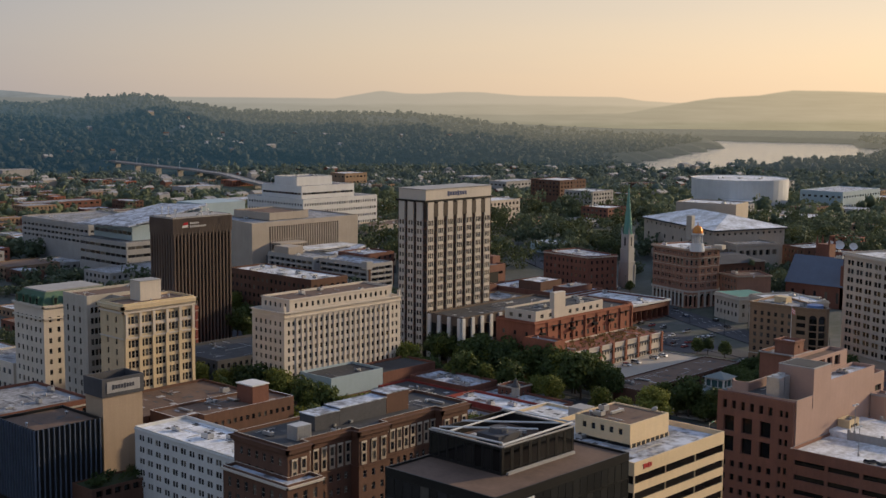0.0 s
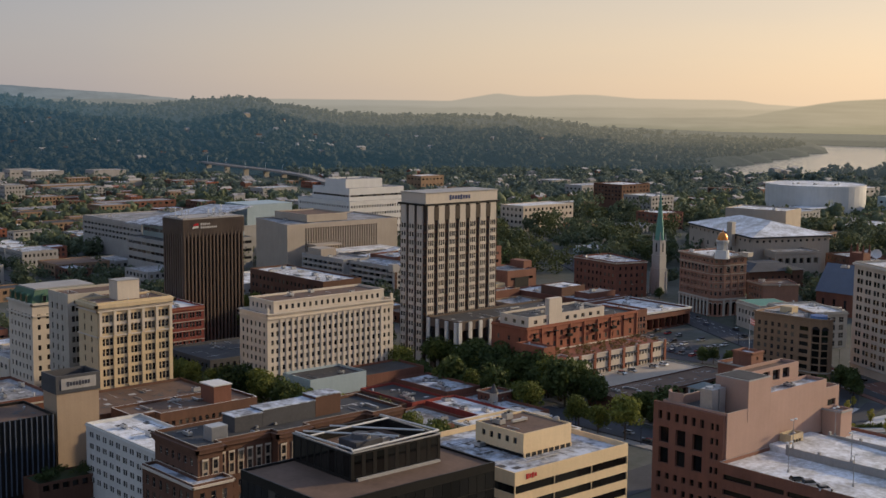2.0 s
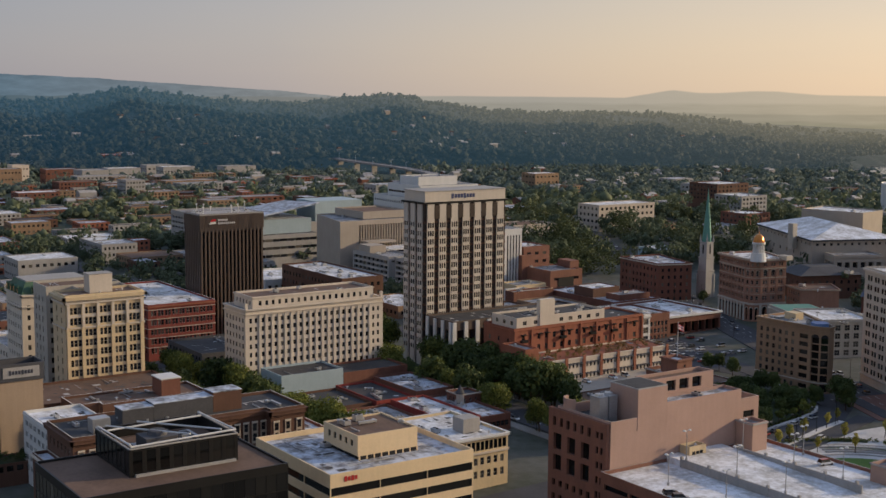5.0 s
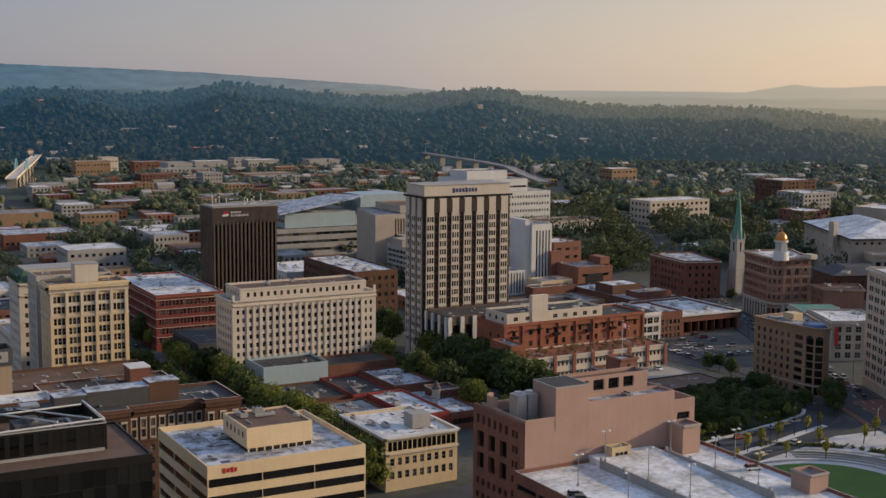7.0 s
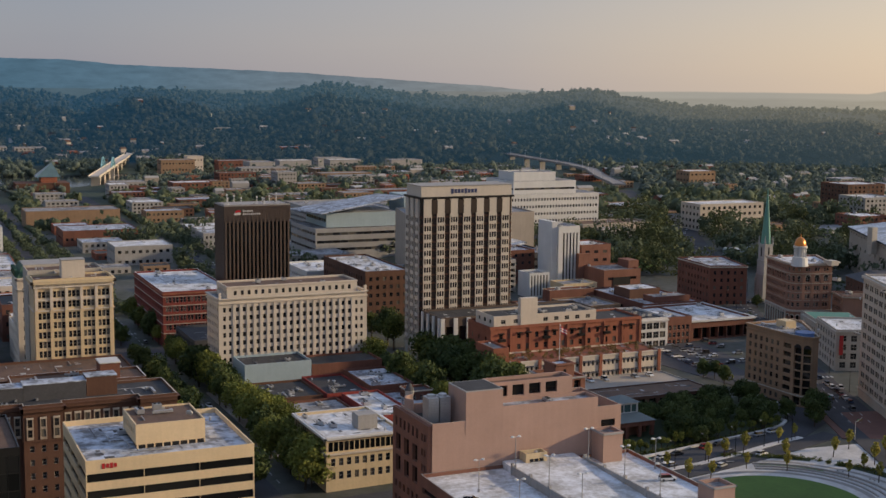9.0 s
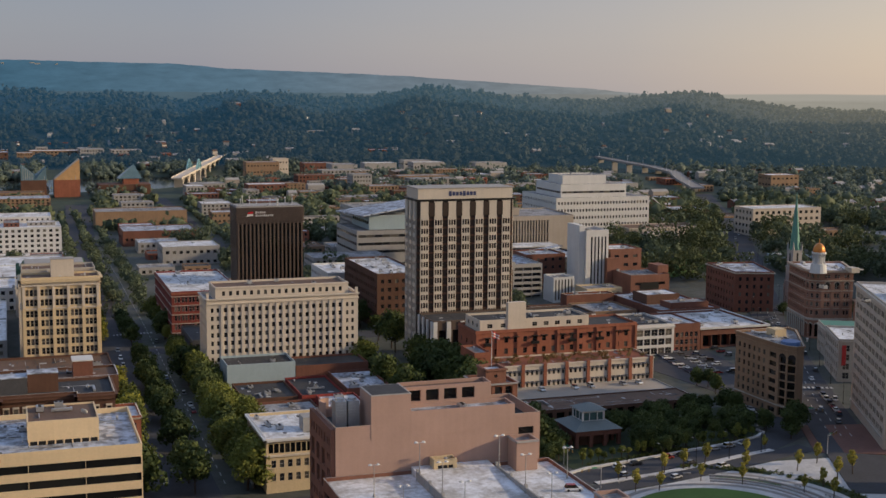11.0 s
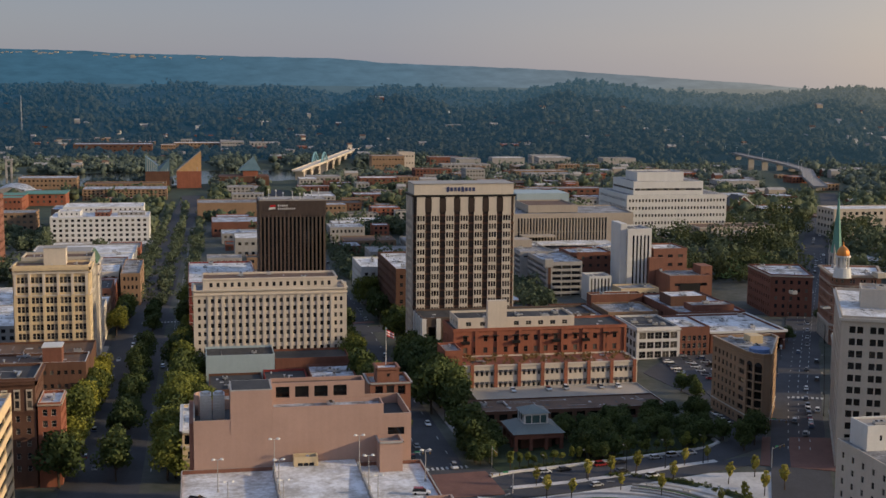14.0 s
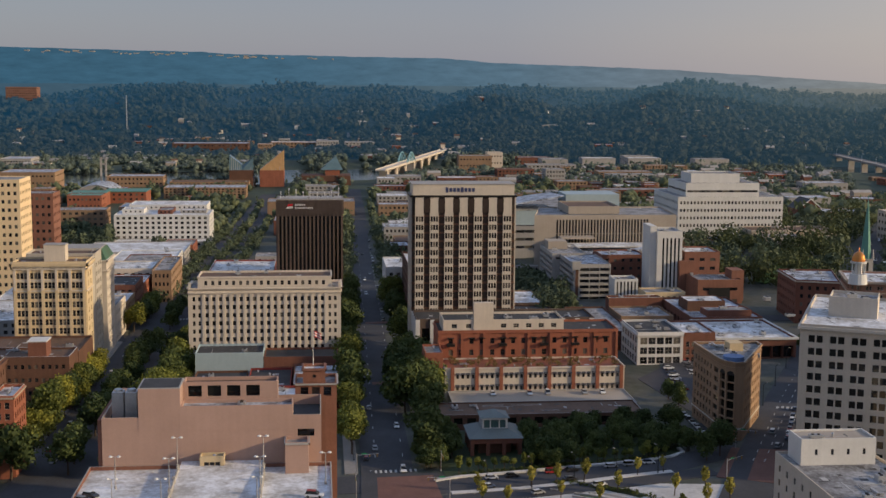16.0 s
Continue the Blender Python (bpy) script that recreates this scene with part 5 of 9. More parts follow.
def orange_loft():
    """Orange brick lofts with a cream top, the cream arcaded terrace block before them and the car deck."""
    t = Building("brick_building", "orange brick loft building with a cream attic storey", (-365, -343.5, 428, 502), 27.4, M_ORANGE, M_RF_DARK)
    t.windows(1, 16, 1, 1.7, 2.3, 20.5, 25.5, 3, 3, "sash").windows(1, 16, 1, 1.7, 2.3, 16.3, 20.3, 3, 3, "sash").windows(0, 3, 3, 1.4, 2.0, 4.5, 25)
    for i in range(16):
        if i % 3 != 1:
            y = 431 + 4.25 * (i + 0.5)
            t.box("awning", -343.5, -342.2, y - 1.2, y + 1.2, 24.1, 24.5, M_DARK)
        if i % 4 == 1:
            t.box("balcony", -343.5, -342.0, y - 1.6, y + 1.6, 21.0, 22.1, M_DARK)
    for i in range(9):
        y = 428.6 + 9.1 * i
        t.box("pilaster", -343.5, -343.0, y - 0.5, y + 0.5, t.z0, 26.4, M_ORANGE)
    t.ledge(26.2, 0.4, 0.35)
    t.done(4, 71)
    a = Building("", "", (-362, -344.5, 430.2, 479.5), 31.6, M_CREAM, M_RF_DARK, z0=26.6, parent=t.ob)
    for m, n in (((1.5, 36.0), 2), ((22, 1.5), 5)):
        a.windows(1, n, 1, 2.2, 1.7, 27.4, 30.6, *m, "pale")
    a.windows(0, 3, 1, 2.0, 1.7, 27.4, 30.6)
    a.done(5, 72)
    t.box("sign_panel", -346.5, -344.0, 442.5, 450.5, 26.6, 38.6, M_CREAM)
    n = Building("arcade_building", "cream two storey terrace block with brick piers", (-343, -325, 429, 500.5), 16.2, M_CREAM, M_ORANGE, parapet=0.6)
    for i in range(7):
        n.windows(1, 4, 2, 1.05, 1.6, 5.6, 15.0, 4 + 9.6 * i, 71.5 - 4 - 9.6 * i - 8.2, "sash")
    for i in range(8):
        y = 432 + 9.6 * i
        n.box("pier", -325, -324.4, y - 0.7, y + 0.7, n.z0, 16.6, M_ORANGE)
    for r in range(2):
        for i in range(7):
            for k in range(4):
                b = Mesh()
                y, z = 429 + 4 + 9.6 * i + 8.2 * (k + 0.5) / 4 - n.cy, 5.6 + 4.7 * r + 3.3 - n.z0
                b.v = [(-325 - n.cx, y - 0.8, z + 0.5), (-325 - n.cx, y + 0.8, z + 0.5), (-324.1 - n.cx, y + 0.8, z), (-324.1 - n.cx, y - 0.8, z), (-325 - n.cx, y - 0.8, z), (-325 - n.cx, y + 0.8, z)]
                b.f = [(3, 2, 1, 0), (0, 4, 3), (1, 2, 5), (4, 5, 2, 3)]
                b.m = [0] * 4
                part("awning", b, M_SLATE, n.ob, "dark canvas awning")
    n.ledge(15.6, 0.5, 0.3, M_CREAM)
    n.done(3, 73)
    e = Building("brick_building", "orange brick end block", (-343.4, -327, 421.5, 428.5), 22.0, M_ORANGE, M_RF_GREY)
    e.done(1)
    d = Building("car_deck", "low deck with a brown roof and arched brick front", (-301, -283, 420.5, 498), 8.6, M_BROWN, M_RF_BROWN, parapet=0.5, cap=M_CONC)
    d.windows(1, 15, 1, 3.2, 2.4, 4.4, 7.8, 2, 2, "dark", 0.8)
    d.done(2, 74)
    c = Building("car_deck", "concrete upper car deck with parked cars", (-324, -301.2, 430, 500), 7.3, M_CONC, M_COURT, parapet=0.4)
    c.done()


def flatiron():
    plan = [(-290, 517.8), (-268.5, 518.4), (-262, 518.6), (-257.5, 519.6), (-255.0, 522.0), (-255.2, 525.2), (-284.5, 541.4), (-290, 541.4)]
    t = Building("flatiron_building", "tan brick wedge shaped building with a rounded corner", plan, 32.8, M_TANBRICK, M_RF_GREY, cap=M_STONE)
    for z, rows, zt in ((9.8, 6, 29.6), (5.2, 1, 9.0)):
        t.windows(0, 6, rows, 1.5, 1.9, z, zt, 1, 0.6, "sash").windows(1, 1, rows, 4.4, 1.9, z, zt, 0.4, 0.4, "dark", 0.5)
        t.windows(5, 9, rows, 1.3, 1.9, z, zt, 2.4, 1, "sash").windows(6, 1, rows, 1.4, 1.9, z, zt, 1, 1, "sash")
    for side, w in ((2, 3.4), (3, 2.9)):
        t.windows(side, 1, 6, w, 2.75, 9.6, 28.6, 0.2, 0.2, "dark", 0.9).windows(side, 1, 1, w, 3.2, 5.2, 9.2, 0.2, 0.2, "dark", 0.9)
        a, u, L = t.side(side)
        b = Mesh()
        # round-headed top of the tall bay: a flat half-disc, its shaded depth painted black
        n, c = Vector((u.y, -u.x)), a + u * (L / 2)
        for k in range(8):
            q0, q1 = math.pi * k / 8, math.pi * (k + 1) / 8
            p = [c + u * (math.cos(q) * w / 2) + n * 0.03 for q in (q0, q1)]
            z0, m = 28.0 - t.z0, c + n * 0.03
            b.poly([(m.x, m.y, z0), (p[0].x, p[0].y, z0 + math.sin(q0) * 1.5), (p[1].x, p[1].y, z0 + math.sin(q1) * 1.5)])
        part("arch_head", b, M_BLACK, t.ob, "dark round-headed bay top")
    t.ledge(30.6, 0.35, 0.25, M_TANBRICK).ledge(32.2, 0.6, 0.45, M_TANBRICK).ledge(9.2, 0.4, 0.2, M_STONE)
    t.box("stair_house", -283, -277, 527, 532, 31.4, 34.8, M_TAN)
    t.done(6, 81)
    b = Mesh()
    b.tube(-261 - t.cx, 523.2 - t.cy, 31.6 - t.z0, 33.8 - t.z0, 3.6, 3.6, 24)
    part("water_tank", b, material("blue_tank", (0.12, 0.2, 0.38), rough=0.5), t.ob, "low blue round tank")


def grid_office():
    t = Building("office_building", "cream office tower with a regular grid of dark windows", [(-262, 552), (-209.5, 526.5), (-197.5, 552), (-250, 577)], 55.0, M_COURTCREAM, M_RF_WHITE)
    t.windows(0, 9, 11, 1.85, 2.2, 9.5, 52.5, 1.5, 1.5, "dark", per=2, gap=0.5).windows(1, 4, 11, 1.85, 2.2, 9.5, 52.5, 1.5, 1.5, "dark", per=2, gap=0.5)
    t.windows(3, 4, 11, 1.85, 2.2, 9.5, 52.5, 1.5, 1.5, "dark", per=2, gap=0.5)
    t.ledge(53.4, 0.9, 0.7, M_CREAM).ledge(9.0, 0.5, 0.4, M_STONE)
    t.done(3, 82)
    a = Building("", "", [(-238, 548), (-226, 542), (-219, 555), (-231, 561)], 60.5, M_CREAM, M_RF_GREY, z0=54, parent=t.ob)
    a.done(2)
    w = Building("painted_building", "weathered cream rooftop block with patched roof", (-170, -118, 505.5, 532), 27.0, M_COURTCREAM, M_RF_GREY, parapet=0.7)
    w.windows(0, 9, 5, 1.4, 1.8, 6, 25).windows(1, 6, 5, 1.4, 1.8, 6, 25)
    p = Building("", "", (-168, -158.5, 508.3, 529), 33.6, M_WHITE, M_COURT, z0=26.2, parent=w.ob, parapet=0.5)
    p.windows(1, 4, 1, 0.8, 1.6, 28.6, 31.2, 2, 1, "sash")
    p.done(2, 84)
    w.done(4, 83)


def domed_building():
    arc = [(-386.2 + 5.4 * math.cos(radians(a)), 622.2 + 5.4 * math.sin(radians(a))) for a in (-104, -75, -45, -14)]
    plan = [(-414, 625)] + arc + [(-377, 636.5), (-407, 651)]
    t = Building("domed_building", "red-brown brick corner building with a gilded dome", plan, 40.0, M_DOMEWALL, M_RF_WHITE, cap=M_BAY)
    for i, n in ((0, 8), (4, 3), (1, 1), (2, 1), (3, 1)):
        big = i in (0, 4)
        w, m = (1.15, 0.8) if big else (1.3, 0.1)
        t.windows(i, n, 3, w, 2.1, 17.0, 29.6, m, m, "pale", 0.35, 2 if big else 1, 0.35)
        t.windows(i, n, 1, 2.3 if big else 1.3, 2.3, 30.4, 33.4, m, m, "pale", 0.45)
        t.windows(i, n, 1, 1.0 if big else 1.2, 1.7, 35.4, 38.6, m, m, "pale", 0.3, 2 if big else 1, 0.4)
        t.windows(i, n, 1, 2.4 if big else 1.5, 6.0, 6.6, 13.6, m, m, "dark", 1.2)
        a, u, L = t.side(i)
        for c in range(n):
            s0 = m + (L - 2 * m) * (c + 0.5) / n
            r = 1.25 if big else 0.75
            for z, mat, pane in ((33.0, M_BAY, G_WIN), (13.1, M_STONE, G_DARK)):
                b = Mesh()
                p = Mesh()
                for q in range(6):
                    a0, a1 = math.pi * q / 6, math.pi * (q + 1) / 6
                    P = lambda rr, an, d: (a.x + u.x * (s0 + rr * math.cos(an)) + u.y * d, a.y + u.y * (s0 + rr * math.cos(an)) - u.x * d, z - t.z0 + rr * math.sin(an))
                    b.quad(P(r, a0, 0.14), P(r + 0.4, a0, 0.14), P(r + 0.4, a1, 0.14), P(r, a1, 0.14))
                    b.quad(P(r + 0.4, a0, 0.14), P(r + 0.4, a0, 0.0), P(r + 0.4, a1, 0.0), P(r + 0.4, a1, 0.14))
                    p.poly([P(0, 0, 0.03), P(r, a0, 0.03), P(r, a1, 0.03)])
                arch = part("window_arch", b, mat, t.ob)
                part("arch_pane", p, pane, arch)
        if big:
            for c in range(n + 1):
                s0 = m + (L - 2 * m) * c / n
                for z0, z1, mat, d, h in ((6.6, 15.4, M_STONE, 0.3, 0.75), (17, 34.6, M_DOMEWALL, 0.18, 0.5)):
                    b = Mesh()
                    p = [(a.x + u.x * (s0 + k) + u.y * o, a.y + u.y * (s0 + k) - u.x * o) for k, o in ((-h, 0), (-h, d), (h, d), (h, 0))]
                    b.prism(p, z0 - t.z0, z1 - t.z0)
                    part("pilaster", b, mat, t.ob)
    for z, h, o, mat in ((39.0, 0.9, 1.0, M_BAY), (38.6, 0.4, 0.5, M_DOMEWALL), (34.6, 0.5, 0.4, M_BAY), (29.7, 0.4, 0.25, M_BAY), (25.3, 0.25, 0.15, M_BAY), (21.1, 0.25, 0.15, M_BAY), (15.4, 1.0, 0.45, M_STONE)):
        t.ledge(z, h, o, mat, "string_course" if o < 0.9 else "cornice")
    t.box("roof_turret", -379.5, -373.8, 633, 637.6, 39.2, 41.6, M_STONE)
    w = Building("brick_building", "lower brick wing with a tiled roof beside the domed block", [(-376.4, 637), (-362, 631), (-350, 647), (-366, 660)], 26.0, M_DOMEWALL, M_RF_BROWN)
    w.windows(0, 5, 4, 1.4, 2.0, 9, 24.5, style="pale").ledge(25.0, 0.7, 0.6, M_BAY)
    w.done(2, 92)
    b = Mesh()
    x, y = -381.0 - t.cx, 619.0 - t.cy
    b.tube(x, y, 39 - t.z0, 43.5 - t.z0, 4.2, 3.6, 16, 0)
    for k in range(8):
        a = math.tau * k / 8
        q = Mesh()
        q.tube(x + 2.7 * math.cos(a), y + 2.7 * math.sin(a), 43.5 - t.z0, 48.3 - t.z0, 0.38, 0.34, 8, 0)
        part("column", q, M_WHITE, t.ob)
    b.tube(x, y, 43.5 - t.z0, 48.3 - t.z0, 1.7, 1.7, 12, 0)
    b.tube(x, y, 48.3 - t.z0, 49.2 - t.z0, 3.5, 3.5, 16, 0)
    part("lantern", b, M_WHITE, t.ob, "white columned lantern")
    d = Mesh()
    for k in range(8):
        a0, a1 = k * math.pi / 16, (k + 1) * math.pi / 16
        d.tube(x, y, 49.2 - t.z0 + 4.4 * math.sin(a0), 49.2 - t.z0 + 4.4 * math.sin(a1), 3.0 * math.cos(a0), max(0.02, 3.0 * math.cos(a1)), 18)
    d.tube(x, y, 53.4 - t.z0, 55.6 - t.z0, 0.35, 0.08, 8)
    part("dome", d, M_DOME, t.ob, "gilded copper dome")
    t.done(6, 91)
    s = Building("green_roof_building", "pale low building with a green copper roof", [(-361, 606), (-341, 597), (-331, 615), (-351, 625)], 20.0, M_STONE, M_GREEN, parapet=0.1)
    s.windows(0, 6, 2, 1.5, 2.2, 8, 17).windows(1, 5, 2, 1.5, 2.2, 8, 17).ledge(18.0, 0.6, 0.7, M_STONE)
    s.done()
    c = Building("corner_shop", "stone corner building with tall shop windows", [(-330, 588), (-301, 574), (-290, 596), (-318, 610)], 24, M_STONE, M_RF_WHITE)
    c.windows(0, 7, 4, 2.0, 2.4, 6.5, 22).windows(3, 5, 4, 2, 2.4, 6.5, 22).windows(1, 5, 4, 2.6, 2.6, 6.5, 22, style="pale")
    c.ledge(22.6, 0.6, 0.5)
    c.done(8, 95)


def church():
    x, y = -451.8, 653.5
    g = ground_z(x, y)
    t = thing("church_tower", "grey stone church tower with a green copper spire", "church", pose(x, y, g))
    for z0, z1, s in ((0, 16, 3.4), (16, 24, 3.1), (24, 33, 2.8)):
        b = Mesh()
        b.box(-s, s, -s, s, z0, z1)
        part("tower_stage", b, M_CONC, t)
        b = Mesh()
        b.box(-s - 0.25, s + 0.25, -s - 0.25, s + 0.25, z1 - 0.5, z1 + 0.02)
        part("string_course", b, M_CONC, t)
    for sx in (-1, 1):
        for sy in (-1, 1):
            b = Mesh()
            b.tube(sx * 2.6, sy * 2.6, 33, 38, 0.7, 0.05, 6)
            part("pinnacle", b, M_CONC, t)
            b = Mesh()
            b.box(sx * 3.3 - 0.5, sx * 3.3 + 0.5, sy * 3.3 - 0.5, sy * 3.3 + 0.5, 0, 14)
            part("buttress", b, M_CONC, t)
    b = Mesh()
    b.tube(0, 0, 33, 63.5, 2.9, 0.12, 8)
    b.tube(0, 0, 63.5, 64.6, 0.3, 0.05, 6)
    part("spire", b, M_GREEN, t, "green copper spire")
    for a in range(4):
        b = Mesh()
        # black slab in place of the opening's shaded depth
        b.box(-0.55, 0.55, -2.86, -2.76, 26, 31)
        b.tube(0, -2.81, 31, 31.6, 0.5, 0.1, 6)
        o = part("belfry_opening", b, M_BLACK, t)
        o.matrix_basis = pose(0, 0, 0, 0, 0, 90 * a)


def mid_blocks():
    s = Building("brick_building", "red brick block with a pale cluttered roof", [(-494, 624), (-457, 620), (-450, 640), (-490, 652)], 29.0, M_BRICK, M_RF_BLUE)
    s.windows(0, 10, 5, 1.4, 2.0, 6, 27).windows(1, 5, 5, 1.4, 2.0, 6, 27)
    s.ledge(27.8, 0.6, 0.5, M_STONE)
    s.done(6, 101)
    t = Building("shop_building", "long low building with a white roof over an open arcade", [(-425, 557), (-382, 556), (-381, 592), (-425, 592)], 15.0, M_BRICK, M_RF_WHITE, cap=M_WHITE)
    t.windows(0, 6, 2, 2.6, 2.2, 4.5, 13, 2, 2, "dark", 0.6).windows(1, 7, 1, 4.6, 5.6, 5, 12.0, 1, 1, "dark", 3.0)
    t.ledge(14.2, 1.0, 0.8, M_WHITE)
    t.done(8, 102)
    t = Building("shop_building", "long brick building with a stepped patched roof", (-482, -425.2, 557, 592), 16.2, M_BRICK, M_RF_BLUE)
    t.windows(1, 6, 2, 2.0, 2.0, 4.5, 14).windows(0, 9, 2, 2.0, 2.0, 4.5, 14)
    t.done(9, 105)
    for x0, x1, y0, y1, z, w, rf in ((-462, -446, 561, 580, 20.5, M_BROWN, M_RF_WHITE), (-441, -430, 566, 588, 18.6, M_BRICK, M_RF_GREY)):
        a = Building("", "", (x0, x1, y0, y1), z, w, rf, z0=15.4, parent=t.ob, parapet=0.4)
        a.done(2, int(-x0))
    w = Building("white_brick_building", "cream brick corner shop building with large windows", (-408, -378, 519, 539.5), 18.8, M_WHITE, M_RF_DARK)
    w.windows(1, 5, 3, 3.2, 3.0, 4, 17, 1, 1, "pale").windows(0, 6, 3, 3.0, 2.8, 4, 17, 1, 1, "pale")
    w.ledge(17, 0.8, 0.5)
    w.done(5, 103)
    w = Building("brick_building", "small brick building with arched windows", (-409, -380, 540, 554.5), 18.0, M_BRICK, M_RF_WHITE)
    w.windows(1, 5, 3, 1.6, 2.3, 4, 14.5, style="pale")
    w.done(4, 104)
    for (x0, x1, y0, y1, z, wl, rf) in ((-475, -410, 505, 525, 13, M_BROWN, M_RF_GREY), (-470, -442, 527, 553, 14.0, M_TANBRICK, M_RF_GREY), (-440, -424, 525, 549, 12.5, M_BRICK, M_RF_WHITE), (-424, -411, 505, 524, 12, M_BRICK, M_RF_GREY)):
        d = Building("shop_building", "low brick shop building with a flat roof", (x0, x1, y0, y1), z, wl, rf)
        d.windows(1, 4, 2, 2.0, 2.0, 4, 12)
        d.done(5, int(-x0))
    g = Building("parking_garage", "white concrete parking garage with open decks", (-592, -549, 524.6, 546), 24.2, M_CONC, M_RF_BLUE)
    g.windows(1, 3, 6, 5.5, 1.9, 2.6, 22.6, 3.4, 0.6, "dark", 1.8).windows(0, 7, 6, 5.4, 1.9, 2.6, 22.6, 1, 1, "dark", 1.5)
    g.box("stair_panel", -548.99, -548.7, 525.6, 527.2, 5, 21, M_BROWN, "brown brick strip on the stair tower")
    g.box("stair_block", -553, -548.4, 523.6, 528.4, 21, 25.6, M_CONC)
    g.done(2)
    g = Building("parking_garage", "grey concrete parking garage wing with open decks", (-636, -592.2, 520, 541), 24.6, M_CONC, M_RF_GREY)
    g.windows(0, 8, 6, 4.6, 1.9, 2.6, 22.6, 1, 1, "dark", 1.5).windows(1, 3, 1, 4, 1.2, 20, 23, 1, 1, "dark", 0.8)
    g.done(2, 145)
    # covered footbridge over the street beside the garage
    g = Building("footbridge", "enclosed footbridge with a row of square windows", (-644, -640, 496, 519.9), 10.2, M_CONC, M_RF_GREY, z0=5.4, parapet=0.3, category="footbridge")
    g.windows(1, 14, 1, 1.1, 2.2, 6.2, 9.4, 0.4, 0.4, "dark", 0.3)
    g.done()
    g.box("pier", -643, -641, 497, 499, land(-642, 498), 5.4, M_CONC)
    s = Building("office_tower", "white slab tower with dark vertical strips", (-562, -541, 570.5, 585), 43.8, M_WHITE, M_RF_GREY)
    s.windows(1, 5, 1, 1.1, 32, 6, 41.5, 2.5, 0.8, "dark", 0.5).windows(0, 4, 1, 1.3, 32, 6, 41.5, 1, 1, "dark", 0.5)
    s.box("stair_block", -560, -543, 566.8, 570.48, s.z0, 46.5, M_WHITE)
    s.done(2)
    y = Building("brick_building", "stepped modern red brick building", (-565, -541, 586.6, 607), 32, M_RUSSET, M_RF_WHITE)
    y.windows(1, 3, 5, 3, 1.8, 5, 30, style="dark").windows(0, 3, 5, 3, 1.8, 5, 30, style="dark")
    y.done(3)
    y = Building("brick_building", "stepped modern red brick building", (-540.8, -515, 587, 612), 20, M_RUSSET, M_RF_GREY)
    y.windows(1, 2, 2, 8, 1.6, 5, 18, style="dark")
    y.box("stair_block", -548, -538, 583, 592, y.z0, 27, M_RUSSET)
    y.box("stair_block", -534, -522, 608, 615, y.z0, 24, M_RUSSET)
    # black slab before the wall, painted as shaded depth
    y.box("recess", -514.9, -514.7, 593, 605, 9.0, 15.5, M_BLACK)
    y.done(2)
    y = Building("striped_building", "low block with white and black upright stripes", (-540, -525.5, 543, 556), 19, M_WHITE, M_RF_GREY)
    y.windows(1, 6, 1, 1.0, 12, 5, 18.2, 0.5, 0.5, "dark", 0.3)
    y.done(1)
    y = Building("shop_building", "buff low building beside the slab tower", (-524, -508, 556, 578), 14.5, M_TAN, M_RF_GREY)
    y.windows(1, 6, 2, 1.6, 1.8, 4.5, 13.5)
    y.done(3)
    y = Building("shop_building", "small white building with a dark roof", (-507, -494, 546, 560), 13.5, M_WHITE, M_RF_DARK)
    y.windows(1, 4, 2, 1.4, 1.6, 4, 12.5)
    y.done(1)
    y = Building("brick_building", "brick building under a pale blue roof", (-598, -574, 546, 572), 26, M_BRICK, M_RF_BLUE)
    y.windows(1, 5, 4, 1.8, 1.8, 6, 25, style="dark")
    y.done(3)
    y = Building("shop_building", "low building with a yellow edged roof", (-482, -474, 528, 556), 17.5, M_BRICK, M_RF_GREY, cap=M_GOLD)
    y.done(2)
    y = Building("civic_hall", "white terraced civic hall under a broad slanting roof", (-800, -741, 484, 552), 24.0, M_CONC, M_RF_GREY)
    y.band(0, 3, 2.0, 6, 23, 1, 1, 9).band(1, 3, 2.0, 6, 23, 1, 1, 11)
    y.done(0)
    u = Building("", "", (-800, -752, 496, 552), 34.0, M_BLUEW, M_RF_BLUE, z0=23.5, parent=y.ob, parapet=0.2)
    u.band(0, 1, 2.4, 26, 31, 1, 1, 8)
    u.done()
    b = Mesh()
    q = [(-803, 484), (-747, 490), (-747, 556), (-803, 556)]
    zz = [33.2, 34.4, 45.5, 43.0]
    b.v = [(x - y.cx, v - y.cy, z - y.z0) for (x, v), z in zip(q, zz)] + [(x - y.cx, v - y.cy, z - 0.9 - y.z0) for (x, v), z in zip(q, zz)]
    b.f = [(0, 1, 2, 3), (7, 6, 5, 4)] + [(i, i + 4, (i + 1) % 4 + 4, (i + 1) % 4) for i in range(4)]
    b.m = [0] * 6
    part("slanting_roof", b, M_RF_BLUE, y.ob, "broad pale slanting roof")
    y.box("roof_house", -790, -760, 560, 600, 30, 45.0, M_BLUEW, "pale roof house")
    y.box("roof_house_base", -792, -758, 553, 602, y.z0, 30, M_CONC)
    v = Building("convention_hall", "long pale convention hall over open parking decks", (-955, -856, 526, 596), 25.0, M_CONC, M_RF_GREY)
    v.windows(0, 16, 3, 4.6, 1.9, 9, 21.5, 1, 1, "dark", 1.2, single=False).windows(1, 10, 3, 5.2, 1.9, 9, 21.5, 1, 1, "dark", 1.2, single=False)
    v.ledge(22.2, 0.5, 0.4)
    v.done(6, 144)
    c = Building("court_building", "beige court building with a row of tall slit windows", [(-705, 531), (-650, 518.5), (-650, 612), (-705, 616)], 41.5, M_COURT, M_RF_GREY)
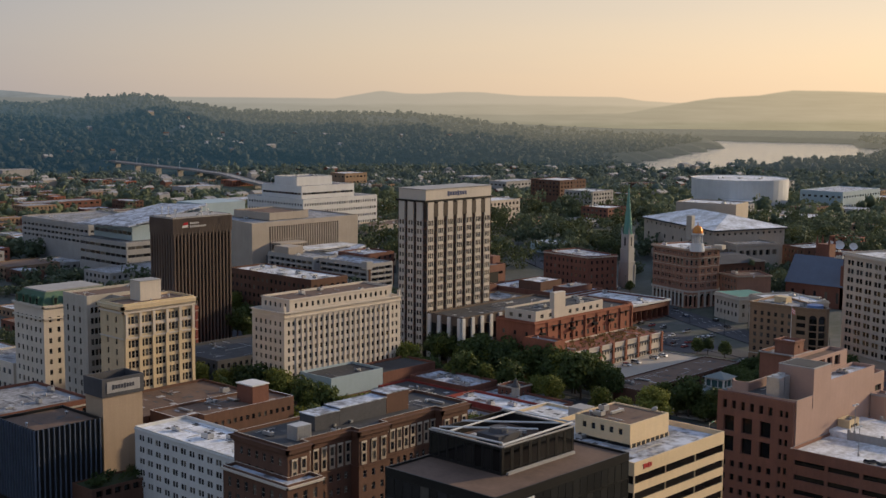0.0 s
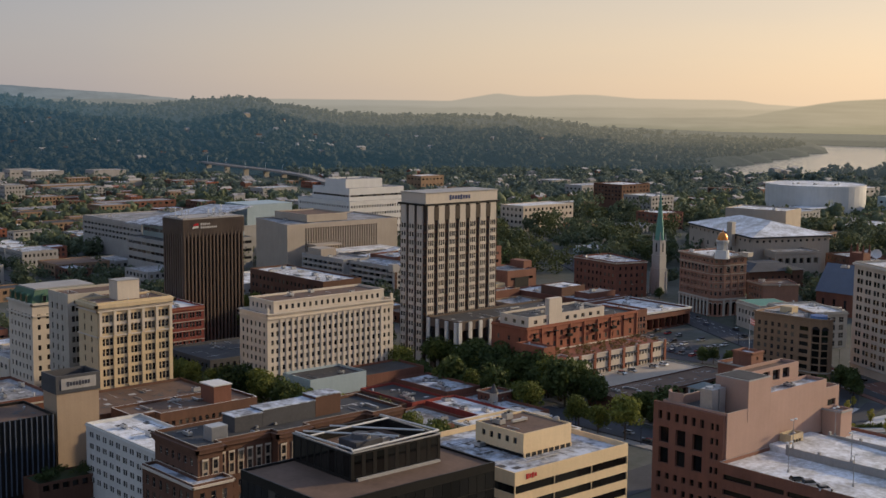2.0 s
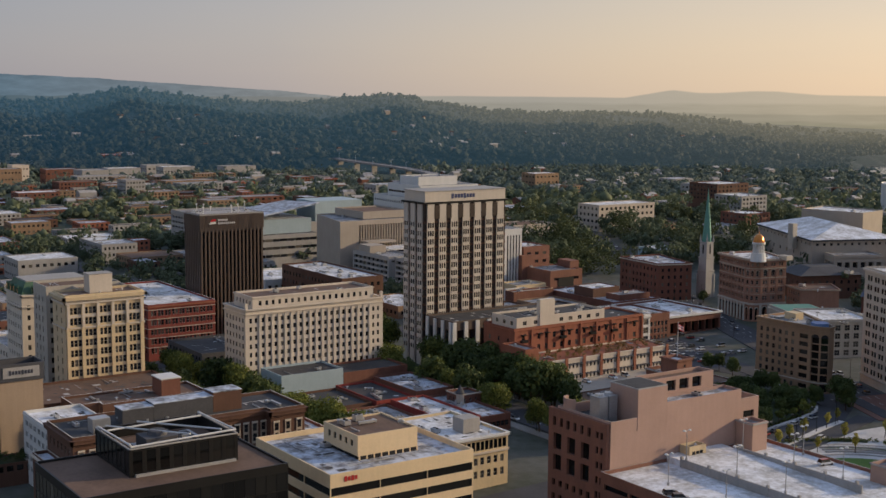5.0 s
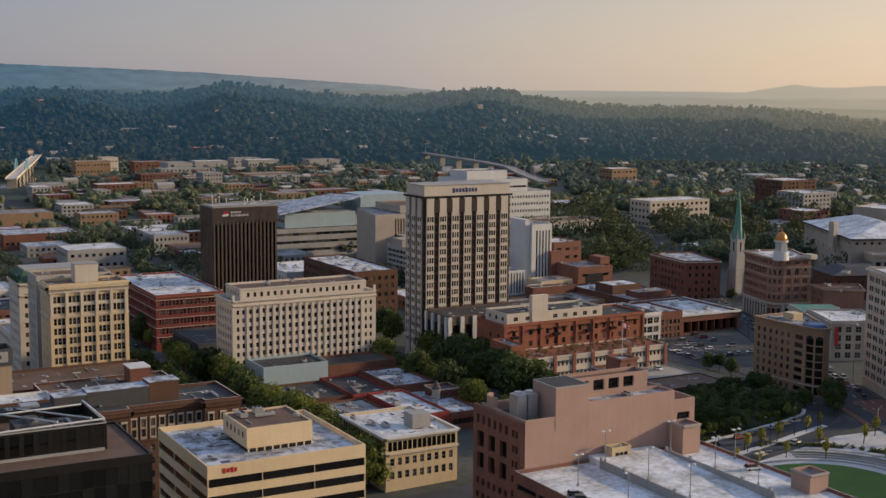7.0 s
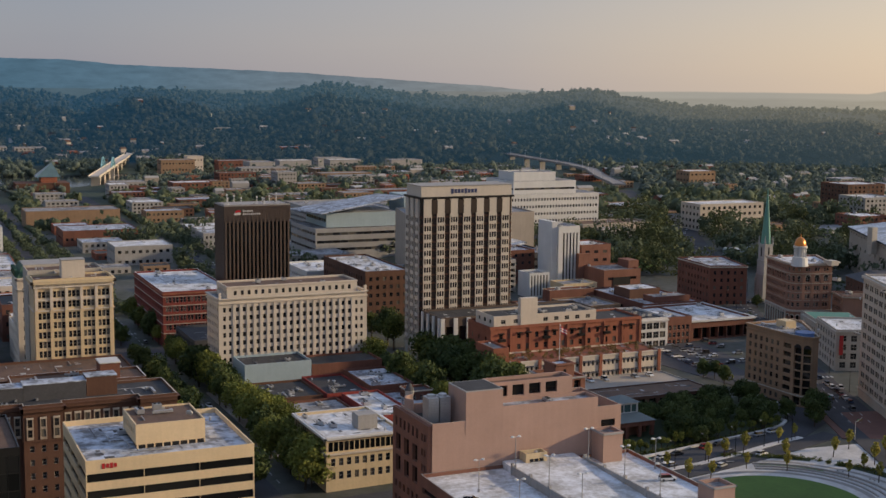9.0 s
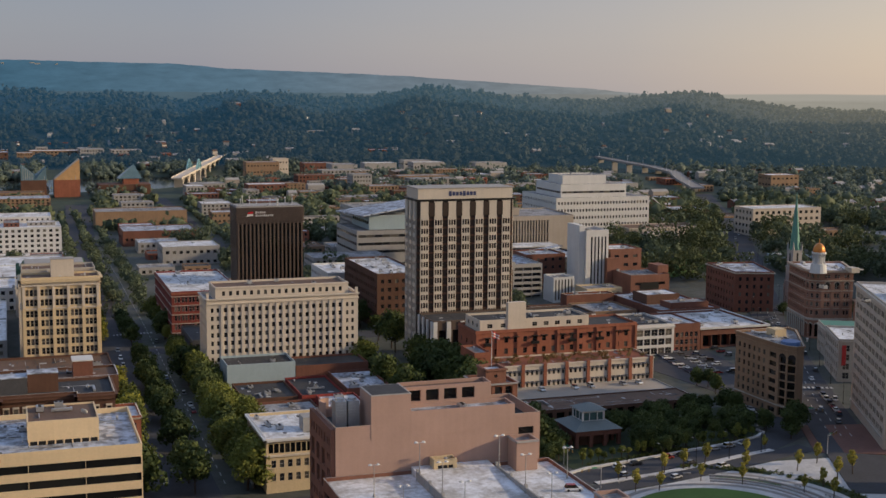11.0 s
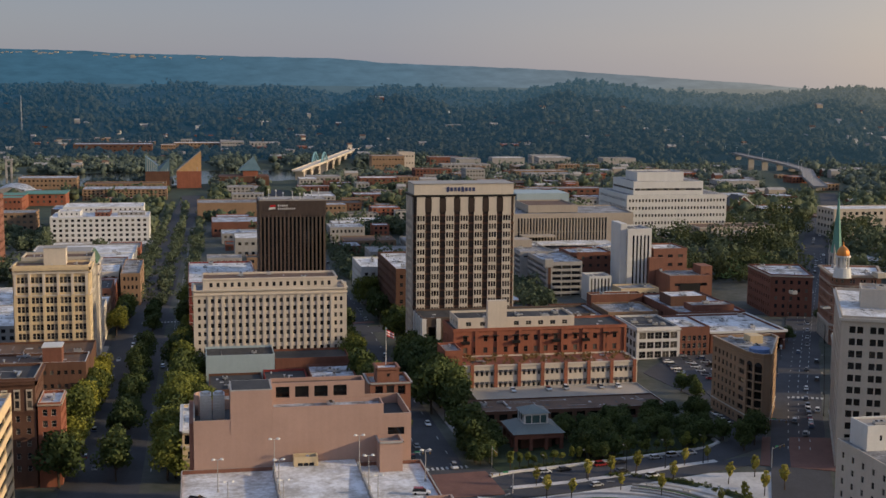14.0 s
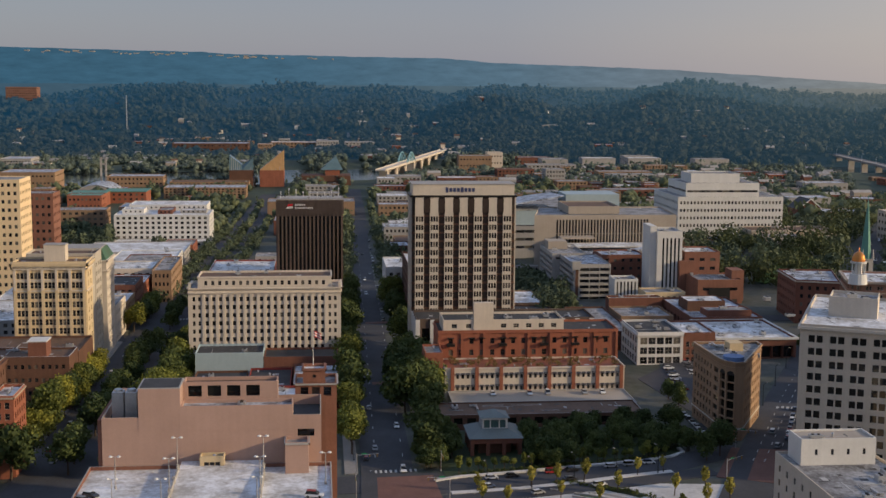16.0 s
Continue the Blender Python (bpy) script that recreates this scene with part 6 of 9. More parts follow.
    c.windows(1, 30, 1, 1.2, 18.5, 19, 39.5, 14, 18, "dark", 1.5)
    c.box("slit_rail", -650.9, -650.6, 532.5, 594, 29.0, 29.6, M_COURT)
    c.done(3)
    c2 = Building("", "", (-700, -662, 543, 577), 46, M_COURT, M_RF_BROWN, z0=41, parent=c.ob)
    c2.done()
    l = Building("court_annex", "low dark annex with a flat canopy roof", (-649.8, -600, 530, 600), 20, M_SLATE, M_RF_BLUE)
    l.band(1, 3, 1.6, 4, 18, 1, 1, 10)
    l.done(4)
    l.box("canopy", -645, -628, 537, 592, 23.2, 24.2, M_RF_WHITE, "broad white canopy roof")
    for z, x0, x1 in ((20.4, -627, -619), (17.2, -616, -607)):
        b = Mesh()
        for k in range(24):
            q = [(535 + 2.3 * k, z + 3.2 * (k / 24) ** 2 if z > 18 else z + 1.2 * (k / 24)), (535 + 2.3 * (k + 1), z + 3.2 * ((k + 1) / 24) ** 2 if z > 18 else z + 1.2 * (k + 1) / 24)]
            sag = [6 * math.sin(math.pi * (y - 535) / 56) for y, _ in q]
            p = [(x - l.cx + sg, y - l.cy, h - l.z0 + dz) for (y, h), sg in zip(q, sag) for x in (x0, x1) for dz in (0, 1.1)]
            b.quad(p[1], p[3], p[7], p[5])
            b.quad(p[2], p[6], p[7], p[3])
            b.quad(p[0], p[1], p[5], p[4])
            b.quad(p[0], p[4], p[6], p[2])
        part("ramp", b, M_RF_BLUE, l.ob, "pale curving concrete ramp")
    for k in range(5):
        l.box("canopy_post", -610, -609, 540 + 13 * k, 541 + 13 * k, 19.8, 23.2, M_CONC)
    l.box("stair_block", -632, -618, 522, 534, l.z0, 28.5, M_COURT)
    l.box("porch_roof", -649.8, -640, 534, 556, 27.0, 28.2, M_COURT)
    hp = Building("hospital", "white stepped hospital building with rows of windows", (-805, -738, 638, 716), 45, M_WHITE, M_RF_GREY)
    hp.windows(1, 30, 5, 1.35, 2.1, 16, 43.5, 1, 1, single=False).windows(0, 20, 5, 1.6, 1.9, 16, 43.5, 1, 1, single=False)
    hp.done(4)
    u = Building("", "", (-798, -750, 647, 702), 54, M_WHITE, M_RF_GREY, z0=44, parent=hp.ob)
    u.band(1, 1, 1.6, 46, 50, 1, 1, 12).band(0, 1, 1.6, 46, 50, 1, 1, 12)
    u.done(6, 3)
    u = Building("", "", (-792, -765, 655, 692), 60, M_WHITE, M_RF_GREY, z0=53, parent=hp.ob)
    u.done(5, 4)
    b = Building("brick_garage", "long dark brick building behind the tower", (-555, -488, 427, 452), 31, M_BROWN, M_RF_WHITE)
    b.windows(1, 6, 6, 1.8, 2.0, 3, 29).windows(0, 18, 6, 1.8, 2.0, 3, 29, single=False)
    b.done(14, 111)
    w = Building("white_office", "white low office building with a cluttered roof", (-600, -558, 418, 460), 22, M_WHITE, M_RF_WHITE)
    w.windows(1, 10, 4, 2.0, 1.7, 3, 20, single=False).windows(0, 10, 4, 2.0, 1.7, 3, 20, single=False)
    w.done(8, 112)
    r = Building("brick_building", "red brick building with a white roof and arched windows", (-560, -487, 322, 356), 26.5, M_DEEPRED, M_RF_WHITE, cap=M_WHITE)
    r.windows(1, 9, 5, 1.25, 2.6, 2, 24.5, style="pale", per=2, gap=0.3).windows(0, 18, 5, 1.7, 2.6, 2, 24.5, style="pale", single=False)
    for k in range(5):
        r.ledge(2 + 4.5 * k + 3.75, 0.3, 0.18, M_STONE, "string_course", (0, 1))
    r.ledge(25.0, 0.7, 0.5, M_ORANGE)
    r.done(6, 113)
    k = Building("dark_building", "low dark building with an open ground floor", (-468, -430, 324, 384), 13, M_SLATE, M_RF_DARK)
    k.windows(1, 18, 1, 1.6, 1.8, 8, 12.5, style="dark").windows(0, 10, 1, 1.6, 1.8, 8, 12.5, style="dark").windows(1, 6, 1, 7, 3.5, 1, 6, style="dark", deep=2.5)
    k.done(4, 114)
    plan = [(-437, 729.6), (-416, 785), (-502, 826), (-523, 777)]
    h = Building("hall", "buff hall with a broad white hipped roof", plan, 38.3, M_COURT, M_RF_WHITE, parapet=0.1)
    h.windows(0, 12, 1, 1.8, 1.5, 33.5, 37, style="dark").windows(3, 14, 1, 1.8, 1.5, 33.5, 37, style="dark").windows(3, 8, 2, 2.0, 2.4, 17, 31, style="dark", single=False)
    h.ledge(37.3, 0.9, 1.3, M_SLATE)
    h.done(0)
    q = [(x - h.cx, y - h.cy, 38.3 - h.z0) for x, y in ((-436.2, 727.6), (-413.8, 785.6), (-502.6, 828), (-525.2, 777))]
    lift = 45.6 - h.z0
    r0, r1 = [tuple(sum(w * p[c] for w, p in zip(ws, q)) for c in (0, 1)) + (lift,) for ws in ((0.36, 0.36, 0.14, 0.14), (0.14, 0.14, 0.36, 0.36))]
    b = Mesh()
    b.poly([q[0], q[1], r0])
    b.poly([q[1], q[2], r1, r0])
    b.poly([q[2], q[3], r1])
    b.poly([q[3], q[0], r0, r1])
    part("hipped_roof", b, M_RF_WHITE, h.ob, "broad white hipped roof")
    a = Building("hall_annex", "buff annex with an open loggia under the hall", [(-432, 735), (-418, 727), (-404, 756), (-424, 765)], 31.0, M_COURT, M_RF_GREY)
    a.windows(1, 6, 1, 3.2, 3.4, 22, 28, 1, 1, "dark", 1.5).windows(0, 3, 1, 2.6, 3.4, 22, 28, 1, 1, "dark", 1.5).ledge(29.4, 0.6, 0.4)
    a.done(1, 161)
    for plan, z, wl, rf in (([(-408, 768), (-388, 760), (-376, 786), (-398, 795)], 28.5, M_BROWN, M_RF_BLUE), ([(-372, 770), (-345, 758), (-336, 780), (-362, 792)], 26.0, M_BRICK, M_RF_GREY)):
        a = Building("brick_building", "low brick building with a flat roof beside the hall", plan, z, wl, rf)
        a.windows(0, 5, 3, 1.5, 1.9, z - 13, z - 1, single=False).windows(1, 5, 3, 1.5, 1.9, z - 13, z - 1, single=False)
        a.done(2, int(z))
    a = Building("brick_building", "brick studio building carrying white dish aerials", (-356, -322, 712, 730), 34.0, M_BRICK, M_RF_GREY)
    a.windows(0, 7, 4, 1.5, 1.9, 12, 32, single=False)
    a.done(1, 163)
    for x, y, r in ((-350, 718, 2.6), (-343.5, 716, 3.0), (-337, 721, 2.4)):
        z = 33.2 - a.z0
        d = Mesh()
        n = Vector((0.45, -0.7, 0.55)).normalized()
        u = n.cross(Vector((0, 0, 1))).normalized()
        w = n.cross(u)
        c = Vector((x - a.cx, y - a.cy, z + r + 1.2))
        rings = [[tuple(c + n * (0.35 * q * q * r) + (u * math.cos(math.tau * i / 16) + w * math.sin(math.tau * i / 16)) * (q * r)) for i in range(16)] for q in (0.15, 0.45, 0.75, 1.0)]
        for g0, g1 in zip(rings, rings[1:]):
            for i in range(16):
                d.quad(g0[i], g0[(i + 1) % 16], g1[(i + 1) % 16], g1[i])
        d.poly(rings[0])
        dish = part("dish_aerial", d, M_WHITE, a.ob, "white dish aerial")
        d = Mesh()
        d.tube(c.x, c.y, z, c.z, 0.3, 0.2, 8)
        part("mast", d, M_METAL, dish)
    h.box("chimney", -462, -458, 736, 740, 30, 46, M_STONE)
    k = Building("hall", "buff flat roofed hall behind the hipped roof", [(-530, 829), (-484, 838), (-492, 870), (-538, 862)], 46.0, M_COURT, M_RF_WHITE)
    k.done(2, 141)
    k = Building("town_building", "low dark brick building with a hipped slate roof", [(-412, 690), (-398, 727), (-425, 738), (-438, 700)], 22.0, M_BROWN, M_SLATE, parapet=0.1)
    k.windows(0, 8, 2, 1.5, 2.0, 11, 20, single=False).windows(3, 5, 2, 1.5, 2.0, 11, 20, single=False)
    k.done()
    b = Mesh()
    q = [(x - k.cx, y - k.cy, 22.0 - k.z0) for x, y in ((-411, 688.6), (-396.6, 727.6), (-425.4, 739.4), (-439.6, 699.6))]
    top = [(0.45 * p[0], 0.45 * p[1], 26.0 - k.z0) for p in q]
    for i in range(4):
        j = (i + 1) % 4
        b.quad(q[i], q[j], top[j], top[i])
    b.poly(top)
    part("hipped_roof", b, M_SLATE, k.ob, "low dark slate roof")
    a = Building("arena", "pale round arena with a flat white roof", [(-738.5 + 53.5 * math.cos(math.tau * i / 40), 1285 + 53.5 * math.sin(math.tau * i / 40)) for i in range(40)], 34.5, M_WHITE, M_RF_WHITE, parapet=0.8, cap=M_WHITE)
    a.done(8, 143, 30)
    for x0, x1, y0, y1, z, wl, rf, n in ((-722, -690, 941, 973, 38.8, M_CONC, M_RF_WHITE, 7), (-800, -764, 988, 1030, 43.0, M_BROWN, M_RF_WHITE, 8), (-660, -632, 884, 912, 31.0, M_BRICK, M_RF_WHITE, 6), (-618, -596, 1030, 1065, 27.0, M_CONC, M_RF_BLUE, 6)):
        k = Building("college_building", "flat roofed college block among trees", (x0, x1, y0, y1), z, wl, rf)
        k.windows(1, n, 4, 2.2, 1.8, z - 16, z - 1.2, single=False).windows(0, n, 4, 2.2, 1.8, z - 16, z - 1.2, single=False)
        k.done(3, int(-x0))


def slate_church():
    t = Building("church", "red brick church with a steep slate blue roof", (-352, -316, 668, 690), 20, M_BRICK, M_SLATE, parapet=0.1)
    t.windows(0, 5, 1, 1.8, 6, 9, 18).windows(1, 3, 1, 1.8, 6, 9, 18)
    t.done()
    b = Mesh()
    x0, x1, y0, y1, z0, z1 = -18.6, 18.6, -11.6, 11.6, 20 - t.z0, 35 - t.z0
    b.v = [(x0, y0, z0), (x1, y0, z0), (x1, y1, z0), (x0, y1, z0), (x0, 0, z1), (x1, 0, z1)]
    b.f = [(0, 1, 5, 4), (2, 3, 4, 5), (1, 2, 5), (3, 0, 4), (3, 2, 1, 0)]
    b.m = [0] * 5
    part("gable_roof", b, M_SLATEBLUE, t.ob, "steep slate blue roof")
    t.box("tower", -345.5, -337, 690.3, 698, t.z0, 40.5, M_BRICK, "square brick tower")
    for x, y in ((-345, 690.8), (-337.5, 690.8), (-345, 697.5), (-337.5, 697.5)):
        b = Mesh()
        b.tube(x - t.cx, y - t.cy, 40.4 - t.z0, 45.5 - t.z0, 0.9, 0.1, 8)
        part("pinnacle", b, M_BRICK, t.ob)
    for y in (-9, 9):
        t.box("turret", -319, -315, 679 + y - 2, 679 + y + 2, t.z0, 32, M_BRICK)
        t.box("finial", -318, -316, 679 + y - 1, 679 + y + 1, 32, 37, M_BRICK)


panel_tower()
brown_tower()
cream_hotel()
tan_block()
striped_office()
peach_block()
glass_office()
ornate_brick()
end_wing()
white_block()
sign_tower()
low_roofs()
orange_loft()
flatiron()
grid_office()
domed_building()
church()
slate_church()
mid_blocks()


# ---- lesser buildings of the town ----
TOWN = []


def town_block(x0, x1, y0, y1, z, wall, roof, cols, rows, z0=None):
    """A plain flat-roofed building of the town, windows on the sides that face the walk."""
    if wall is M_WHITE and math.hypot(x1, y0) > 800 and y0 != 209:
        wall = M_CONC
    if math.hypot(x1, y0) > 800:
        wall = M_TANBRICK if wall is M_CREAM and int(x0) % 2 else wall
        wall = (M_CONC, M_TANBRICK, wall, wall)[int(abs(5 * x0 + y0)) % 4] if wall in (M_BRICK, M_ORANGE, M_BROWN) else wall
        roof = (M_RF_WHITE, roof)[int(abs(x0 + y0)) % 2] if roof in (M_RF_GREY, M_RF_BROWN) else roof
        roof = (M_RF_GREY, M_RF_WHITE, M_RF_BLUE)[int(abs(x0 + 3 * y0)) % 3] if roof is M_RF_WHITE else roof
    label = {M_GOLD: "buff precast", M_REDSTONE: "red-brown stone", M_BRICK: "red brick", M_ORANGE: "orange brick", M_WHITE: "white painted", M_TANBRICK: "tan brick", M_CONC: "grey concrete", M_BROWN: "brown brick", M_COURTCREAM: "weathered cream stone", M_RUSSET: "russet brick", M_CREAM: "cream stone", M_BLUEW: "pale blue metal"}[wall]
    top = {M_RF_WHITE: "a white flat roof", M_RF_GREY: "a grey gravel roof", M_RF_BLUE: "a weathered grey roof", M_RF_DARK: "a dark tar roof", M_RF_BROWN: "a brown gravel roof", M_GREEN: "a green roof"}[roof]
    g = min(land(x0, y0), land(x1, y1), land(x1, y0)) - 0.3
    z = max(z, g + 4.5)
    t = Building("town_building", f"{label} town building with {top}", (x0, x1, y0, y1), z, wall, roof, z0=g, parapet=0.6, group="buildings of the town")
    far = math.hypot(x1, y0) > 800
    if cols:
        rise = (z - g - 1.2) / rows
        w, h = (y1 - y0 - 2) / cols * 0.5, min(2.2, rise * 0.55)
        t.windows(1, cols, rows, w, h, g + 0.4, z - 0.8, single=False)
        n = max(2, int((x1 - x0) / (y1 - y0) * cols))
        t.windows(0, n, rows, (x1 - x0 - 2) / n * 0.5, h, g + 0.4, z - 0.8, single=False)
        if y1 < 400:
            t.windows(2, n, rows, (x1 - x0 - 2) / n * 0.5, h, g + 0.4, z - 0.8, single=False)
    k = int((x1 - x0) * (y1 - y0) / 300)
    t.done(min(k, 1 if far else 5), int(x0 * 7 + y0))
    TOWN.append((x0, x1, y0, y1))


town_block(-655, -625, 160, 201.5, 66.7, M_GOLD, M_RF_GREY, 11, 14)
town_block(-795, -770, 169, 191.5, 45.5, M_RUSSET, M_RF_GREY, 5, 9)
town_block(-1055, -1025, 140, 186, 7.7, M_TANBRICK, M_RF_GREY, 8, 4)
town_block(-970, -926, 209, 288, 13.5, M_WHITE, M_RF_WHITE, 16, 6)
for x0, x1, y0, y1, z, wall, roof in ((-962, -940, 214, 232, 17.0, M_WHITE, M_RF_WHITE), (-966, -938, 244, 256, 16.2, M_BRICK, M_RF_GREY), (-960, -944, 262, 284, 15.6, M_CONC, M_RF_WHITE), (-1010, -972, 215, 282, 17.5, M_WHITE, M_RF_WHITE)):
    roof_top = Building("apartment_wing", "pale upper wing of a stepped apartment block", (x0, x1, y0, y1), z, wall, roof, z0=12.6 if x0 > -1000 else None, parapet=0.5)
    roof_top.windows(1, int((y1 - y0) / 4), 1, 1.4, 1.5, 13.4, z - 0.6, single=False)
    roof_top.done(1, int(y0))
town_block(-925, -905, 211, 291, -10.3, M_CONC, M_RF_GREY, 12, 1)
town_block(-1025, -985, 204, 241, 14.6, M_TANBRICK, M_RF_WHITE, 6, 2)
town_block(-1403, -1358, 199, 294, 0.1, M_TANBRICK, M_RF_BROWN, 20, 4)
town_block(-1511, -1481, 192, 291, -3.0, M_TANBRICK, M_RF_BROWN, 18, 2)
town_block(-1556, -1516, 109, 180, 1.5, M_TANBRICK, M_RF_WHITE, 14, 3)
town_block(-1259, -1229, 113, 149, 2.7, M_ORANGE, M_GREEN, 8, 2)
town_block(-1553, -1493, -20, 48, 8.3, M_ORANGE, M_RF_WHITE, 14, 3)
town_block(-1907, -1847, -104, -58, 3.4, M_CONC, M_RF_WHITE, 10, 2)
town_block(-2472, -2432, 29, 134, 6.6, M_WHITE, M_RF_WHITE, 16, 2)
town_block(-2246, -2196, 116, 252, 9.7, M_BROWN, M_RF_BROWN, 20, 3)
town_block(-2537, -2507, 165, 213, 8.0, M_ORANGE, M_RF_BROWN, 8, 2)
town_block(-2343, -2303, -27, 99, -4.5, M_CONC, M_RF_WHITE, 16, 1)
town_block(-2338, -2298, 289, 375, 7.0, M_ORANGE, M_RF_WHITE, 12, 3)
town_block(-2295, -2255, 375, 417, 11.4, M_CONC, M_RF_WHITE, 8, 3)
town_block(-2280, -2240, 428, 482, 10.2, M_BROWN, M_RF_GREY, 8, 3)
town_block(-2235, -2205, 557, 583, 7.9, M_ORANGE, M_RF_BROWN, 5, 3)
town_block(-1836, -1806, 595, 646, 11.0, M_TANBRICK, M_RF_GREY, 10, 3)
town_block(-1872, -1847, 644, 669, 13.9, M_CREAM, M_RF_GREY, 5, 3)
town_block(-1466, -1436, 665, 690, 16.0, M_CONC, M_RF_GREY, 6, 4)
town_block(-1782, -1742, 714, 753, 9.8, M_CONC, M_RF_WHITE, 6, 2)
town_block(-1583, -1553, 620, 670, 7.7, M_BRICK, M_RF_BROWN, 10, 3)
town_block(-1530, -1500, 575, 612, 1.1, M_BRICK, M_RF_WHITE, 8, 2)
town_block(-1435, -1405, 451, 473, 7.1, M_BRICK, M_RF_GREY, 5, 3)
town_block(-1156, -1131, 440, 477, 1.8, M_TANBRICK, M_RF_WHITE, 8, 2)
town_block(-892, -862, 432, 460, 9.8, M_CONC, M_RF_BLUE, 8, 3)
town_block(-935, -910, 439, 461, 7.6, M_WHITE, M_RF_WHITE, 6, 2)
town_block(-2167, -2137, 918, 971, 14.2, M_ORANGE, M_RF_WHITE, 8, 3)
town_block(-1823, -1793, 858, 910, 8.5, M_WHITE, M_RF_WHITE, 10, 2)
town_block(-1848, -1818, 972, 1027, 5.3, M_CONC, M_RF_WHITE, 8, 1)
town_block(-1378, -1348, 970, 1024, 5.6, M_BROWN, M_RF_WHITE, 8, 1)
town_block(-1146, -1116, 863, 908, 9.2, M_CONC, M_RF_BLUE, 6, 1)
town_block(-951, -921, 826, 862, 13.3, M_ORANGE, M_RF_WHITE, 6, 2)
town_block(-914, -884, 774, 808, 10.6, M_CREAM, M_RF_GREY, 5, 1)
town_block(-2535, -2505, 1101, 1156, 36.7, M_CONC, M_RF_GREY, 6, 3)
town_block(-2595, -2565, 1011, 1111, 27.1, M_CONC, M_RF_GREY, 6, 2)
town_block(-2502, -2472, 841, 912, 23.0, M_CONC, M_RF_GREY, 8, 2)
town_block(-2619, -2589, 543, 610, 29.4, M_CONC, M_RF_GREY, 8, 2)
town_block(-1177, -1137, 328, 416, 4.3, M_CREAM, M_RF_GREY, 0, 0)
town_block(-1018, -973, 340, 402, 3.0, M_BRICK, M_RF_BROWN, 14, 1)
town_block(-848, -813, 355, 397, 8.3, M_WHITE, M_RF_WHITE, 8, 2)
town_block(-904, -864, 220, 245, -7.3, M_WHITE, M_RF_WHITE, 0, 0)
town_block(-678, -638, 231, 260, 9.0, M_WHITE, M_RF_WHITE, 6, 3)
town_block(-849, -814, 262, 285, 2.2, M_ORANGE, M_RF_WHITE, 6, 2)
town_block(-650, -590, 283, 294, 16.3, M_TANBRICK, M_RF_GREY, 4, 4)
town_block(-1003, -973, 478, 524, -1.0, M_WHITE, M_RF_GREY, 8, 2)
town_block(-726, -696, 442, 494, 11.9, M_WHITE, M_RF_WHITE, 12, 3)
town_block(-1524, -1494, 468, 512, 3.2, M_BRICK, M_RF_BROWN, 8, 2)
town_block(-1291, -1261, 501, 548, 0.3, M_BRICK, M_RF_GREY, 8, 2)
town_block(-1436, -1406, 526, 574, 7.7, M_BRICK, M_RF_BROWN, 9, 3)
town_block(-2137, -2107, 874, 932, 13.3, M_ORANGE, M_RF_WHITE, 8, 3)
town_block(-1553, -1523, 752, 825, 6.9, M_TANBRICK, M_RF_GREY, 10, 3)
town_block(-1034, -1004, 452, 498, -0.8, M_WHITE, M_RF_WHITE, 9, 2)
town_block(-1291, -1261, 700, 792, 5.1, M_BRICK, M_RF_GREY, 12, 2)
town_block(-1116, -1076, 617, 665, 1.9, M_CONC, M_RF_WHITE, 8, 2)
town_block(-980, -955, 949, 978, 10.1, M_BRICK, M_RF_GREY, 5, 3)
town_block(-716, -690, 778, 838, 38, M_COURTCREAM, M_RF_WHITE, 12, 4)
town_block(-1301, -1271, 1173, 1214, 18.5, M_TANBRICK, M_RF_GREY, 6, 3)
town_block(-933, -903, 876, 906, 4.3, M_CREAM, M_RF_BROWN, 5, 1)
town_block(-850, -820, 905, 931, 3.8, M_BROWN, M_RF_GREY, 6, 1)
town_block(-657, -627, 853, 891, 22.3, M_BRICK, M_RF_WHITE, 8, 3)
town_block(-585, -560, 723, 746, 19.4, M_BLUEW, M_RF_BLUE, 0, 0)
town_block(-1114, -1084, 1288, 1348, 12.2, M_CONC, M_RF_WHITE, 8, 2)
town_block(-938, -908, 1161, 1208, 14.8, M_CONC, M_RF_WHITE, 8, 3)
town_block(-1270, -1240, 1397, 1438, 6.3, M_CONC, M_RF_WHITE, 6, 2)
town_block(-672, -622, 1300, 1392, 24.0, M_BLUEW, M_RF_BLUE, 14, 2)
town_block(-851, -811, 1480, 1552, 15.8, M_CONC, M_RF_WHITE, 6, 2)
town_block(-728, -688, 1175, 1260, 13.9, M_CONC, M_RF_WHITE, 8, 2)
town_block(-648, -608, 1115, 1180, 11.0, M_CREAM, M_RF_WHITE, 6, 1)
town_block(-593, -553, 1078, 1153, 12.8, M_CREAM, M_RF_WHITE, 6, 1)
town_block(-1875, -1845, 693, 744, 6.3, M_BRICK, M_RF_GREY, 8, 2)
town_block(-1680, -1650, 676, 747, 7.6, M_BRICK, M_RF_GREY, 12, 3)
town_block(-1931, -1901, 808, 863, 1.7, M_WHITE, M_RF_WHITE, 8, 1)
town_block(-1515, -1485, 758, 821, 5.6, M_CONC, M_RF_GREY, 12, 3)
town_block(-1956, -1926, 883, 931, 3.7, M_WHITE, M_RF_WHITE, 6, 2)
town_block(-3190, -3150, -398, -322, 101, M_REDSTONE, M_RF_GREY, 14, 9)
town_block(-944, -908, 838, 862, 16.3, M_BRICK, M_RF_BROWN, 8, 2)
town_block(-548, -508, 474, 500, 9.5, M_TANBRICK, M_RF_WHITE, 6, 1)
town_block(-506, -486, 482, 502, 8.6, M_BROWN, M_RF_DARK, 5, 1)
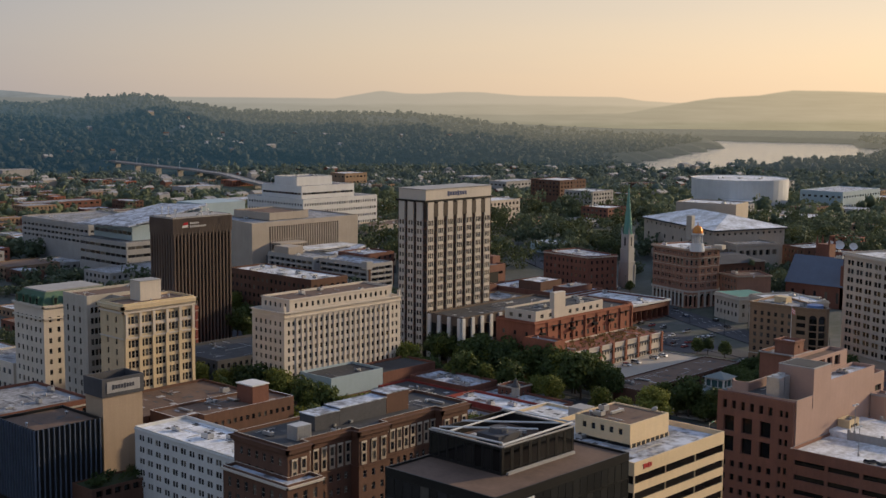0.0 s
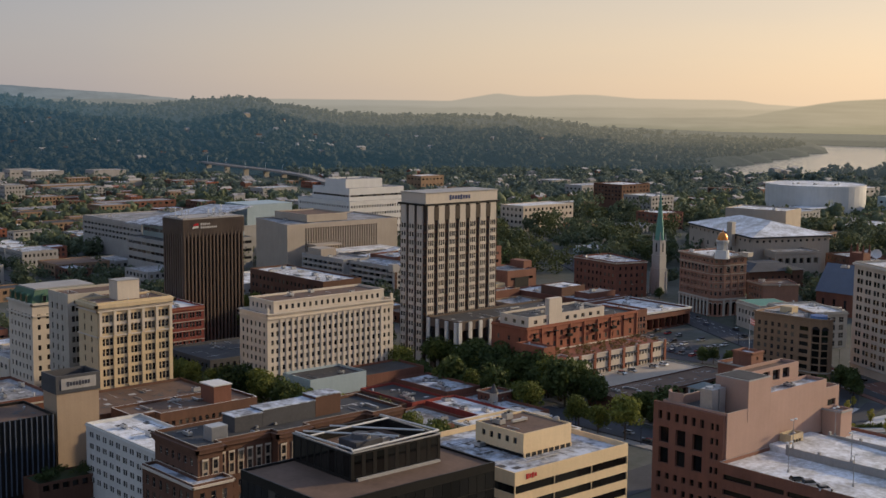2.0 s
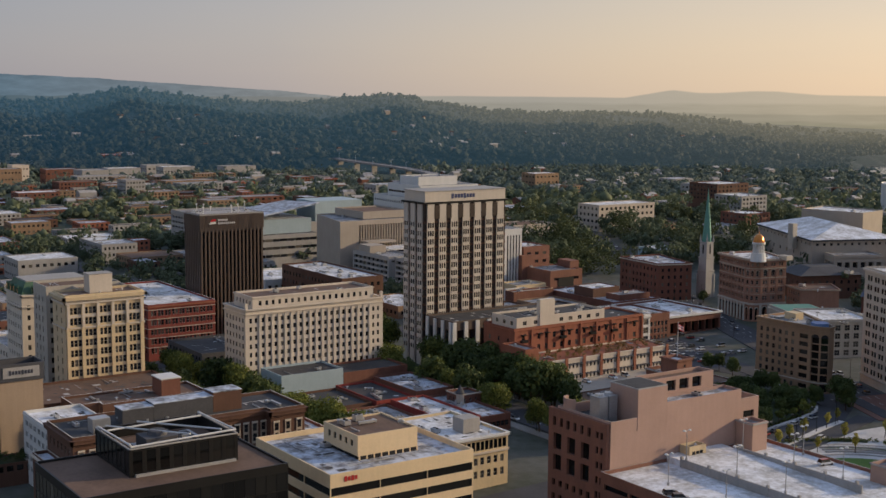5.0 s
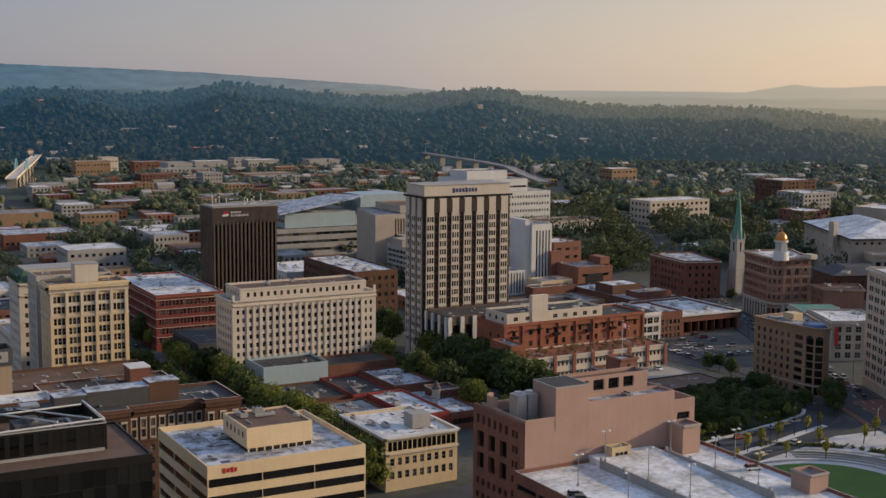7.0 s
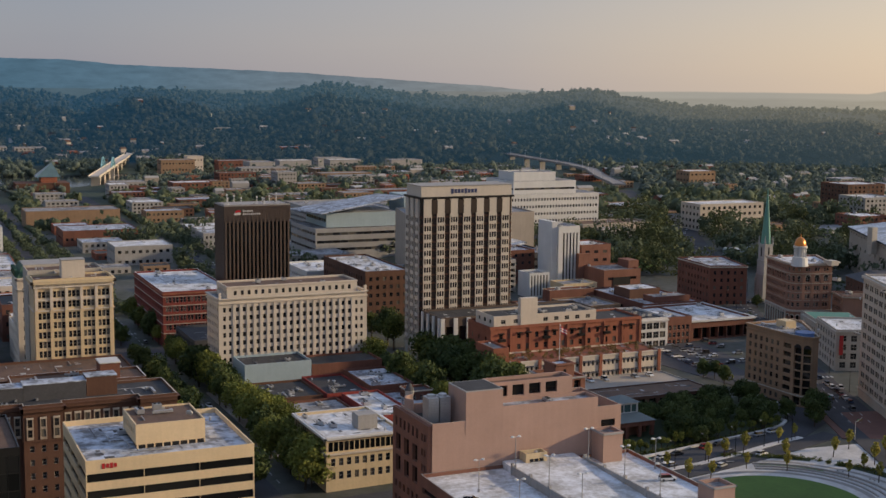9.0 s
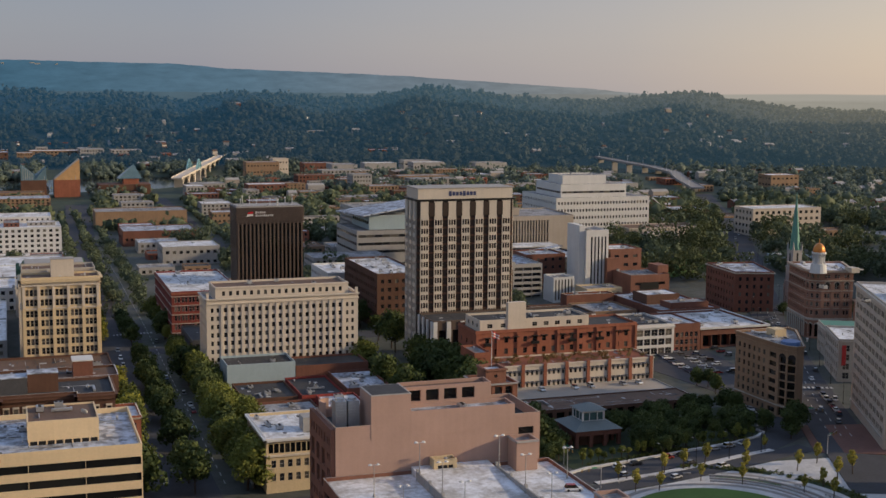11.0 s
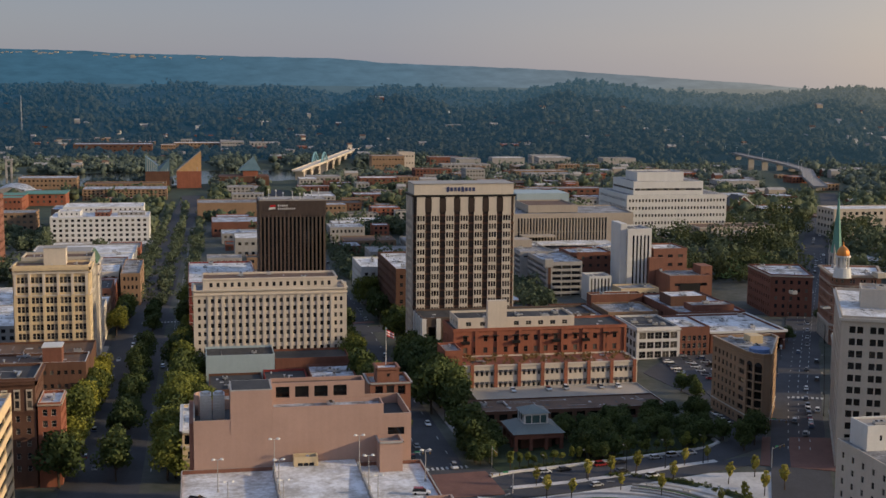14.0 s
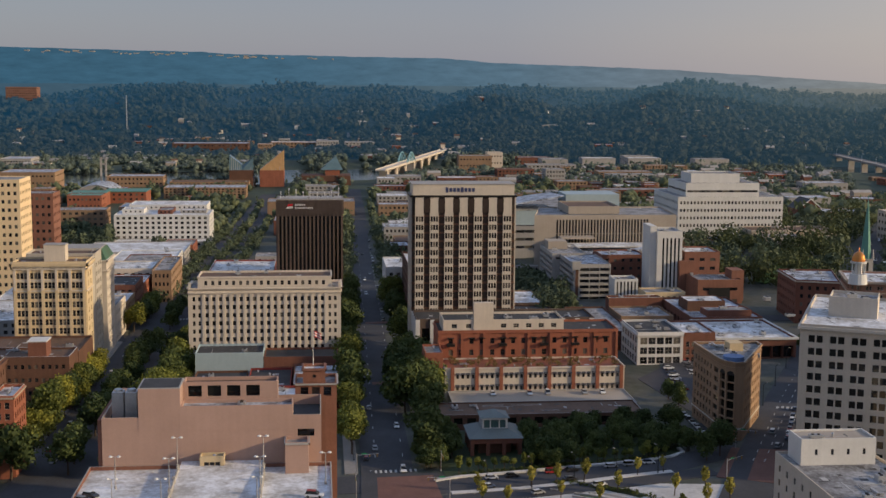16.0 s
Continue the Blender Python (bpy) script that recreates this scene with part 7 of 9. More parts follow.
town_block(-596, -562, 470, 492, 8.0, M_CONC, M_RF_GREY, 5, 1)
town_block(-1306, -1276, 613, 672, 1.4, M_CONC, M_RF_GREY, 10, 2)

for x0, x1, y0, y1, z, wl, rf in ((-500, -468, 252, 281, 17, M_CREAM, M_RF_GREY), (-534, -502, 255, 281, 13, M_TANBRICK, M_RF_WHITE), (-568, -536, 252, 281, 16.5, M_BRICK, M_RF_DARK), (-604, -570, 256, 281, 12, M_ORANGE, M_RF_WHITE), (-640, -607, 250, 281, 15, M_CREAM, M_RF_WHITE), (-700, -645, 255, 282, 11, M_BRICK, M_RF_GREY),
                                  (-600, -540, 205, 245, 8, M_WHITE, M_RF_WHITE), (-535, -475, 200, 245, 9, M_CONC, M_RF_WHITE), (-760, -705, 240, 283, 6, M_WHITE, M_RF_WHITE), (-830, -770, 210, 283, 3, M_CONC, M_RF_WHITE)):
    town_block(x0, x1, y0, y1, z, wl, rf, max(4, int((y1 - y0) / 4)), 3)


def hill_courthouse():
    """The old stone courthouse half hidden by the trees of its green."""
    t = Building("courthouse", "pale stone courthouse with a columned front among trees", (-728, -700, 680, 742), 25.0, M_COURTCREAM, M_RF_BROWN, cap=M_STONE, category="courthouse")
    t.windows(1, 11, 2, 1.5, 2.6, land(-700, 700) + 0.6, 23.4, 1, 1, "dark", 0.35).windows(0, 5, 2, 1.5, 2.6, 14, 23.4, 1, 1, "dark", 0.35)
    t.ledge(23.8, 0.7, 0.6, M_STONE)
    t.done(5, 151)
    g = land(-684, 694)
    w = Building("", "", (-699.9, -684, 686, 710), 23.2, M_COURTCREAM, M_RF_GREY, z0=g, parent=t.ob, cap=M_STONE)
    w.windows(1, 5, 2, 1.6, 2.8, g + 0.6, 21.5, 1, 1, "dark", 0.35)
    w.done(1, 152)
    for k in range(6):
        b = Mesh()
        b.tube(-681.5 - t.cx, 688 + 4 * k - t.cy, g - t.z0, 20.6 - t.z0, 0.75, 0.62, 12)
        part("column", b, M_STONE, t.ob)
    t.box("entablature", -684.0, -680.4, 686, 710, 20.6, 22.6, M_STONE)
    t.box("steps", -683.9, -677, 686, 710, g - 1, g + 0.9, M_CONC)
    g = land(-879, 787) - 0.5
    c = Building("church", "brick church with a white edged gable", (-892, -866, 778, 797), 22.5, M_BRICK, M_RF_BROWN, z0=g, category="church", parapet=0.05)
    c.windows(1, 3, 1, 1.6, 5, g + 4, 20, 2, 2, "dark")
    c.done()
    for name, mat, x0, x1, o, h in (("roof", M_SLATE, -892.6, -866.1, 0.6, 31.3), ("gable", M_BRICK, -866.08, -865.9, 0.0, 30.4)):
        b = Mesh()
        q = [(x - c.cx, y - c.cy, z - c.z0) for x in (x0, x1) for y, z in ((778 - o, 22.4), (797 + o, 22.4), (787.5, h))]
        b.v, b.f = q, [(0, 2, 1), (3, 4, 5), (0, 1, 4, 3), (1, 2, 5, 4), (2, 0, 3, 5)]
        b.m = [0] * 5
        part(name, b, mat, c.ob)
    for sgn in (-1, 1):
        b = Mesh()
        b.v = [(x - c.cx, 787.5 + sgn * y - c.cy, z - c.z0) for x in (-866, -865.5) for y, z in ((10.2, 22.2), (10.2, 23.3), (0, 31.9), (0, 30.8))]
        b.f, b.m = [(0, 1, 2, 3), (4, 5, 6, 7), (0, 1, 5, 4), (1, 2, 6, 5), (2, 3, 7, 6), (3, 0, 4, 7)], [0] * 6
        part("verge_board", b, M_WHITE, c.ob)
    TOWN.extend([(-728, -676, 680, 742), (-893, -865, 777, 798)])


hill_courthouse()

# ---- buildings along the far bank of the river ----
bank = random.Random(41)
for k in range(30):
    y = -120 + 26 * k + bank.uniform(-6, 6)
    x = -2290 - 130 * (k % 3) + 0.2 * y + bank.uniform(-12, 12)
    w = bank.uniform(16, 40)
    if not any(x - 25 < b and x > a and y < d and y + w > c for a, b, c, d in TOWN):
        town_block(x - 25, x, y, y + w, bank.uniform(0, 9) + 4 * (k % 3), bank.choice((M_BRICK, M_CONC, M_ORANGE, M_TANBRICK, M_WHITE, M_BROWN)), bank.choice((M_RF_WHITE, M_RF_GREY, M_RF_WHITE)), int(w / 4), 3)

# ---- green-roofed halls, the curved grey roof and the masts by the river ----
def river_halls():
    for plan, z in (((-1300, -1260, 108, 147), 2.2), ((-1345, -1302, 140, 186), 0.5)):
        t = Building("museum_hall", "low brick hall under a green metal roof", plan, z, M_ORANGE, M_GREEN, z0=-13.3, parapet=0.15, cap=M_GREEN)
        t.windows(1, 7, 2, 2.6, 2.4, -11, z - 1, 1, 1, single=False)
        t.done()
        t.ledge(z - 0.7, 0.7, 0.8, M_GREEN, "eaves")
    t = thing("exhibition_hall", "long hall under a curved grey roof", "hall", pose(-1400, 118, -13.3))
    for name, r0, r1, mat in (("curved_roof", 25.0, 24.4, M_RF_BLUE), ("end_wall", 24.4, 0.0, M_CONC)):
        b = Mesh()
        for k in range(20):
            a0, a1 = math.pi * k / 20, math.pi * (k + 1) / 20
            p = [(r * math.cos(a), r * 0.62 * math.sin(a)) for r in (r0, r1) for a in (a0, a1)]
            x0, x1 = (-32, 32) if r1 else (-31.5, 31.5)
            if r1:
                b.quad((x0, *p[0]), (x1, *p[0]), (x1, *p[1]), (x0, *p[1]))
                b.quad((x1, *p[0]), (x1, *p[2]), (x1, *p[3]), (x1, *p[1]))
            else:
                b.poly([(x1, *p[0]), (x1, *p[1]), (x1, 0, 0)])
                b.poly([(x0, *p[1]), (x0, *p[0]), (x0, 0, 0)])
        part(name, b, mat, t)
    t = thing("radio_mast", "tall thin steel lattice mast on the far bank", "mast", pose(-2493, -7, land(-2493, -7)))
    for i in range(3):
        b = Mesh()
        a = math.tau * i / 3
        b.rod((1.6 * math.cos(a), 1.6 * math.sin(a), 0), (0.5 * math.cos(a), 0.5 * math.sin(a), 78), 0.28)
        part("leg", b, M_METAL, t)
        b = Mesh()
        for k in range(13):
            r0, r1, c = 1.6 - 1.1 * k / 13, 1.6 - 1.1 * (k + 1) / 13, a + math.tau / 3
            b.rod((r0 * math.cos(a), r0 * math.sin(a), 6 * k), (r1 * math.cos(c), r1 * math.sin(c), 6 * k + 6), 0.16)
        part("lattice", b, M_METAL, t)
    t = thing("twin_post_tower", "pair of pale posts joined at the top", "tower", pose(-1740, 68, land(-1740, 68)))
    for y in (-3.5, 3.5):
        b = Mesh()
        b.box(-1.3, 1.3, y - 1.3, y + 1.3, 0, 31)
        part("post", b, M_CONC, t)
    for z in (20.0, 28.5):
        b = Mesh()
        b.box(-1.0, 1.0, -2.2, 2.2, z, z + 2)
        part("crossbeam", b, M_CONC, t)
    TOWN.extend([(-1345, -1250, 108, 186), (-1432, -1368, 93, 143)])


river_halls()

# ---- low buildings that fill the streets farther off ----
KEEP_OUT = [(-965, -845, 515, 605), (-795, -680, 1225, 1345), (-805, -755, 980, 1035), (-730, -685, 935, 980), (-665, -625, 880, 915), (-540, -330, 685, 875), (-620, -590, 1025, 1070), (-800, -716, 470, 600), (-795, -710, 465, 562), (-610, -480, 500, 620), (-710, -595, 505, 620), (-845, -730, 628, 722), (-578, -520, 505, 615), (-605, -480, 415, 465), (-565, -480, 318, 362), (-535, -465, 775, 880), (-560, -500, 350, 400), (-500, -440, 600, 660), (-470, -280, 200, 300), (-425, -360, 610, 660), (-360, -190, 500, 640), (-490, -370, 500, 600), (-360, -310, 660, 700), (-480, -400, 320, 480)]
fill = random.Random(77)


def free(x0, x1, y0, y1):
    for a, b, c, d in TOWN + KEEP_OUT:
        if x0 < b + 6 and x1 > a - 6 and y0 < d + 6 and y1 > c - 6:
            return False
    for x in (x0, x1):
        ym, yb = 403 + 0.02 * (-240 - x), 300 + 0.016 * (-250 - x)
        if y0 < ym + 17 and y1 > ym - 17 or y0 < yb + 24 and y1 > yb - 24:
            return False
        for y in (y0, y1):
            if off_avenue(x, y) < 14 or river_far(x, y) < 190:
                return False
    return True


made = 0
while made < 195:
    if made >= 160:
        x1, y0 = fill.uniform(-2050, -1300), fill.uniform(560, 1000 if made > 170 else 1150)
    elif made >= 115:
        x1, y0 = fill.uniform(-1500, -640), fill.uniform(330, 800)
    elif made < 75:
        x1, y0 = fill.uniform(-1480, -560), fill.uniform(40, 720)
    else:
        x1, y0 = fill.uniform(-1250, -300), fill.uniform(690, 1500)
    d, w = fill.uniform(12, 34), fill.uniform(14, 42)
    if not free(x1 - d, x1, y0, y0 + w):
        continue
    g = land(x1, y0)
    wall = fill.choice((M_BRICK, M_BRICK, M_ORANGE, M_BROWN, M_TANBRICK, M_CONC, M_TANBRICK, M_BROWN))
    roof = fill.choice((M_RF_WHITE, M_RF_GREY, M_RF_GREY, M_RF_BLUE, M_RF_BROWN, M_RF_DARK, M_RF_DARK))
    storeys = fill.choice((1, 1, 2, 2, 3))
    town_block(x1 - d, x1, y0, y0 + w, g + 1.4 + 3.6 * storeys, wall, roof, max(3, int(w / 4.5)), storeys)
    made += 1


# ---- trees ----
def foliage(name, dark, light, island=0.4, far=None, clumps=False):
    m = bpy.data.materials.new(name)
    m.use_nodes = True
    nt = m.node_tree
    b = nt.nodes["Principled BSDF"]
    b.inputs["Roughness"].default_value, b.inputs["Specular IOR Level"].default_value = 0.7, 0.2
    geo, oi = nt.nodes.new("ShaderNodeNewGeometry"), nt.nodes.new("ShaderNodeObjectInfo")
    n = nt.nodes.new("ShaderNodeTexNoise")
    n.inputs["Scale"].default_value, n.inputs["Detail"].default_value = 0.03, 3.0
    nt.links.new(geo.outputs["Position"], n.inputs["Vector"])
    s = None
    for out, k in ((geo.outputs["Random Per Island"], island), (oi.outputs["Random"], 0.45), (n.outputs["Fac"], 0.5)):
        mul = nt.nodes.new("ShaderNodeMath")
        mul.operation, mul.inputs[1].default_value = "MULTIPLY", k
        nt.links.new(out, mul.inputs[0])
        if s is None:
            s = mul.outputs[0]
        else:
            add = nt.nodes.new("ShaderNodeMath")
            add.operation = "ADD"
            nt.links.new(s, add.inputs[0])
            nt.links.new(mul.outputs[0], add.inputs[1])
            s = add.outputs[0]
    r = nt.nodes.new("ShaderNodeValToRGB")
    r.color_ramp.elements[0].position, r.color_ramp.elements[0].color = 0.3, (*dark, 1)
    r.color_ramp.elements[1].position, r.color_ramp.elements[1].color = 1.0, (*light, 1)
    nt.links.new(s, r.inputs["Fac"])
    nt.links.new(r.outputs["Color"], b.inputs["Base Color"])
    if clumps:
        # sprays of leaves too small to build: uneven relief over the crowns
        fn = nt.nodes.new("ShaderNodeTexNoise")
        fn.inputs["Scale"].default_value, fn.inputs["Detail"].default_value, fn.inputs["Roughness"].default_value = 0.45, 4.0, 0.7
        nt.links.new(geo.outputs["Position"], fn.inputs["Vector"])
        bp = nt.nodes.new("ShaderNodeBump")
        bp.inputs["Strength"].default_value, bp.inputs["Distance"].default_value = 1.0, 3.0
        nt.links.new(fn.outputs["Fac"], bp.inputs["Height"])
        nt.links.new(bp.outputs["Normal"], b.inputs["Normal"])
    tr = nt.nodes.new("ShaderNodeBsdfTranslucent")
    nt.links.new(r.outputs["Color"], tr.inputs["Color"])
    mx = nt.nodes.new("ShaderNodeMixShader")
    mx.inputs[0].default_value = 0.25
    nt.links.new(b.outputs[0], mx.inputs[1])
    nt.links.new(tr.outputs[0], mx.inputs[2])
    last = mx.outputs[0]
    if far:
        # haze beyond the town painted as emission: cool on one side, warm under the evening sun
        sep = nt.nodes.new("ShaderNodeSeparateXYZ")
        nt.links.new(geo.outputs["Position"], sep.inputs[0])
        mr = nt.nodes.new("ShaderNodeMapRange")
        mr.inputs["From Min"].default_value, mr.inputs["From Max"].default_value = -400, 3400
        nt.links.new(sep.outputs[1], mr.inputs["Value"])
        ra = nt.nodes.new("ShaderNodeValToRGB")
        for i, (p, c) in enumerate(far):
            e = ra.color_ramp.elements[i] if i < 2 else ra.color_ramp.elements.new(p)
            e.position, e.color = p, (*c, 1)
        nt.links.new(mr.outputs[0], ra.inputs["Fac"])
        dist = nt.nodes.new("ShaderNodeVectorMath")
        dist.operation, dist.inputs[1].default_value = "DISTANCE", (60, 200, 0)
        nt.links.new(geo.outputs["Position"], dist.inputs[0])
        # painted haze glows stronger with distance from the town
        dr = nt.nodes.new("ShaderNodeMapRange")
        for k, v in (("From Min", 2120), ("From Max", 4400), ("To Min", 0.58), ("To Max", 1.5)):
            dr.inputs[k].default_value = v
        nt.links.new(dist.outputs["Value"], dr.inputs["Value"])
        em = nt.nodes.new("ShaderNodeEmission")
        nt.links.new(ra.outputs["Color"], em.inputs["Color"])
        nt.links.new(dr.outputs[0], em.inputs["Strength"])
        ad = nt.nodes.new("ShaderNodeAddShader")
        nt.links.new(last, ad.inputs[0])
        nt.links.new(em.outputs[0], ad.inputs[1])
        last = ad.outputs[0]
    nt.links.new(last, nt.nodes["Material Output"].inputs["Surface"])
    return m


F_DARK = foliage("dark_leaves", (0.032, 0.052, 0.018), (0.10, 0.125, 0.036))
F_MID = foliage("green_leaves", (0.032, 0.05, 0.013), (0.21, 0.225, 0.048))
# brighter leaf copy: sunlight on one avenue row put into the colour
F_LIGHT = foliage("sunlit_yellow_green_leaves", (0.06, 0.075, 0.015), (0.34, 0.32, 0.05))
F_YEL = foliage("yellowing_leaves", (0.18, 0.17, 0.03), (0.46, 0.40, 0.09))
F_TALL = foliage("shaded_hill_leaves", (0.026, 0.040, 0.020), (0.10, 0.115, 0.045))
# haze put into the leaf colour: greyer over the town, bluer farther off
F_COVER = foliage("town_leaves_hazed", (0.038, 0.064, 0.044), (0.150, 0.172, 0.092), 0.35)
F_FAR = foliage("far_leaves_hazed", (0.050, 0.084, 0.078), (0.160, 0.188, 0.142), 0.3)
# hill woods and ground glow with haze from the second ramp
F_BACK = foliage("backdrop_leaves_haze_glow", (0.012, 0.019, 0.016), (0.070, 0.074, 0.046), 0.22, ((0.0, (0.006, 0.035, 0.067)), (1.0, (0.115, 0.105, 0.078)), (0.3, (0.011, 0.038, 0.067)), (0.52, (0.028, 0.056, 0.076)), (0.76, (0.078, 0.082, 0.074))), True)
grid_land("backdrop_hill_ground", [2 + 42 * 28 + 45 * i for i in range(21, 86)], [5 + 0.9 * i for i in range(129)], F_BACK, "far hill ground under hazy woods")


def leaves(rng, blobs, count, size, loose=0.55, core=0.6):
    """Leaf sprays scattered through the shells of some clumps: arrays of corners and faces."""
    n = count
    which = rng.choice(len(blobs), n, p=np.array([b[3] ** 2 for b in blobs]) / sum(b[3] ** 2 for b in blobs))
    c = np.array([b[:3] for b in blobs])[which]
    rad = np.array([b[3] for b in blobs])[which]
    d = rng.normal(size=(n, 3))
    d /= np.linalg.norm(d, axis=1)[:, None]
    p = c + d * (rad * rng.uniform(core, 1.08, n))[:, None] * np.array([1, 1, 0.8])
    nrm = d + rng.normal(scale=loose, size=(n, 3))
    nrm /= np.linalg.norm(nrm, axis=1)[:, None]
    t = np.cross(nrm, rng.normal(size=(n, 3)))
    t /= np.linalg.norm(t, axis=1)[:, None]
    s = np.cross(nrm, t)
    k = (size * rng.uniform(0.6, 1.3, n))[:, None]
    v = np.stack([p - t * k, p - s * k * 0.7, p + t * k, p + s * k * 0.7], 1).reshape(-1, 3)
    return v


def quads_mesh(name, v, mat):
    n = len(v) // 4
    me = bpy.data.meshes.new(name)
    me.vertices.add(4 * n)
    me.vertices.foreach_set("co", np.asarray(v, dtype=np.float32).ravel())
    me.loops.add(4 * n)
    me.loops.foreach_set("vertex_index", np.arange(4 * n, dtype=np.int32))
    me.polygons.add(n)
    me.polygons.foreach_set("loop_start", np.arange(0, 4 * n, 4, dtype=np.int32))
    me.materials.append(mat)
    me.update(calc_edges=True)
    return me


def tree(seed, h, spread, mat, label, count=650, size=0.55, narrow=False):
    """A tree of height h: tapered trunk, limbs, a crown of many leaf sprays in uneven clumps."""
    rng = np.random.default_rng(seed)
    t = thing("tree", label, "tree", pose(0, 0, -500), "trees of the town")
    b = Mesh()
    lean = rng.normal(scale=0.15, size=2)
    top = (lean[0], lean[1], h * 0.45)
    b.rod((0, 0, -0.5), (lean[0] * 0.5, lean[1] * 0.5, h * 0.25), h * 0.022, 7)
    b.rod((lean[0] * 0.5, lean[1] * 0.5, h * 0.25), top, h * 0.016, 7)
    blobs = []
    k = 11 if not narrow else 7
    for i in range(k):
        a = rng.uniform(0, math.tau)
        q = rng.uniform(0.15, 1.0) * spread * (0.4 if narrow else 0.62)
        z = h * rng.uniform(0.38, 0.84)
        fall = 1 - 0.5 * max(0, (z / h - 0.55) / 0.4)
        c = (lean[0] + q * fall * math.cos(a), lean[1] + q * fall * math.sin(a), z)
        blobs.append((*c, spread * rng.uniform(0.3, 0.5) * (0.75 if narrow else 1)))
        b.rod(top if i % 2 else (lean[0] * 0.5, lean[1] * 0.5, h * 0.25), c, h * 0.006, 5)
    blobs.append((lean[0], lean[1], h * 0.62, spread * 0.62))
    part("trunk", b, M_BARK, t)
    part("crown", quads_mesh("crown", leaves(rng, blobs, count, size), mat), None, t)
    return t


TREES = {
    "dark": [tree(s, 11, 5.8, F_DARK, "dark green broadleaf street tree", 1500, 0.5) for s in (1, 2, 3)],
    "mid": [tree(s, 10, 5.4, F_MID, "bright green broadleaf street tree", 3000, 0.32) for s in (4, 5, 6)],
    "gold": [tree(s, 10, 5.4, F_LIGHT, "tall yellow-green broadleaf street tree", 3000, 0.32) for s in (14, 15)],
    "young": [tree(s, 6, 1.7, F_YEL, "young tree with yellowing leaves", 260, 0.3, True) for s in (7, 8)],
    "slim": [tree(s, 7.5, 2.3, F_MID, "slender young green tree", 420, 0.35, True) for s in (9, 10)],
}
tree_rng = random.Random(17)
HIGHWAY = [(-1060 - 20 * i, 1000 + 6.6 * i + (0 if i < 20 else -1.5 * (i - 20))) for i in range(56)]
USED = set()


def plant(kind, x, y, size=1.0, lift=0.0):
    i = tree_rng.randrange(len(TREES[kind]))
    m = pose(x, y, land(x, y) + lift, 0, 0, tree_rng.uniform(0, 360))
    s = size * tree_rng.uniform(0.82, 1.18)
    if (kind, i) not in USED:
        USED.add((kind, i))
        TREES[kind][i].scale = (s, s, s)
        TREES[kind][i].matrix_basis = m @ Matrix.Diagonal((s, s, s, 1))
        return
    t = copy_thing(TREES[kind][i], m)
    t.scale = (s, s, s * tree_rng.uniform(0.9, 1.1))


def jitter(v):
    return tree_rng.uniform(-v, v)


# avenue with its planted median, and the trees of the main street
for i in range(26):
    x = -246 - 12.5 * i
    y = 300 + 0.016 * (-250 - x)
    for dy, kind, size in ((-17, "mid", 1.4), (-1, "dark", 1.0), (16.5, "mid", 1.3)):
        if tree_rng.random() < 0.92 and not (-488 < x < -466) and not (dy < 0 and -470 < x < -385 and dy < -5):
            plant(("gold" if dy < -5 and tree_rng.random() < 0.55 else kind) if tree_rng.random() < 0.8 else "dark", x + jitter(2.5), y + dy + jitter(1.2), size * (1.2 if x > -400 else 0.95))
for i in range(30):
    x = -246 - 11.5 * i
    y = 403 + 0.02 * (-240 - x)
    for dy in (-12.5, 13.0):
        if tree_rng.random() < 0.9 and not (-488 < x < -466) and not (dy > 0 and -425 < x < -398):
            plant("dark" if tree_rng.random() < 0.5 else "mid", x + jitter(2.5), y + dy + jitter(1.0), 1.45)
# grove below the lofts and the podium
for i in range(26):
    plant("dark" if i % 4 else "mid", -300 - tree_rng.uniform(0, 78), 411 + tree_rng.uniform(1, 12), 1.55)
for x, y in ((-375, 326), (-368, 322), (-362, 318), (-330, 326), (-322, 330), (-292, 331), (-284, 338), (-300, 326), (-352, 324), (-340, 322), (-282, 314), (-262, 316), (-246, 318), (-366, 420), (-372, 415), (-338, 419)):
    plant("mid", x, y, 1.25)
# park wood behind the curving wall
for i in range(78):
    u, v = tree_rng.random(), tree_rng.random()
    plant("dark", -282 + 40 * v + 14 * (1 - u), 448 + 58 * u, 0.7)
for i in range(22):
    plant("dark", -278 + tree_rng.uniform(0, 42), 414 + tree_rng.uniform(0, 12), 0.75)
for i in range(24):
    u = i / 23
    plant("slim", -231 - 8 * u + jitter(0.8), 424 + 70 * u + jitter(1.0), 0.85)
for x, y in ((-212, 428), (-213, 445), (-217, 462), (-221, 480), (-223, 489), (-215, 453), (-187, 492), (-198, 435), (-194, 462), (-200, 486), (-205, 470), (-180, 475), (-202, 452), (-190, 500), (-172, 480), (-200, 428), (-205, 497), (-183, 484)):
    plant("young", x, y, 1.3)
for x, y in ((-233, 506), (-244, 514), (-238, 512)):
    plant("dark", x, y, 0.95)
for x, y in ((-316, 516), (-312, 519), (-301, 516), (-395, 600), (-420, 660), (-440, 640)):
    plant("dark", x, y, 0.7)

def on_road(x, y):
    if -2260 < x < -1430 and abs(y - 425 - (-1455 - x) * 0.268) < 30 or -2150 < x < -1270 and any(math.hypot(x - a, y - c) < 58 for a, c in HIGHWAY):
        return True
    if abs(y - (403 + 0.02 * (-240 - x))) < 15 or abs(y - (300 + 0.016 * (-250 - x))) < 26:
        return True
    return -1300 < x < -160 and off_avenue(x, y) < 14


def clear(x, y, margin=4):
    return not any(x0 - margin < x < x1 + margin and y0 - margin < y < y1 + margin for x0, x1, y0, y1 in TOWN)


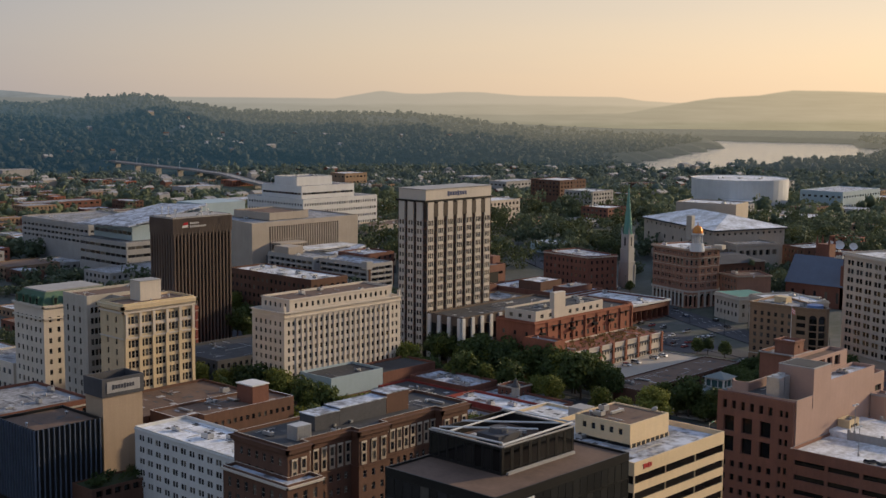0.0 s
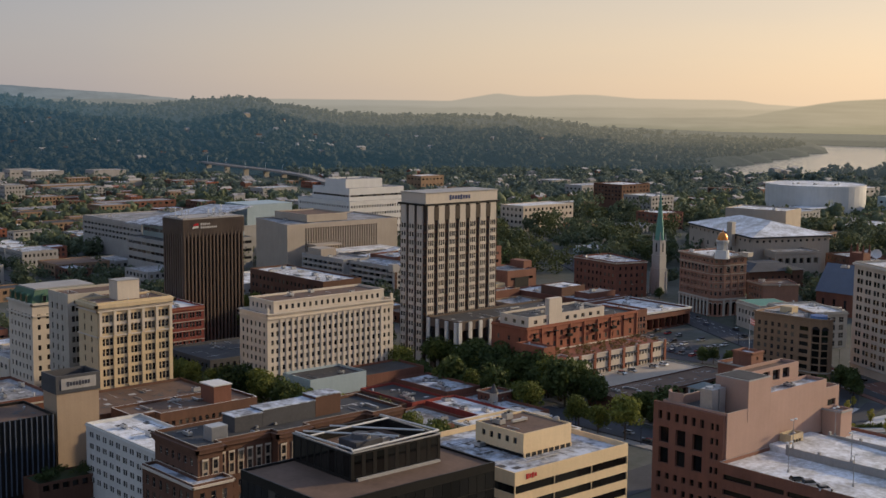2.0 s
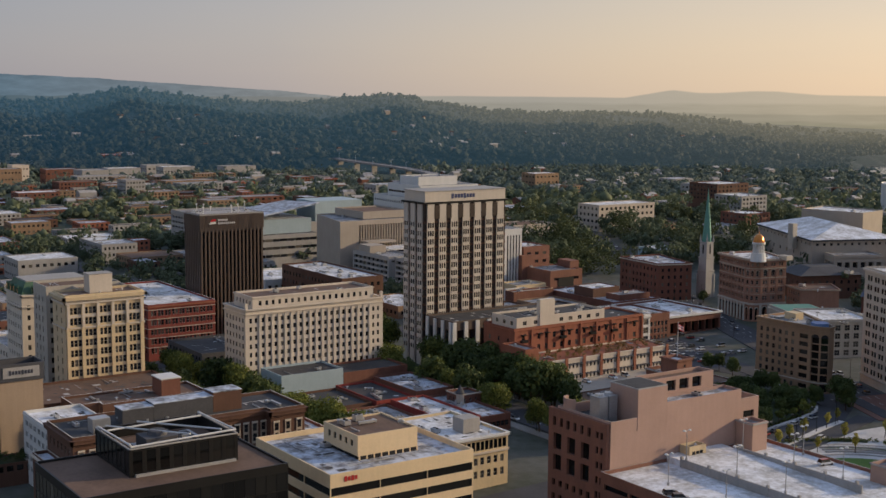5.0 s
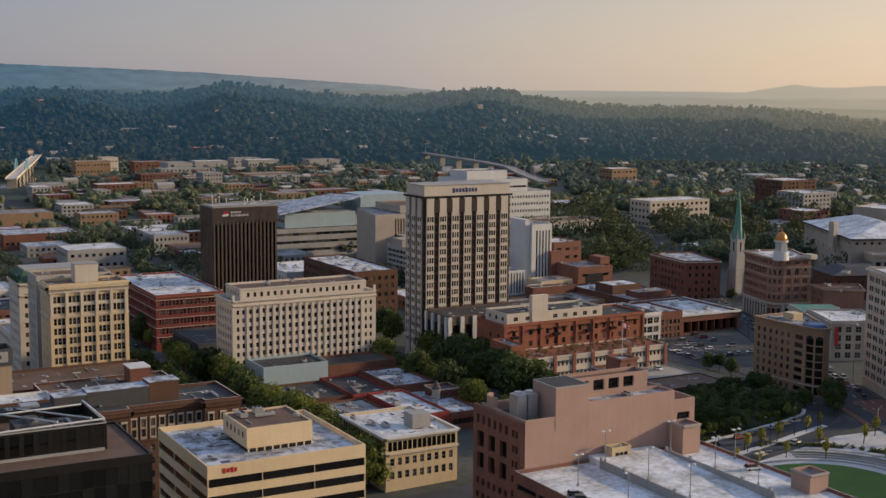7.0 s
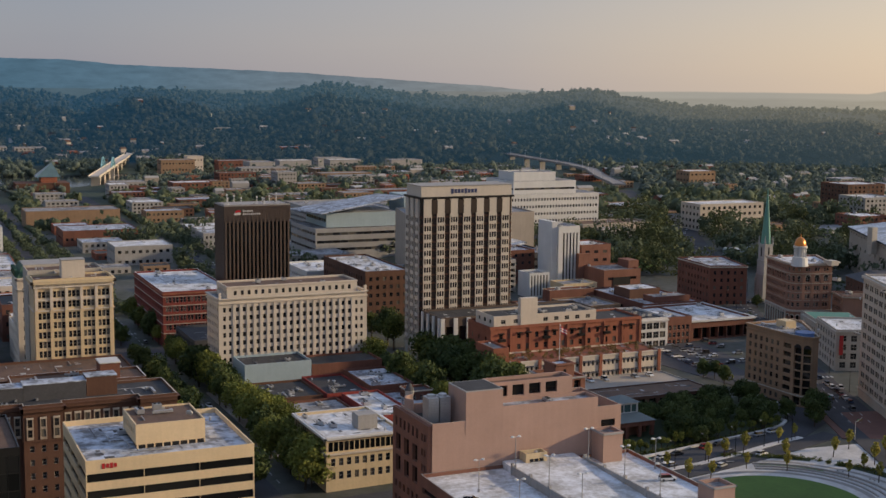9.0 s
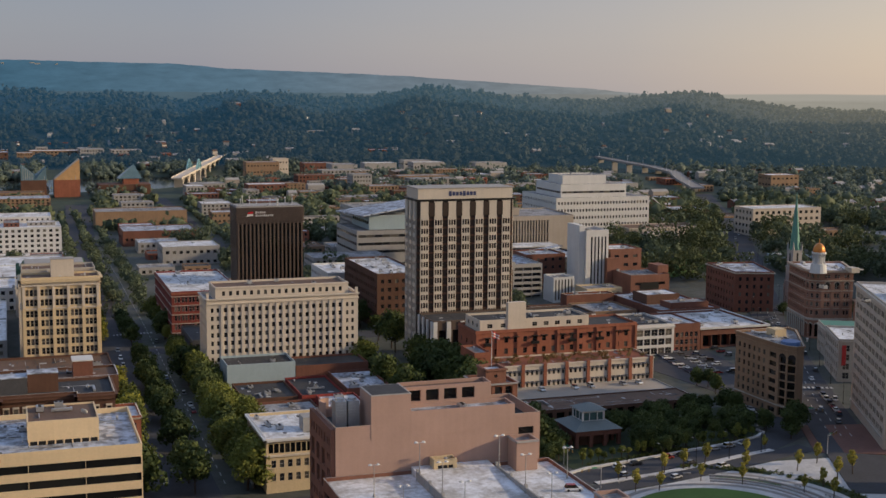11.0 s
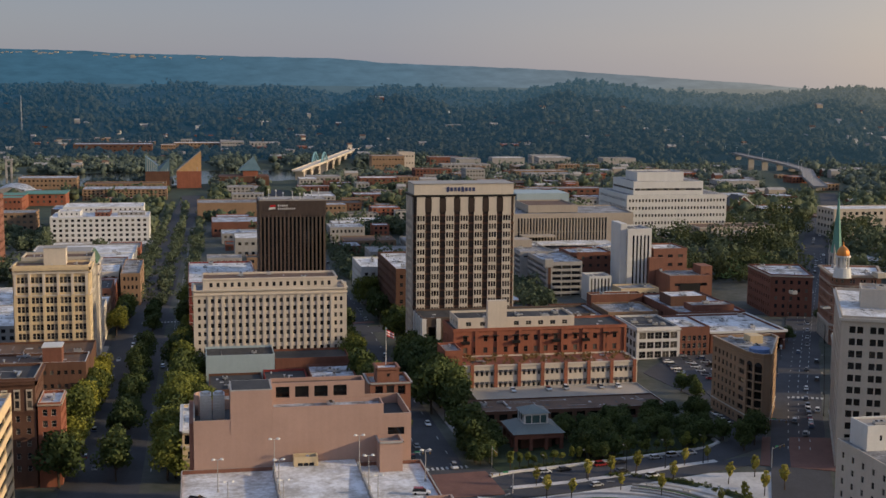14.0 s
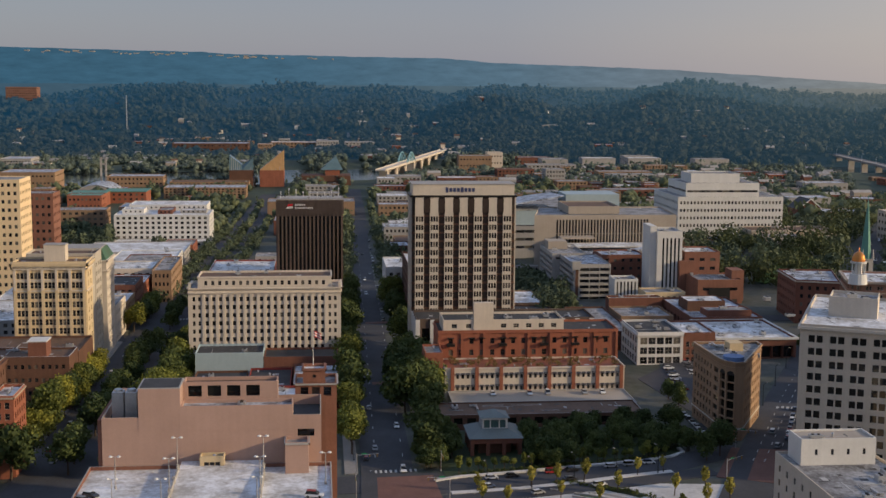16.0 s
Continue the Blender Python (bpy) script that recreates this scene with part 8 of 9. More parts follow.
# ---- woods farther off: uncountable, one object of stuff each ----
def lump(rng, fine):
    """A closed, uneven crown: a ball of triangles pushed in and out, and its faces."""
    bm = bmesh.new()
    bmesh.ops.create_icosphere(bm, subdivisions=2 if fine else 1, radius=1.0)
    v = np.array([p.co[:] for p in bm.verts])
    f = np.array([[q.index for q in p.verts] for p in bm.faces])
    bm.free()
    shift = rng.uniform(0, 50, 3)
    k = np.array([1 + 0.55 * noise.noise(Vector(p * 1.3 + shift)) + 0.35 * noise.noise(Vector(p * 2.9 + shift)) for p in v])
    return v * k[:, None] * np.array([0.46, 0.46, 0.42]) + np.array([0, 0, 0.5]), f


def wood(name, spots, mat, label, per, size, crown, kind="stuff", fine=False):
    rng = np.random.default_rng(len(spots))
    protos = []
    for k in range(12):
        v, f = lump(rng, fine)
        blobs = [(*(rng.normal(size=3) * np.array([0.3, 0.3, 0.16]) + np.array([0, 0, 0.6])), rng.uniform(0.2, 0.36)) for _ in range(5)] + [(0, 0, 0.55, 0.45)]
        q = leaves(rng, blobs, per, size, 0.75, 0.8)
        protos.append((np.concatenate([v, q]), f, len(v)))
    vs, tris, quads, base = [], [], [], 0
    for i, (x, y, s) in enumerate(spots):
        a = rng.uniform(0, math.tau)
        p, f, n = protos[i % 12]
        c, sn = math.cos(a), math.sin(a)
        vs.append(np.stack([p[:, 0] * c - p[:, 1] * sn, p[:, 0] * sn + p[:, 1] * c, p[:, 2] * rng.uniform(0.75, 1.2)], 1) * s * crown + np.array([x, y, land(x, y) - 0.1 * s * crown]))
        tris.append(f + base)
        quads.append(np.arange(base + n, base + len(p)).reshape(-1, 4))
        base += len(p)
    vs, tris, quads = np.concatenate(vs), np.concatenate(tris), np.concatenate(quads)
    me = bpy.data.meshes.new(name)
    me.vertices.add(len(vs))
    me.vertices.foreach_set("co", vs.astype(np.float32).ravel())
    me.loops.add(tris.size + quads.size)
    me.loops.foreach_set("vertex_index", np.concatenate([tris.ravel(), quads.ravel()]).astype(np.int32))
    me.polygons.add(len(tris) + len(quads))
    me.polygons.foreach_set("loop_start", np.concatenate([np.arange(len(tris)) * 3, tris.size + np.arange(len(quads)) * 4]).astype(np.int32))
    me.polygons.foreach_set("use_smooth", np.ones(len(tris) + len(quads), dtype=bool))
    me.materials.append(mat)
    me.update(calc_edges=True)
    return tagged(new(name, me), label, "trees" if kind == "stuff" else "backdrop", kind=kind)


def grove(name, spots, mat, label, per, size, crown):
    """Nearer trees of the town: uneven clumps of leaf sprays on short trunks."""
    rng = np.random.default_rng(31)
    protos = []
    for k in range(9):
        blobs = [(*(rng.normal(size=3) * np.array([0.34, 0.34, 0.2]) + np.array([0, 0, 0.6])), rng.uniform(0.22, 0.4)) for _ in range(6)] + [(0, 0, 0.55, 0.42)]
        protos.append(leaves(rng, blobs, per, size, 0.45, 0.75))
    out = []
    for i, (x, y, s) in enumerate(spots):
        a = rng.uniform(0, math.tau)
        c, sn = math.cos(a), math.sin(a)
        p = protos[i % 9]
        out.append(np.stack([p[:, 0] * c - p[:, 1] * sn, p[:, 0] * sn + p[:, 1] * c, p[:, 2] * rng.uniform(0.8, 1.25)], 1) * s * crown + np.array([x, y, land(x, y) - 0.08 * s * crown]))
    return tagged(new(name, quads_mesh(name, np.concatenate(out), mat)), label, "trees", kind="stuff")


wr = random.Random(23)
spots = []
# rows along the avenue and the main street, farther out
for i in range(60):
    x = -575 - 12 * i
    for y in (300 + 0.016 * (-250 - x) - 16, 300 + 0.016 * (-250 - x), 300 + 0.016 * (-250 - x) + 16, 403 + 0.02 * (-240 - x) - 13, 403 + 0.02 * (-240 - x) + 13):
        if wr.random() < 0.8:
            spots.append((x + wr.uniform(-3, 3), y + wr.uniform(-1.5, 1.5), wr.uniform(0.5, 0.78)))
# green hill round the court and the hospital
for x, y, q in ((-404, 742, 0.9), (-398, 752, 1.0), (-391, 745, 0.85), (-408, 735, 0.8), (-384, 752, 0.9), (-377, 742, 0.8), (-366, 728, 0.8), (-370, 715, 0.75), (-385, 728, 0.8), (-400, 668, 0.6), (-360, 700, 0.7), (-372, 690, 0.6), (-330, 800, 1.0), (-350, 812, 1.1), (-310, 780, 1.0), (-440, 668, 0.6), (-432, 676, 0.7), (-470, 690, 0.8), (-466, 712, 0.9)):
    spots.append((x, y, q))


def hides_lake(x, y):
    """The near shore is kept open, but for a few clumps."""
    r, az = math.hypot(x - 60, y - 200), math.degrees(math.atan2(60 - x, y - 200))
    return any(inside(*at(az, r + d), LAKE) for d in (20, 70, 120, 170)) and noise.noise(Vector((x / 45, y / 45, 2.0))) < 0.28


grown = []


def room(x, y, s):
    """Trees of the green stand apart: keep each crown mostly clear of its neighbours."""
    if on_road(x, y) or not clear(x, y, 3) or any(math.hypot(x - a, y - b) < 5.2 * (s + t) for a, b, t in grown):
        return False
    grown.append((x, y, s))
    return True


for i in range(900):
    a, b2, s2 = wr.random(), wr.random(), wr.uniform(0.95, 1.75)
    x, y = -560 - 400 * a + 60 * b2, 612 + 60 * a + 165 * b2
    if not (-842 < x < -730 and y < 724) and not (-640 < x < -575 and 640 < y < 700 and wr.random() < 0.6) and room(x, y, s2):
        spots.append((x, y, s2))
for (ax, ay), (bx, by) in zip(RIVER, RIVER[1:]):
    d = Vector((bx - ax, by - ay))
    n = Vector((d.y, -d.x)).normalized()
    for i in range(int(d.length / 5)):
        o, k = wr.choice((-1, 1)) * wr.uniform(118, 165), wr.random()
        x, y = ax + d.x * k + n.x * o, ay + d.y * k + n.y * o
        if clear(x, y, 5) and not on_road(x, y) and not inside(x, y, LAKE):
            spots.append((x, y, wr.uniform(0.8, 1.3)))
for i in range(60):
    x, y = wr.uniform(-645, -500), wr.uniform(496, 519)
    if clear(x, y, 2) and not on_road(x, y) and abs(x + 480) > 12 and not -646 < x < -638:
        spots.append((x, y, wr.uniform(0.55, 0.85)))
for i in range(34):
    spots.append((wr.uniform(-3146, -3125), wr.uniform(-410, -310), wr.uniform(1.8, 2.6)))
while len(spots) < 12600:
    x, y = -290 - 2170 * wr.random(), -350 + 2600 * wr.random()
    if x > -560 and (y < 705 or -540 < x < -460 and y < 885):
        continue
    r = math.hypot(x - 60, y - 200)
    az = math.degrees(math.atan2(60 - x, y - 200))
    if not (12 < az < 115) or r > 2300 or r < 560 or az < 37 and r > 1950 and wr.random() < 0.9:
        continue
    dens = noise.noise(Vector((x / 130, y / 130, 5.0))) + (0.25 if r > 1300 else -0.05) + (0.45 if y > 640 else 0) + (0.06 if 180 < y < 640 and r < 1500 else 0)
    if dens < 0.0 or on_road(x, y) or not clear(x, y, 5) or river_far(x, y) < river_half(y) + 22 or inside(x, y, LAKE) or inside(x + 60, y, LAKE):
        continue
    if -720 < x < -585 and 500 < y < 625 or -850 < x < -725 and 625 < y < 725 or x > -640 and y < 640 or -540 < x < -380 and 730 < y < 870 or -960 < x < -500 and 600 < y < 860 and not room(x, y, 1.0):
        continue
    spots.append((x, y, wr.uniform(0.5, 1.2) * (1.25 if wr.random() < 0.15 else 1.0)))
spots = [q for q in spots if not (q[0] < -1990 and q[1] < 640 and not clear(q[0] - 40, q[1], 38))]
spots = [q for q in spots if not hides_lake(q[0], q[1])]
near = [q for q in spots if math.hypot(q[0] - 60, q[1] - 200) < 1060]
grove("tree_grove", [q for q in near if q[2] < 1.36], F_COVER, "broadleaf trees between the nearer buildings", 250, 0.1, 12.0)
grove("tall_grove", [q for q in near if q[2] >= 1.36], F_TALL, "tall dark broadleaf trees on the green hill", 620, 0.052, 12.0)
beyond = [q for q in spots if math.hypot(q[0] - 60, q[1] - 200) >= 2120]
# leaf colour steps paler and bluer by distance, in place of haze
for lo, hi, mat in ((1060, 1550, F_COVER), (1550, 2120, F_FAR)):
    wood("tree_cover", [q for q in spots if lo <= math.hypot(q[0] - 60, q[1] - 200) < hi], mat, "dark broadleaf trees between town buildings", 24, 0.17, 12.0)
spots = []
while len(spots) < 25000 - 1000:
    az, r = wr.uniform(14, 112), math.sqrt(wr.uniform(2150 ** 2, 4560 ** 2))
    if wr.random() < 0.35:
        r = math.sqrt(wr.uniform(2150 ** 2, 3200 ** 2))
    x, y = at(az, r)
    if river_far(x, y) < river_half(y) + 20 or land(x, y) < -12.5 and inside(x, y, LAKE) or not clear(x, y, 6) or y > 1900 and (inside(x + 70, y, LAKE) or inside(x, y + 60, LAKE)):
        continue
    if inside(*at(az, r + 50), LAKE) or r > 4020 and az < 44:
        continue
    if az < 52 and r > 2300 and noise.noise(Vector((x / 190, y / 190, 9.0))) < -0.3:
        continue
    spots.append((x, y, 0.5 + 0.9 * wr.random() ** 2))
# the foot of the hills, closely wooded
while len(spots) < 36000:
    x, y = at(wr.uniform(33, 112), wr.uniform(2020, 2560)) if len(spots) < 32000 else at(wr.uniform(31, 54), wr.uniform(2300, 3700))
    if river_far(x, y) > river_half(y) + 22 and clear(x, y, 6) and not on_road(x, y) and not inside(x, y, LAKE) and not inside(x + 45, y, LAKE) and not inside(x, y + 45, LAKE):
        spots.append((x, y, 0.45 + 0.7 * wr.random() ** 2))
for i in range(60):
    x, y = wr.uniform(-3145, -3060), wr.uniform(-440, -300)
    spots.append((x, y, wr.uniform(1.6, 2.3)))
spots = [q for q in spots + beyond if not hides_lake(q[0], q[1])]
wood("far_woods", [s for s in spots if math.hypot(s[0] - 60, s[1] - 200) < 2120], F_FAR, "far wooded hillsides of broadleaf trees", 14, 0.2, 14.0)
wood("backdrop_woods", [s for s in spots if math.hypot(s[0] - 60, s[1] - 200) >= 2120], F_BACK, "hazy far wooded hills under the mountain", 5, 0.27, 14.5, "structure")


# ---- park, streets, cars ----
def flat(name, pts, mat, lift, label, category="pavement", kind="structure", depth=0.5):
    """A level patch of paving or grass on a plan polygon."""
    b = Mesh()
    z = max(land(x, y) for x, y in pts)
    lo = min(land(x, y) for x, y in pts)
    b.v = [(x, y, land(x, y) + lift) for x, y in pts] + [(x, y, land(x, y) + lift - depth) for x, y in pts]
    n = len(pts)
    b.f = [tuple(range(n))] + [(i, i + n, (i + 1) % n + n, (i + 1) % n) for i in range(n)]
    b.m = [0] * (n + 1)
    return tagged(new(name, b.mesh(name, [mat])), label, category, kind=kind)


M_PLAZA = material("pale_plaza_concrete", (0.52, 0.50, 0.475), var=0.16, grain=1.2, big=7, sharp=0.1)
M_PAVROOF = material("grey_green_metal_roof", (0.15, 0.175, 0.17), rough=0.5, var=0.2)
flat("pavement", [(-200, 418), (-203, 440), (-207, 462), (-212, 485), (-208, 508), (-140, 500), (-128, 400), (-206, 408)], M_PLAZA, 0.10, "pale concrete plaza of the park")
for k in range(5):
    strip("lawn", [(-572 - 11 * k, 640 + 7 * k), (-596 - 11 * k, 690 + 5 * k)], 12.5, M_GRASS, 1.1 + 0.02 * k, "mown lawn on the green before the courthouse", "lawn", step=6)
flat("lawn", [(-170 + 27 * math.cos(a * math.tau / 40), 439 + 26 * math.sin(a * math.tau / 40)) for a in range(40)], M_GRASS, 0.22, "round mown green lawn", "lawn")
for k in range(3):
    b = Mesh()
    for i in range(26):
        a0, a1 = radians(70 + 3.2 * i), radians(70 + 3.2 * (i + 1))
        r = 31.5 + 2.6 * k
        p = [(-172 + q * math.cos(a), 440 + q * math.sin(a)) for q, a in ((r, a0), (r, a1), (r + 0.6, a1), (r + 0.6, a0))]
        b.prism([p[0], p[3], p[2], p[1]], land(*p[0]) + 0.1, land(*p[0]) + 0.55 + 0.1 * k)
    tagged(new("seat_wall", b.mesh("seat_wall", [M_CONC])), "low curved concrete seat wall round the lawn", "wall", "seat walls round the lawn")
# darker curving paths and planting beds of the plaza
for k, (r0, r1, a0, a1, mat, label) in enumerate(((29.0, 31.0, 60, 250, M_PAVE, "grey paved path curving round the lawn"), (41.5, 43.2, 75, 200, M_PAVE, "grey paved path curving through the plaza"), (45.5, 50.0, 80, 118, M_WOODS, "planted bed beside the plaza path"), (45.5, 49.5, 128, 165, M_WOODS, "planted bed beside the plaza path"), (36.2, 39.5, 118, 150, M_GRASS, "strip of lawn between seat walls"))):
    n = 24
    ring = [(r0, a0 + (a1 - a0) * i / n) for i in range(n + 1)] + [(r1, a1 - (a1 - a0) * i / n) for i in range(n + 1)]
    b = Mesh()
    q = [(-171 + r * math.cos(radians(a)), 439.5 + r * math.sin(radians(a))) for r, a in ring]
    for i in range(n):
        j = 2 * n + 1 - i
        p = (q[i], q[i + 1], q[j - 1], q[j])
        b.poly([(x, y, land(x, y) + 0.14 + 0.02 * k) for x, y in p][::-1])
    tagged(new("planting_bed" if mat is M_WOODS else "pavement", b.mesh("pavement", [mat])), label, "ground", kind="structure")
# planted ground of the small wood, with its kerb wall
flat("planting_bed", [(-227.5, 420), (-230, 442), (-233.5, 464), (-237, 487), (-243, 500), (-264, 508), (-282, 510), (-280, 416)], M_WOODS, 0.12, "dark planted ground under park trees", "ground")
strip("kerb_wall", [(-223.5, 416), (-226.5, 424), (-228.5, 440), (-232, 462), (-235.5, 485), (-239, 496), (-243, 501), (-248, 501)], 1.3, M_PLAZA, 0.75, "pale curving concrete kerb wall", "wall")
strip("pavement", [(-211.5, 420), (-212.8, 441), (-216.5, 460), (-221, 478), (-223.5, 492)], 2.6, M_PLAZA, 0.32, "pale concrete median strip", "pavement")
strip("road", [(-205.5, 418), (-207.5, 440), (-211.5, 462), (-216.5, 484), (-222, 505)], 8.0, M_ASPH, 0.21, "asphalt slip lane beside the park")
flat("junction_paving", [(-232, 394), (-232, 416), (-206, 417), (-206, 393)], M_REDPAVE, 0.24, "red brick paved street junction")
flat("junction_paving", [(-216, 504), (-247, 519), (-240, 541), (-203, 527)], M_REDPAVE, 0.26, "red brick paved street junction")
for x in (-361, -500):
    y = 403 + 0.02 * (-240 - x)
    flat("junction_paving", [(x - 2.4, y - 9), (x + 2.4, y - 9), (x + 2.4, y + 9), (x - 2.4, y + 9)], M_REDPAVE, 0.2, "red brick paved street crossing")
for x0, x1, y0, y1 in ((-386, -235, 388.2, 392.5), (-380, -250, 414.8, 419), (-470, -250, 280, 283.6), (-385, -250, 318, 322)):
    flat("pavement", [(x0, y0), (x1, y0), (x1, y1), (x0, y1)], M_PAVE, 0.3, "grey concrete street pavement")


flat("parking_lot", [(-352, 513), (-297, 519), (-300, 532), (-345, 546), (-376, 557), (-375, 531)], M_ASPH, 0.12, "dark asphalt car park beside the wedge building", "parking lot")


def marks(name, boxes, label):
    """Painted lines on a road: thin raised slabs, one object."""
    b = Mesh()
    for x, y, dx, dy, w, l in boxes:
        p = [(x - dx * l - dy * w, y - dy * l + dx * w), (x - dx * l + dy * w, y - dy * l - dx * w), (x + dx * l + dy * w, y + dy * l - dx * w), (x + dx * l - dy * w, y + dy * l + dx * w)]
        z = land(x, y)
        b.prism(p, z + 0.2, z + 0.27)
    return tagged(new(name, b.mesh(name, [M_LINE])), label, "road marking", kind="stuff")


marks("road_marking", [(-245 - 9 * i, 403 + 0.02 * (9 * i + 5) + s, 1, -0.02, 0.14, 1.8) for i in range(70) for s in (-4.6, 4.6) if i % 2], "white lane lines on the main street")
marks("road_marking", [(-256 - 9 * i, 300 + 0.016 * (9 * i + 6) + s, 1, -0.016, 0.14, 1.8) for i in range(70) for s in (-10, 10)], "white lane lines on the avenue")
marks("road_marking", [(ax + (bx - ax) * k / n + s * 0.46, ay + (by - ay) * k / n + s * 0.89, (bx - ax) / d, (by - ay) / d, 0.14, 1.8) for (ax, ay), (bx, by) in zip(AVENUE[1:], AVENUE[2:9]) for d in (math.hypot(bx - ax, by - ay),) for n in (int(d / 9),) for k in range(n) for s in (-3.6, 0, 3.6)], "white lane lines on the diagonal avenue")
marks("crosswalk", [(-296 + 0.44 * s, 556.7 + 0.9 * s, 0.9, -0.44, 0.5, 1.5) for s in np.arange(-9, 9.1, 1.8)], "white bar crosswalk over the avenue")
marks("crosswalk", [(-236 + 0.0 * s, 403 + s, 1, 0, 0.35, 1.4) for s in np.arange(-8, 8.1, 1.6)], "white bar crosswalk over the main street")
marks("crosswalk", [(-528, 302 + s, 1, 0, 0.4, 1.6) for s in np.arange(-15, 15.1, 1.7)], "white bar crosswalk over the avenue")


def car_paint():
    m = bpy.data.materials.new("car_paint")
    m.use_nodes = True
    nt = m.node_tree
    b = nt.nodes["Principled BSDF"]
    b.inputs["Roughness"].default_value, b.inputs["Coat Weight"].default_value = 0.35, 0.6
    oi = nt.nodes.new("ShaderNodeObjectInfo")
    r = nt.nodes.new("ShaderNodeValToRGB")
    r.color_ramp.interpolation = "CONSTANT"
    for i, (p, c) in enumerate(((0.0, (0.7, 0.7, 0.69)), (0.3, (0.02, 0.02, 0.022)), (0.5, (0.3, 0.31, 0.32)), (0.68, (0.6, 0.6, 0.6)), (0.8, (0.03, 0.05, 0.1)), (0.88, (0.28, 0.02, 0.02)), (0.94, (0.12, 0.12, 0.12)))):
        e = r.color_ramp.elements[i] if i < 2 else r.color_ramp.elements.new(p)
        e.position, e.color = p, (*c, 1)
    nt.links.new(oi.outputs["Random"], r.inputs["Fac"])
    nt.links.new(r.outputs["Color"], b.inputs["Base Color"])
    return m


M_CAR = car_paint()


def car(label, l, h, cab0, cab1):
    """A car along +x: body with rounded ends, glass cabin, roof, four wheels."""
    c = thing("car", label, "car", pose(0, 0, -500), "cars of the town")
    w = 0.9
    side = [(-l / 2, 0.35), (-l / 2 + 0.05, 0.8), (-l / 2 + 0.3, 0.95), (l / 2 - 0.9, 0.9), (l / 2 - 0.15, 0.72), (l / 2, 0.5), (l / 2 - 0.05, 0.3)]
    b = Mesh()
    i = len(side)
    b.v = [(x, -w, z) for x, z in side] + [(x, w, z) for x, z in side]
    b.f = [tuple(range(i))[::-1][::-1], tuple(range(i, 2 * i))[::-1]] + [(k, (k + 1) % i, (k + 1) % i + i, k + i)[::-1] for k in range(i)]
    b.m = [0] * len(b.f)
    part("body", b, M_CAR, c)
    g = Mesh()
    lo = [(cab0, -w + 0.05), (cab1, -w + 0.05), (cab1, w - 0.05), (cab0, w - 0.05)]
    hi = [(cab0 + 0.35, -w + 0.22), (cab1 - 0.75, -w + 0.22), (cab1 - 0.75, w - 0.22), (cab0 + 0.35, w - 0.22)]
    for k in range(4):
        j = (k + 1) % 4
        g.quad((*lo[k], 0.9), (*lo[j], 0.9), (*hi[j], h - 0.08), (*hi[k], h - 0.08))
    part("window_glass", g, G_DARK, c)
    r = Mesh()
    r.prism(hi, h - 0.08, h)
    part("roof_panel", r, M_CAR, c)
    for x in (-l * 0.31, l * 0.31):
        for y in (-w + 0.1, w - 0.1):
            q = Mesh()
            q.rod((x, y - 0.11, 0.33), (x, y + 0.11, 0.33), 0.33, 10)
            part("wheel", q, M_BLACK, c)
    return c


CARS = [car("family saloon car with dark windows", 4.6, 1.45, -1.75, 1.35), car("tall sport utility car with dark windows", 4.7, 1.75, -2.2, 1.2), car("compact hatchback car with dark windows", 4.1, 1.5, -1.95, 1.1)]
car_rng = random.Random(3)
CAR_USED = set()


def park_car(x, y, turn, z=None):
    i = car_rng.randrange(3)
    m = pose(x, y, (land(x, y) + 0.2) if z is None else z, 0, 0, turn)
    if i not in CAR_USED:
        CAR_USED.add(i)
        CARS[i].matrix_basis = m
        return
    copy_thing(CARS[i], m)


for x, y, a in ((-262, 399, 180), (-290, 408, 0), (-318, 399, 180), (-345, 408.5, 0), (-236, 407, 0), (-372, 400, 180), (-411, 410, 0), (-440, 401, 180), (-250, 395.5, 180), (-300, 395.5, 180)):
    park_car(x, y, a)
for i in range(14):
    if i % 5 != 2:
        park_car(-500 - 30 * i - car_rng.uniform(0, 12), 403 + 0.02 * (260 + 30 * i) + car_rng.choice((-5, -1.8, 2, 5.5)), car_rng.choice((0, 180)))
for i in range(15):
    park_car(-262 - 17 * i + car_rng.uniform(-4, 4), 300 + 0.27 * i + car_rng.choice((-12.5, -8, 8, 12)), car_rng.choice((0, 180)))
for i in range(13):
    s = car_rng.choice((-6.2, -1.8, 2, 6.2))
    park_car(-246 - 15.6 * i + 0.45 * s, 532.5 + 7.9 * i + 0.89 * s, 153)
for i in range(16):
    s = car_rng.choice((-6.2, -1.8, 2, 6.2))
    park_car(-455 - 19 * i + 0.47 * s, 639 + 10.2 * i + 0.88 * s, 152)
for i in range(6):
    park_car(-258 - 0.914 * 6 * i + 3.4, 533 + 0.405 * 6 * i + 8.4, 156)
for i in range(9):
    park_car(-223.6 - 1.15 * i, 434 + 6.6 * i, 98) if i not in (2, 5) else None
for x, y in ((-215, 432), (-219, 458), (-207, 446), (-212, 466)):
    park_car(x, y, 108)
for r in range(4):
    for i in range(9):
        if car_rng.random() < 0.5:
            park_car(-333 - 7.6 * i, 536 + 6.8 * r + 0.8 * i, 80 + (180 if r % 2 else 0))
for i in range(7):
    park_car(-368 + 6.5 * i, 530.5 - 0.8 * i, 95)
for i in range(6):
    park_car(-262 - 5.8 * i, 514.5 + 0.1 * i, 177)
for i in range(7):
    if i not in (1, 4):
        park_car(-318, 447 + 7.2 * i, 0, 7.05)
park_car(-140, 379, 80, 27.05)
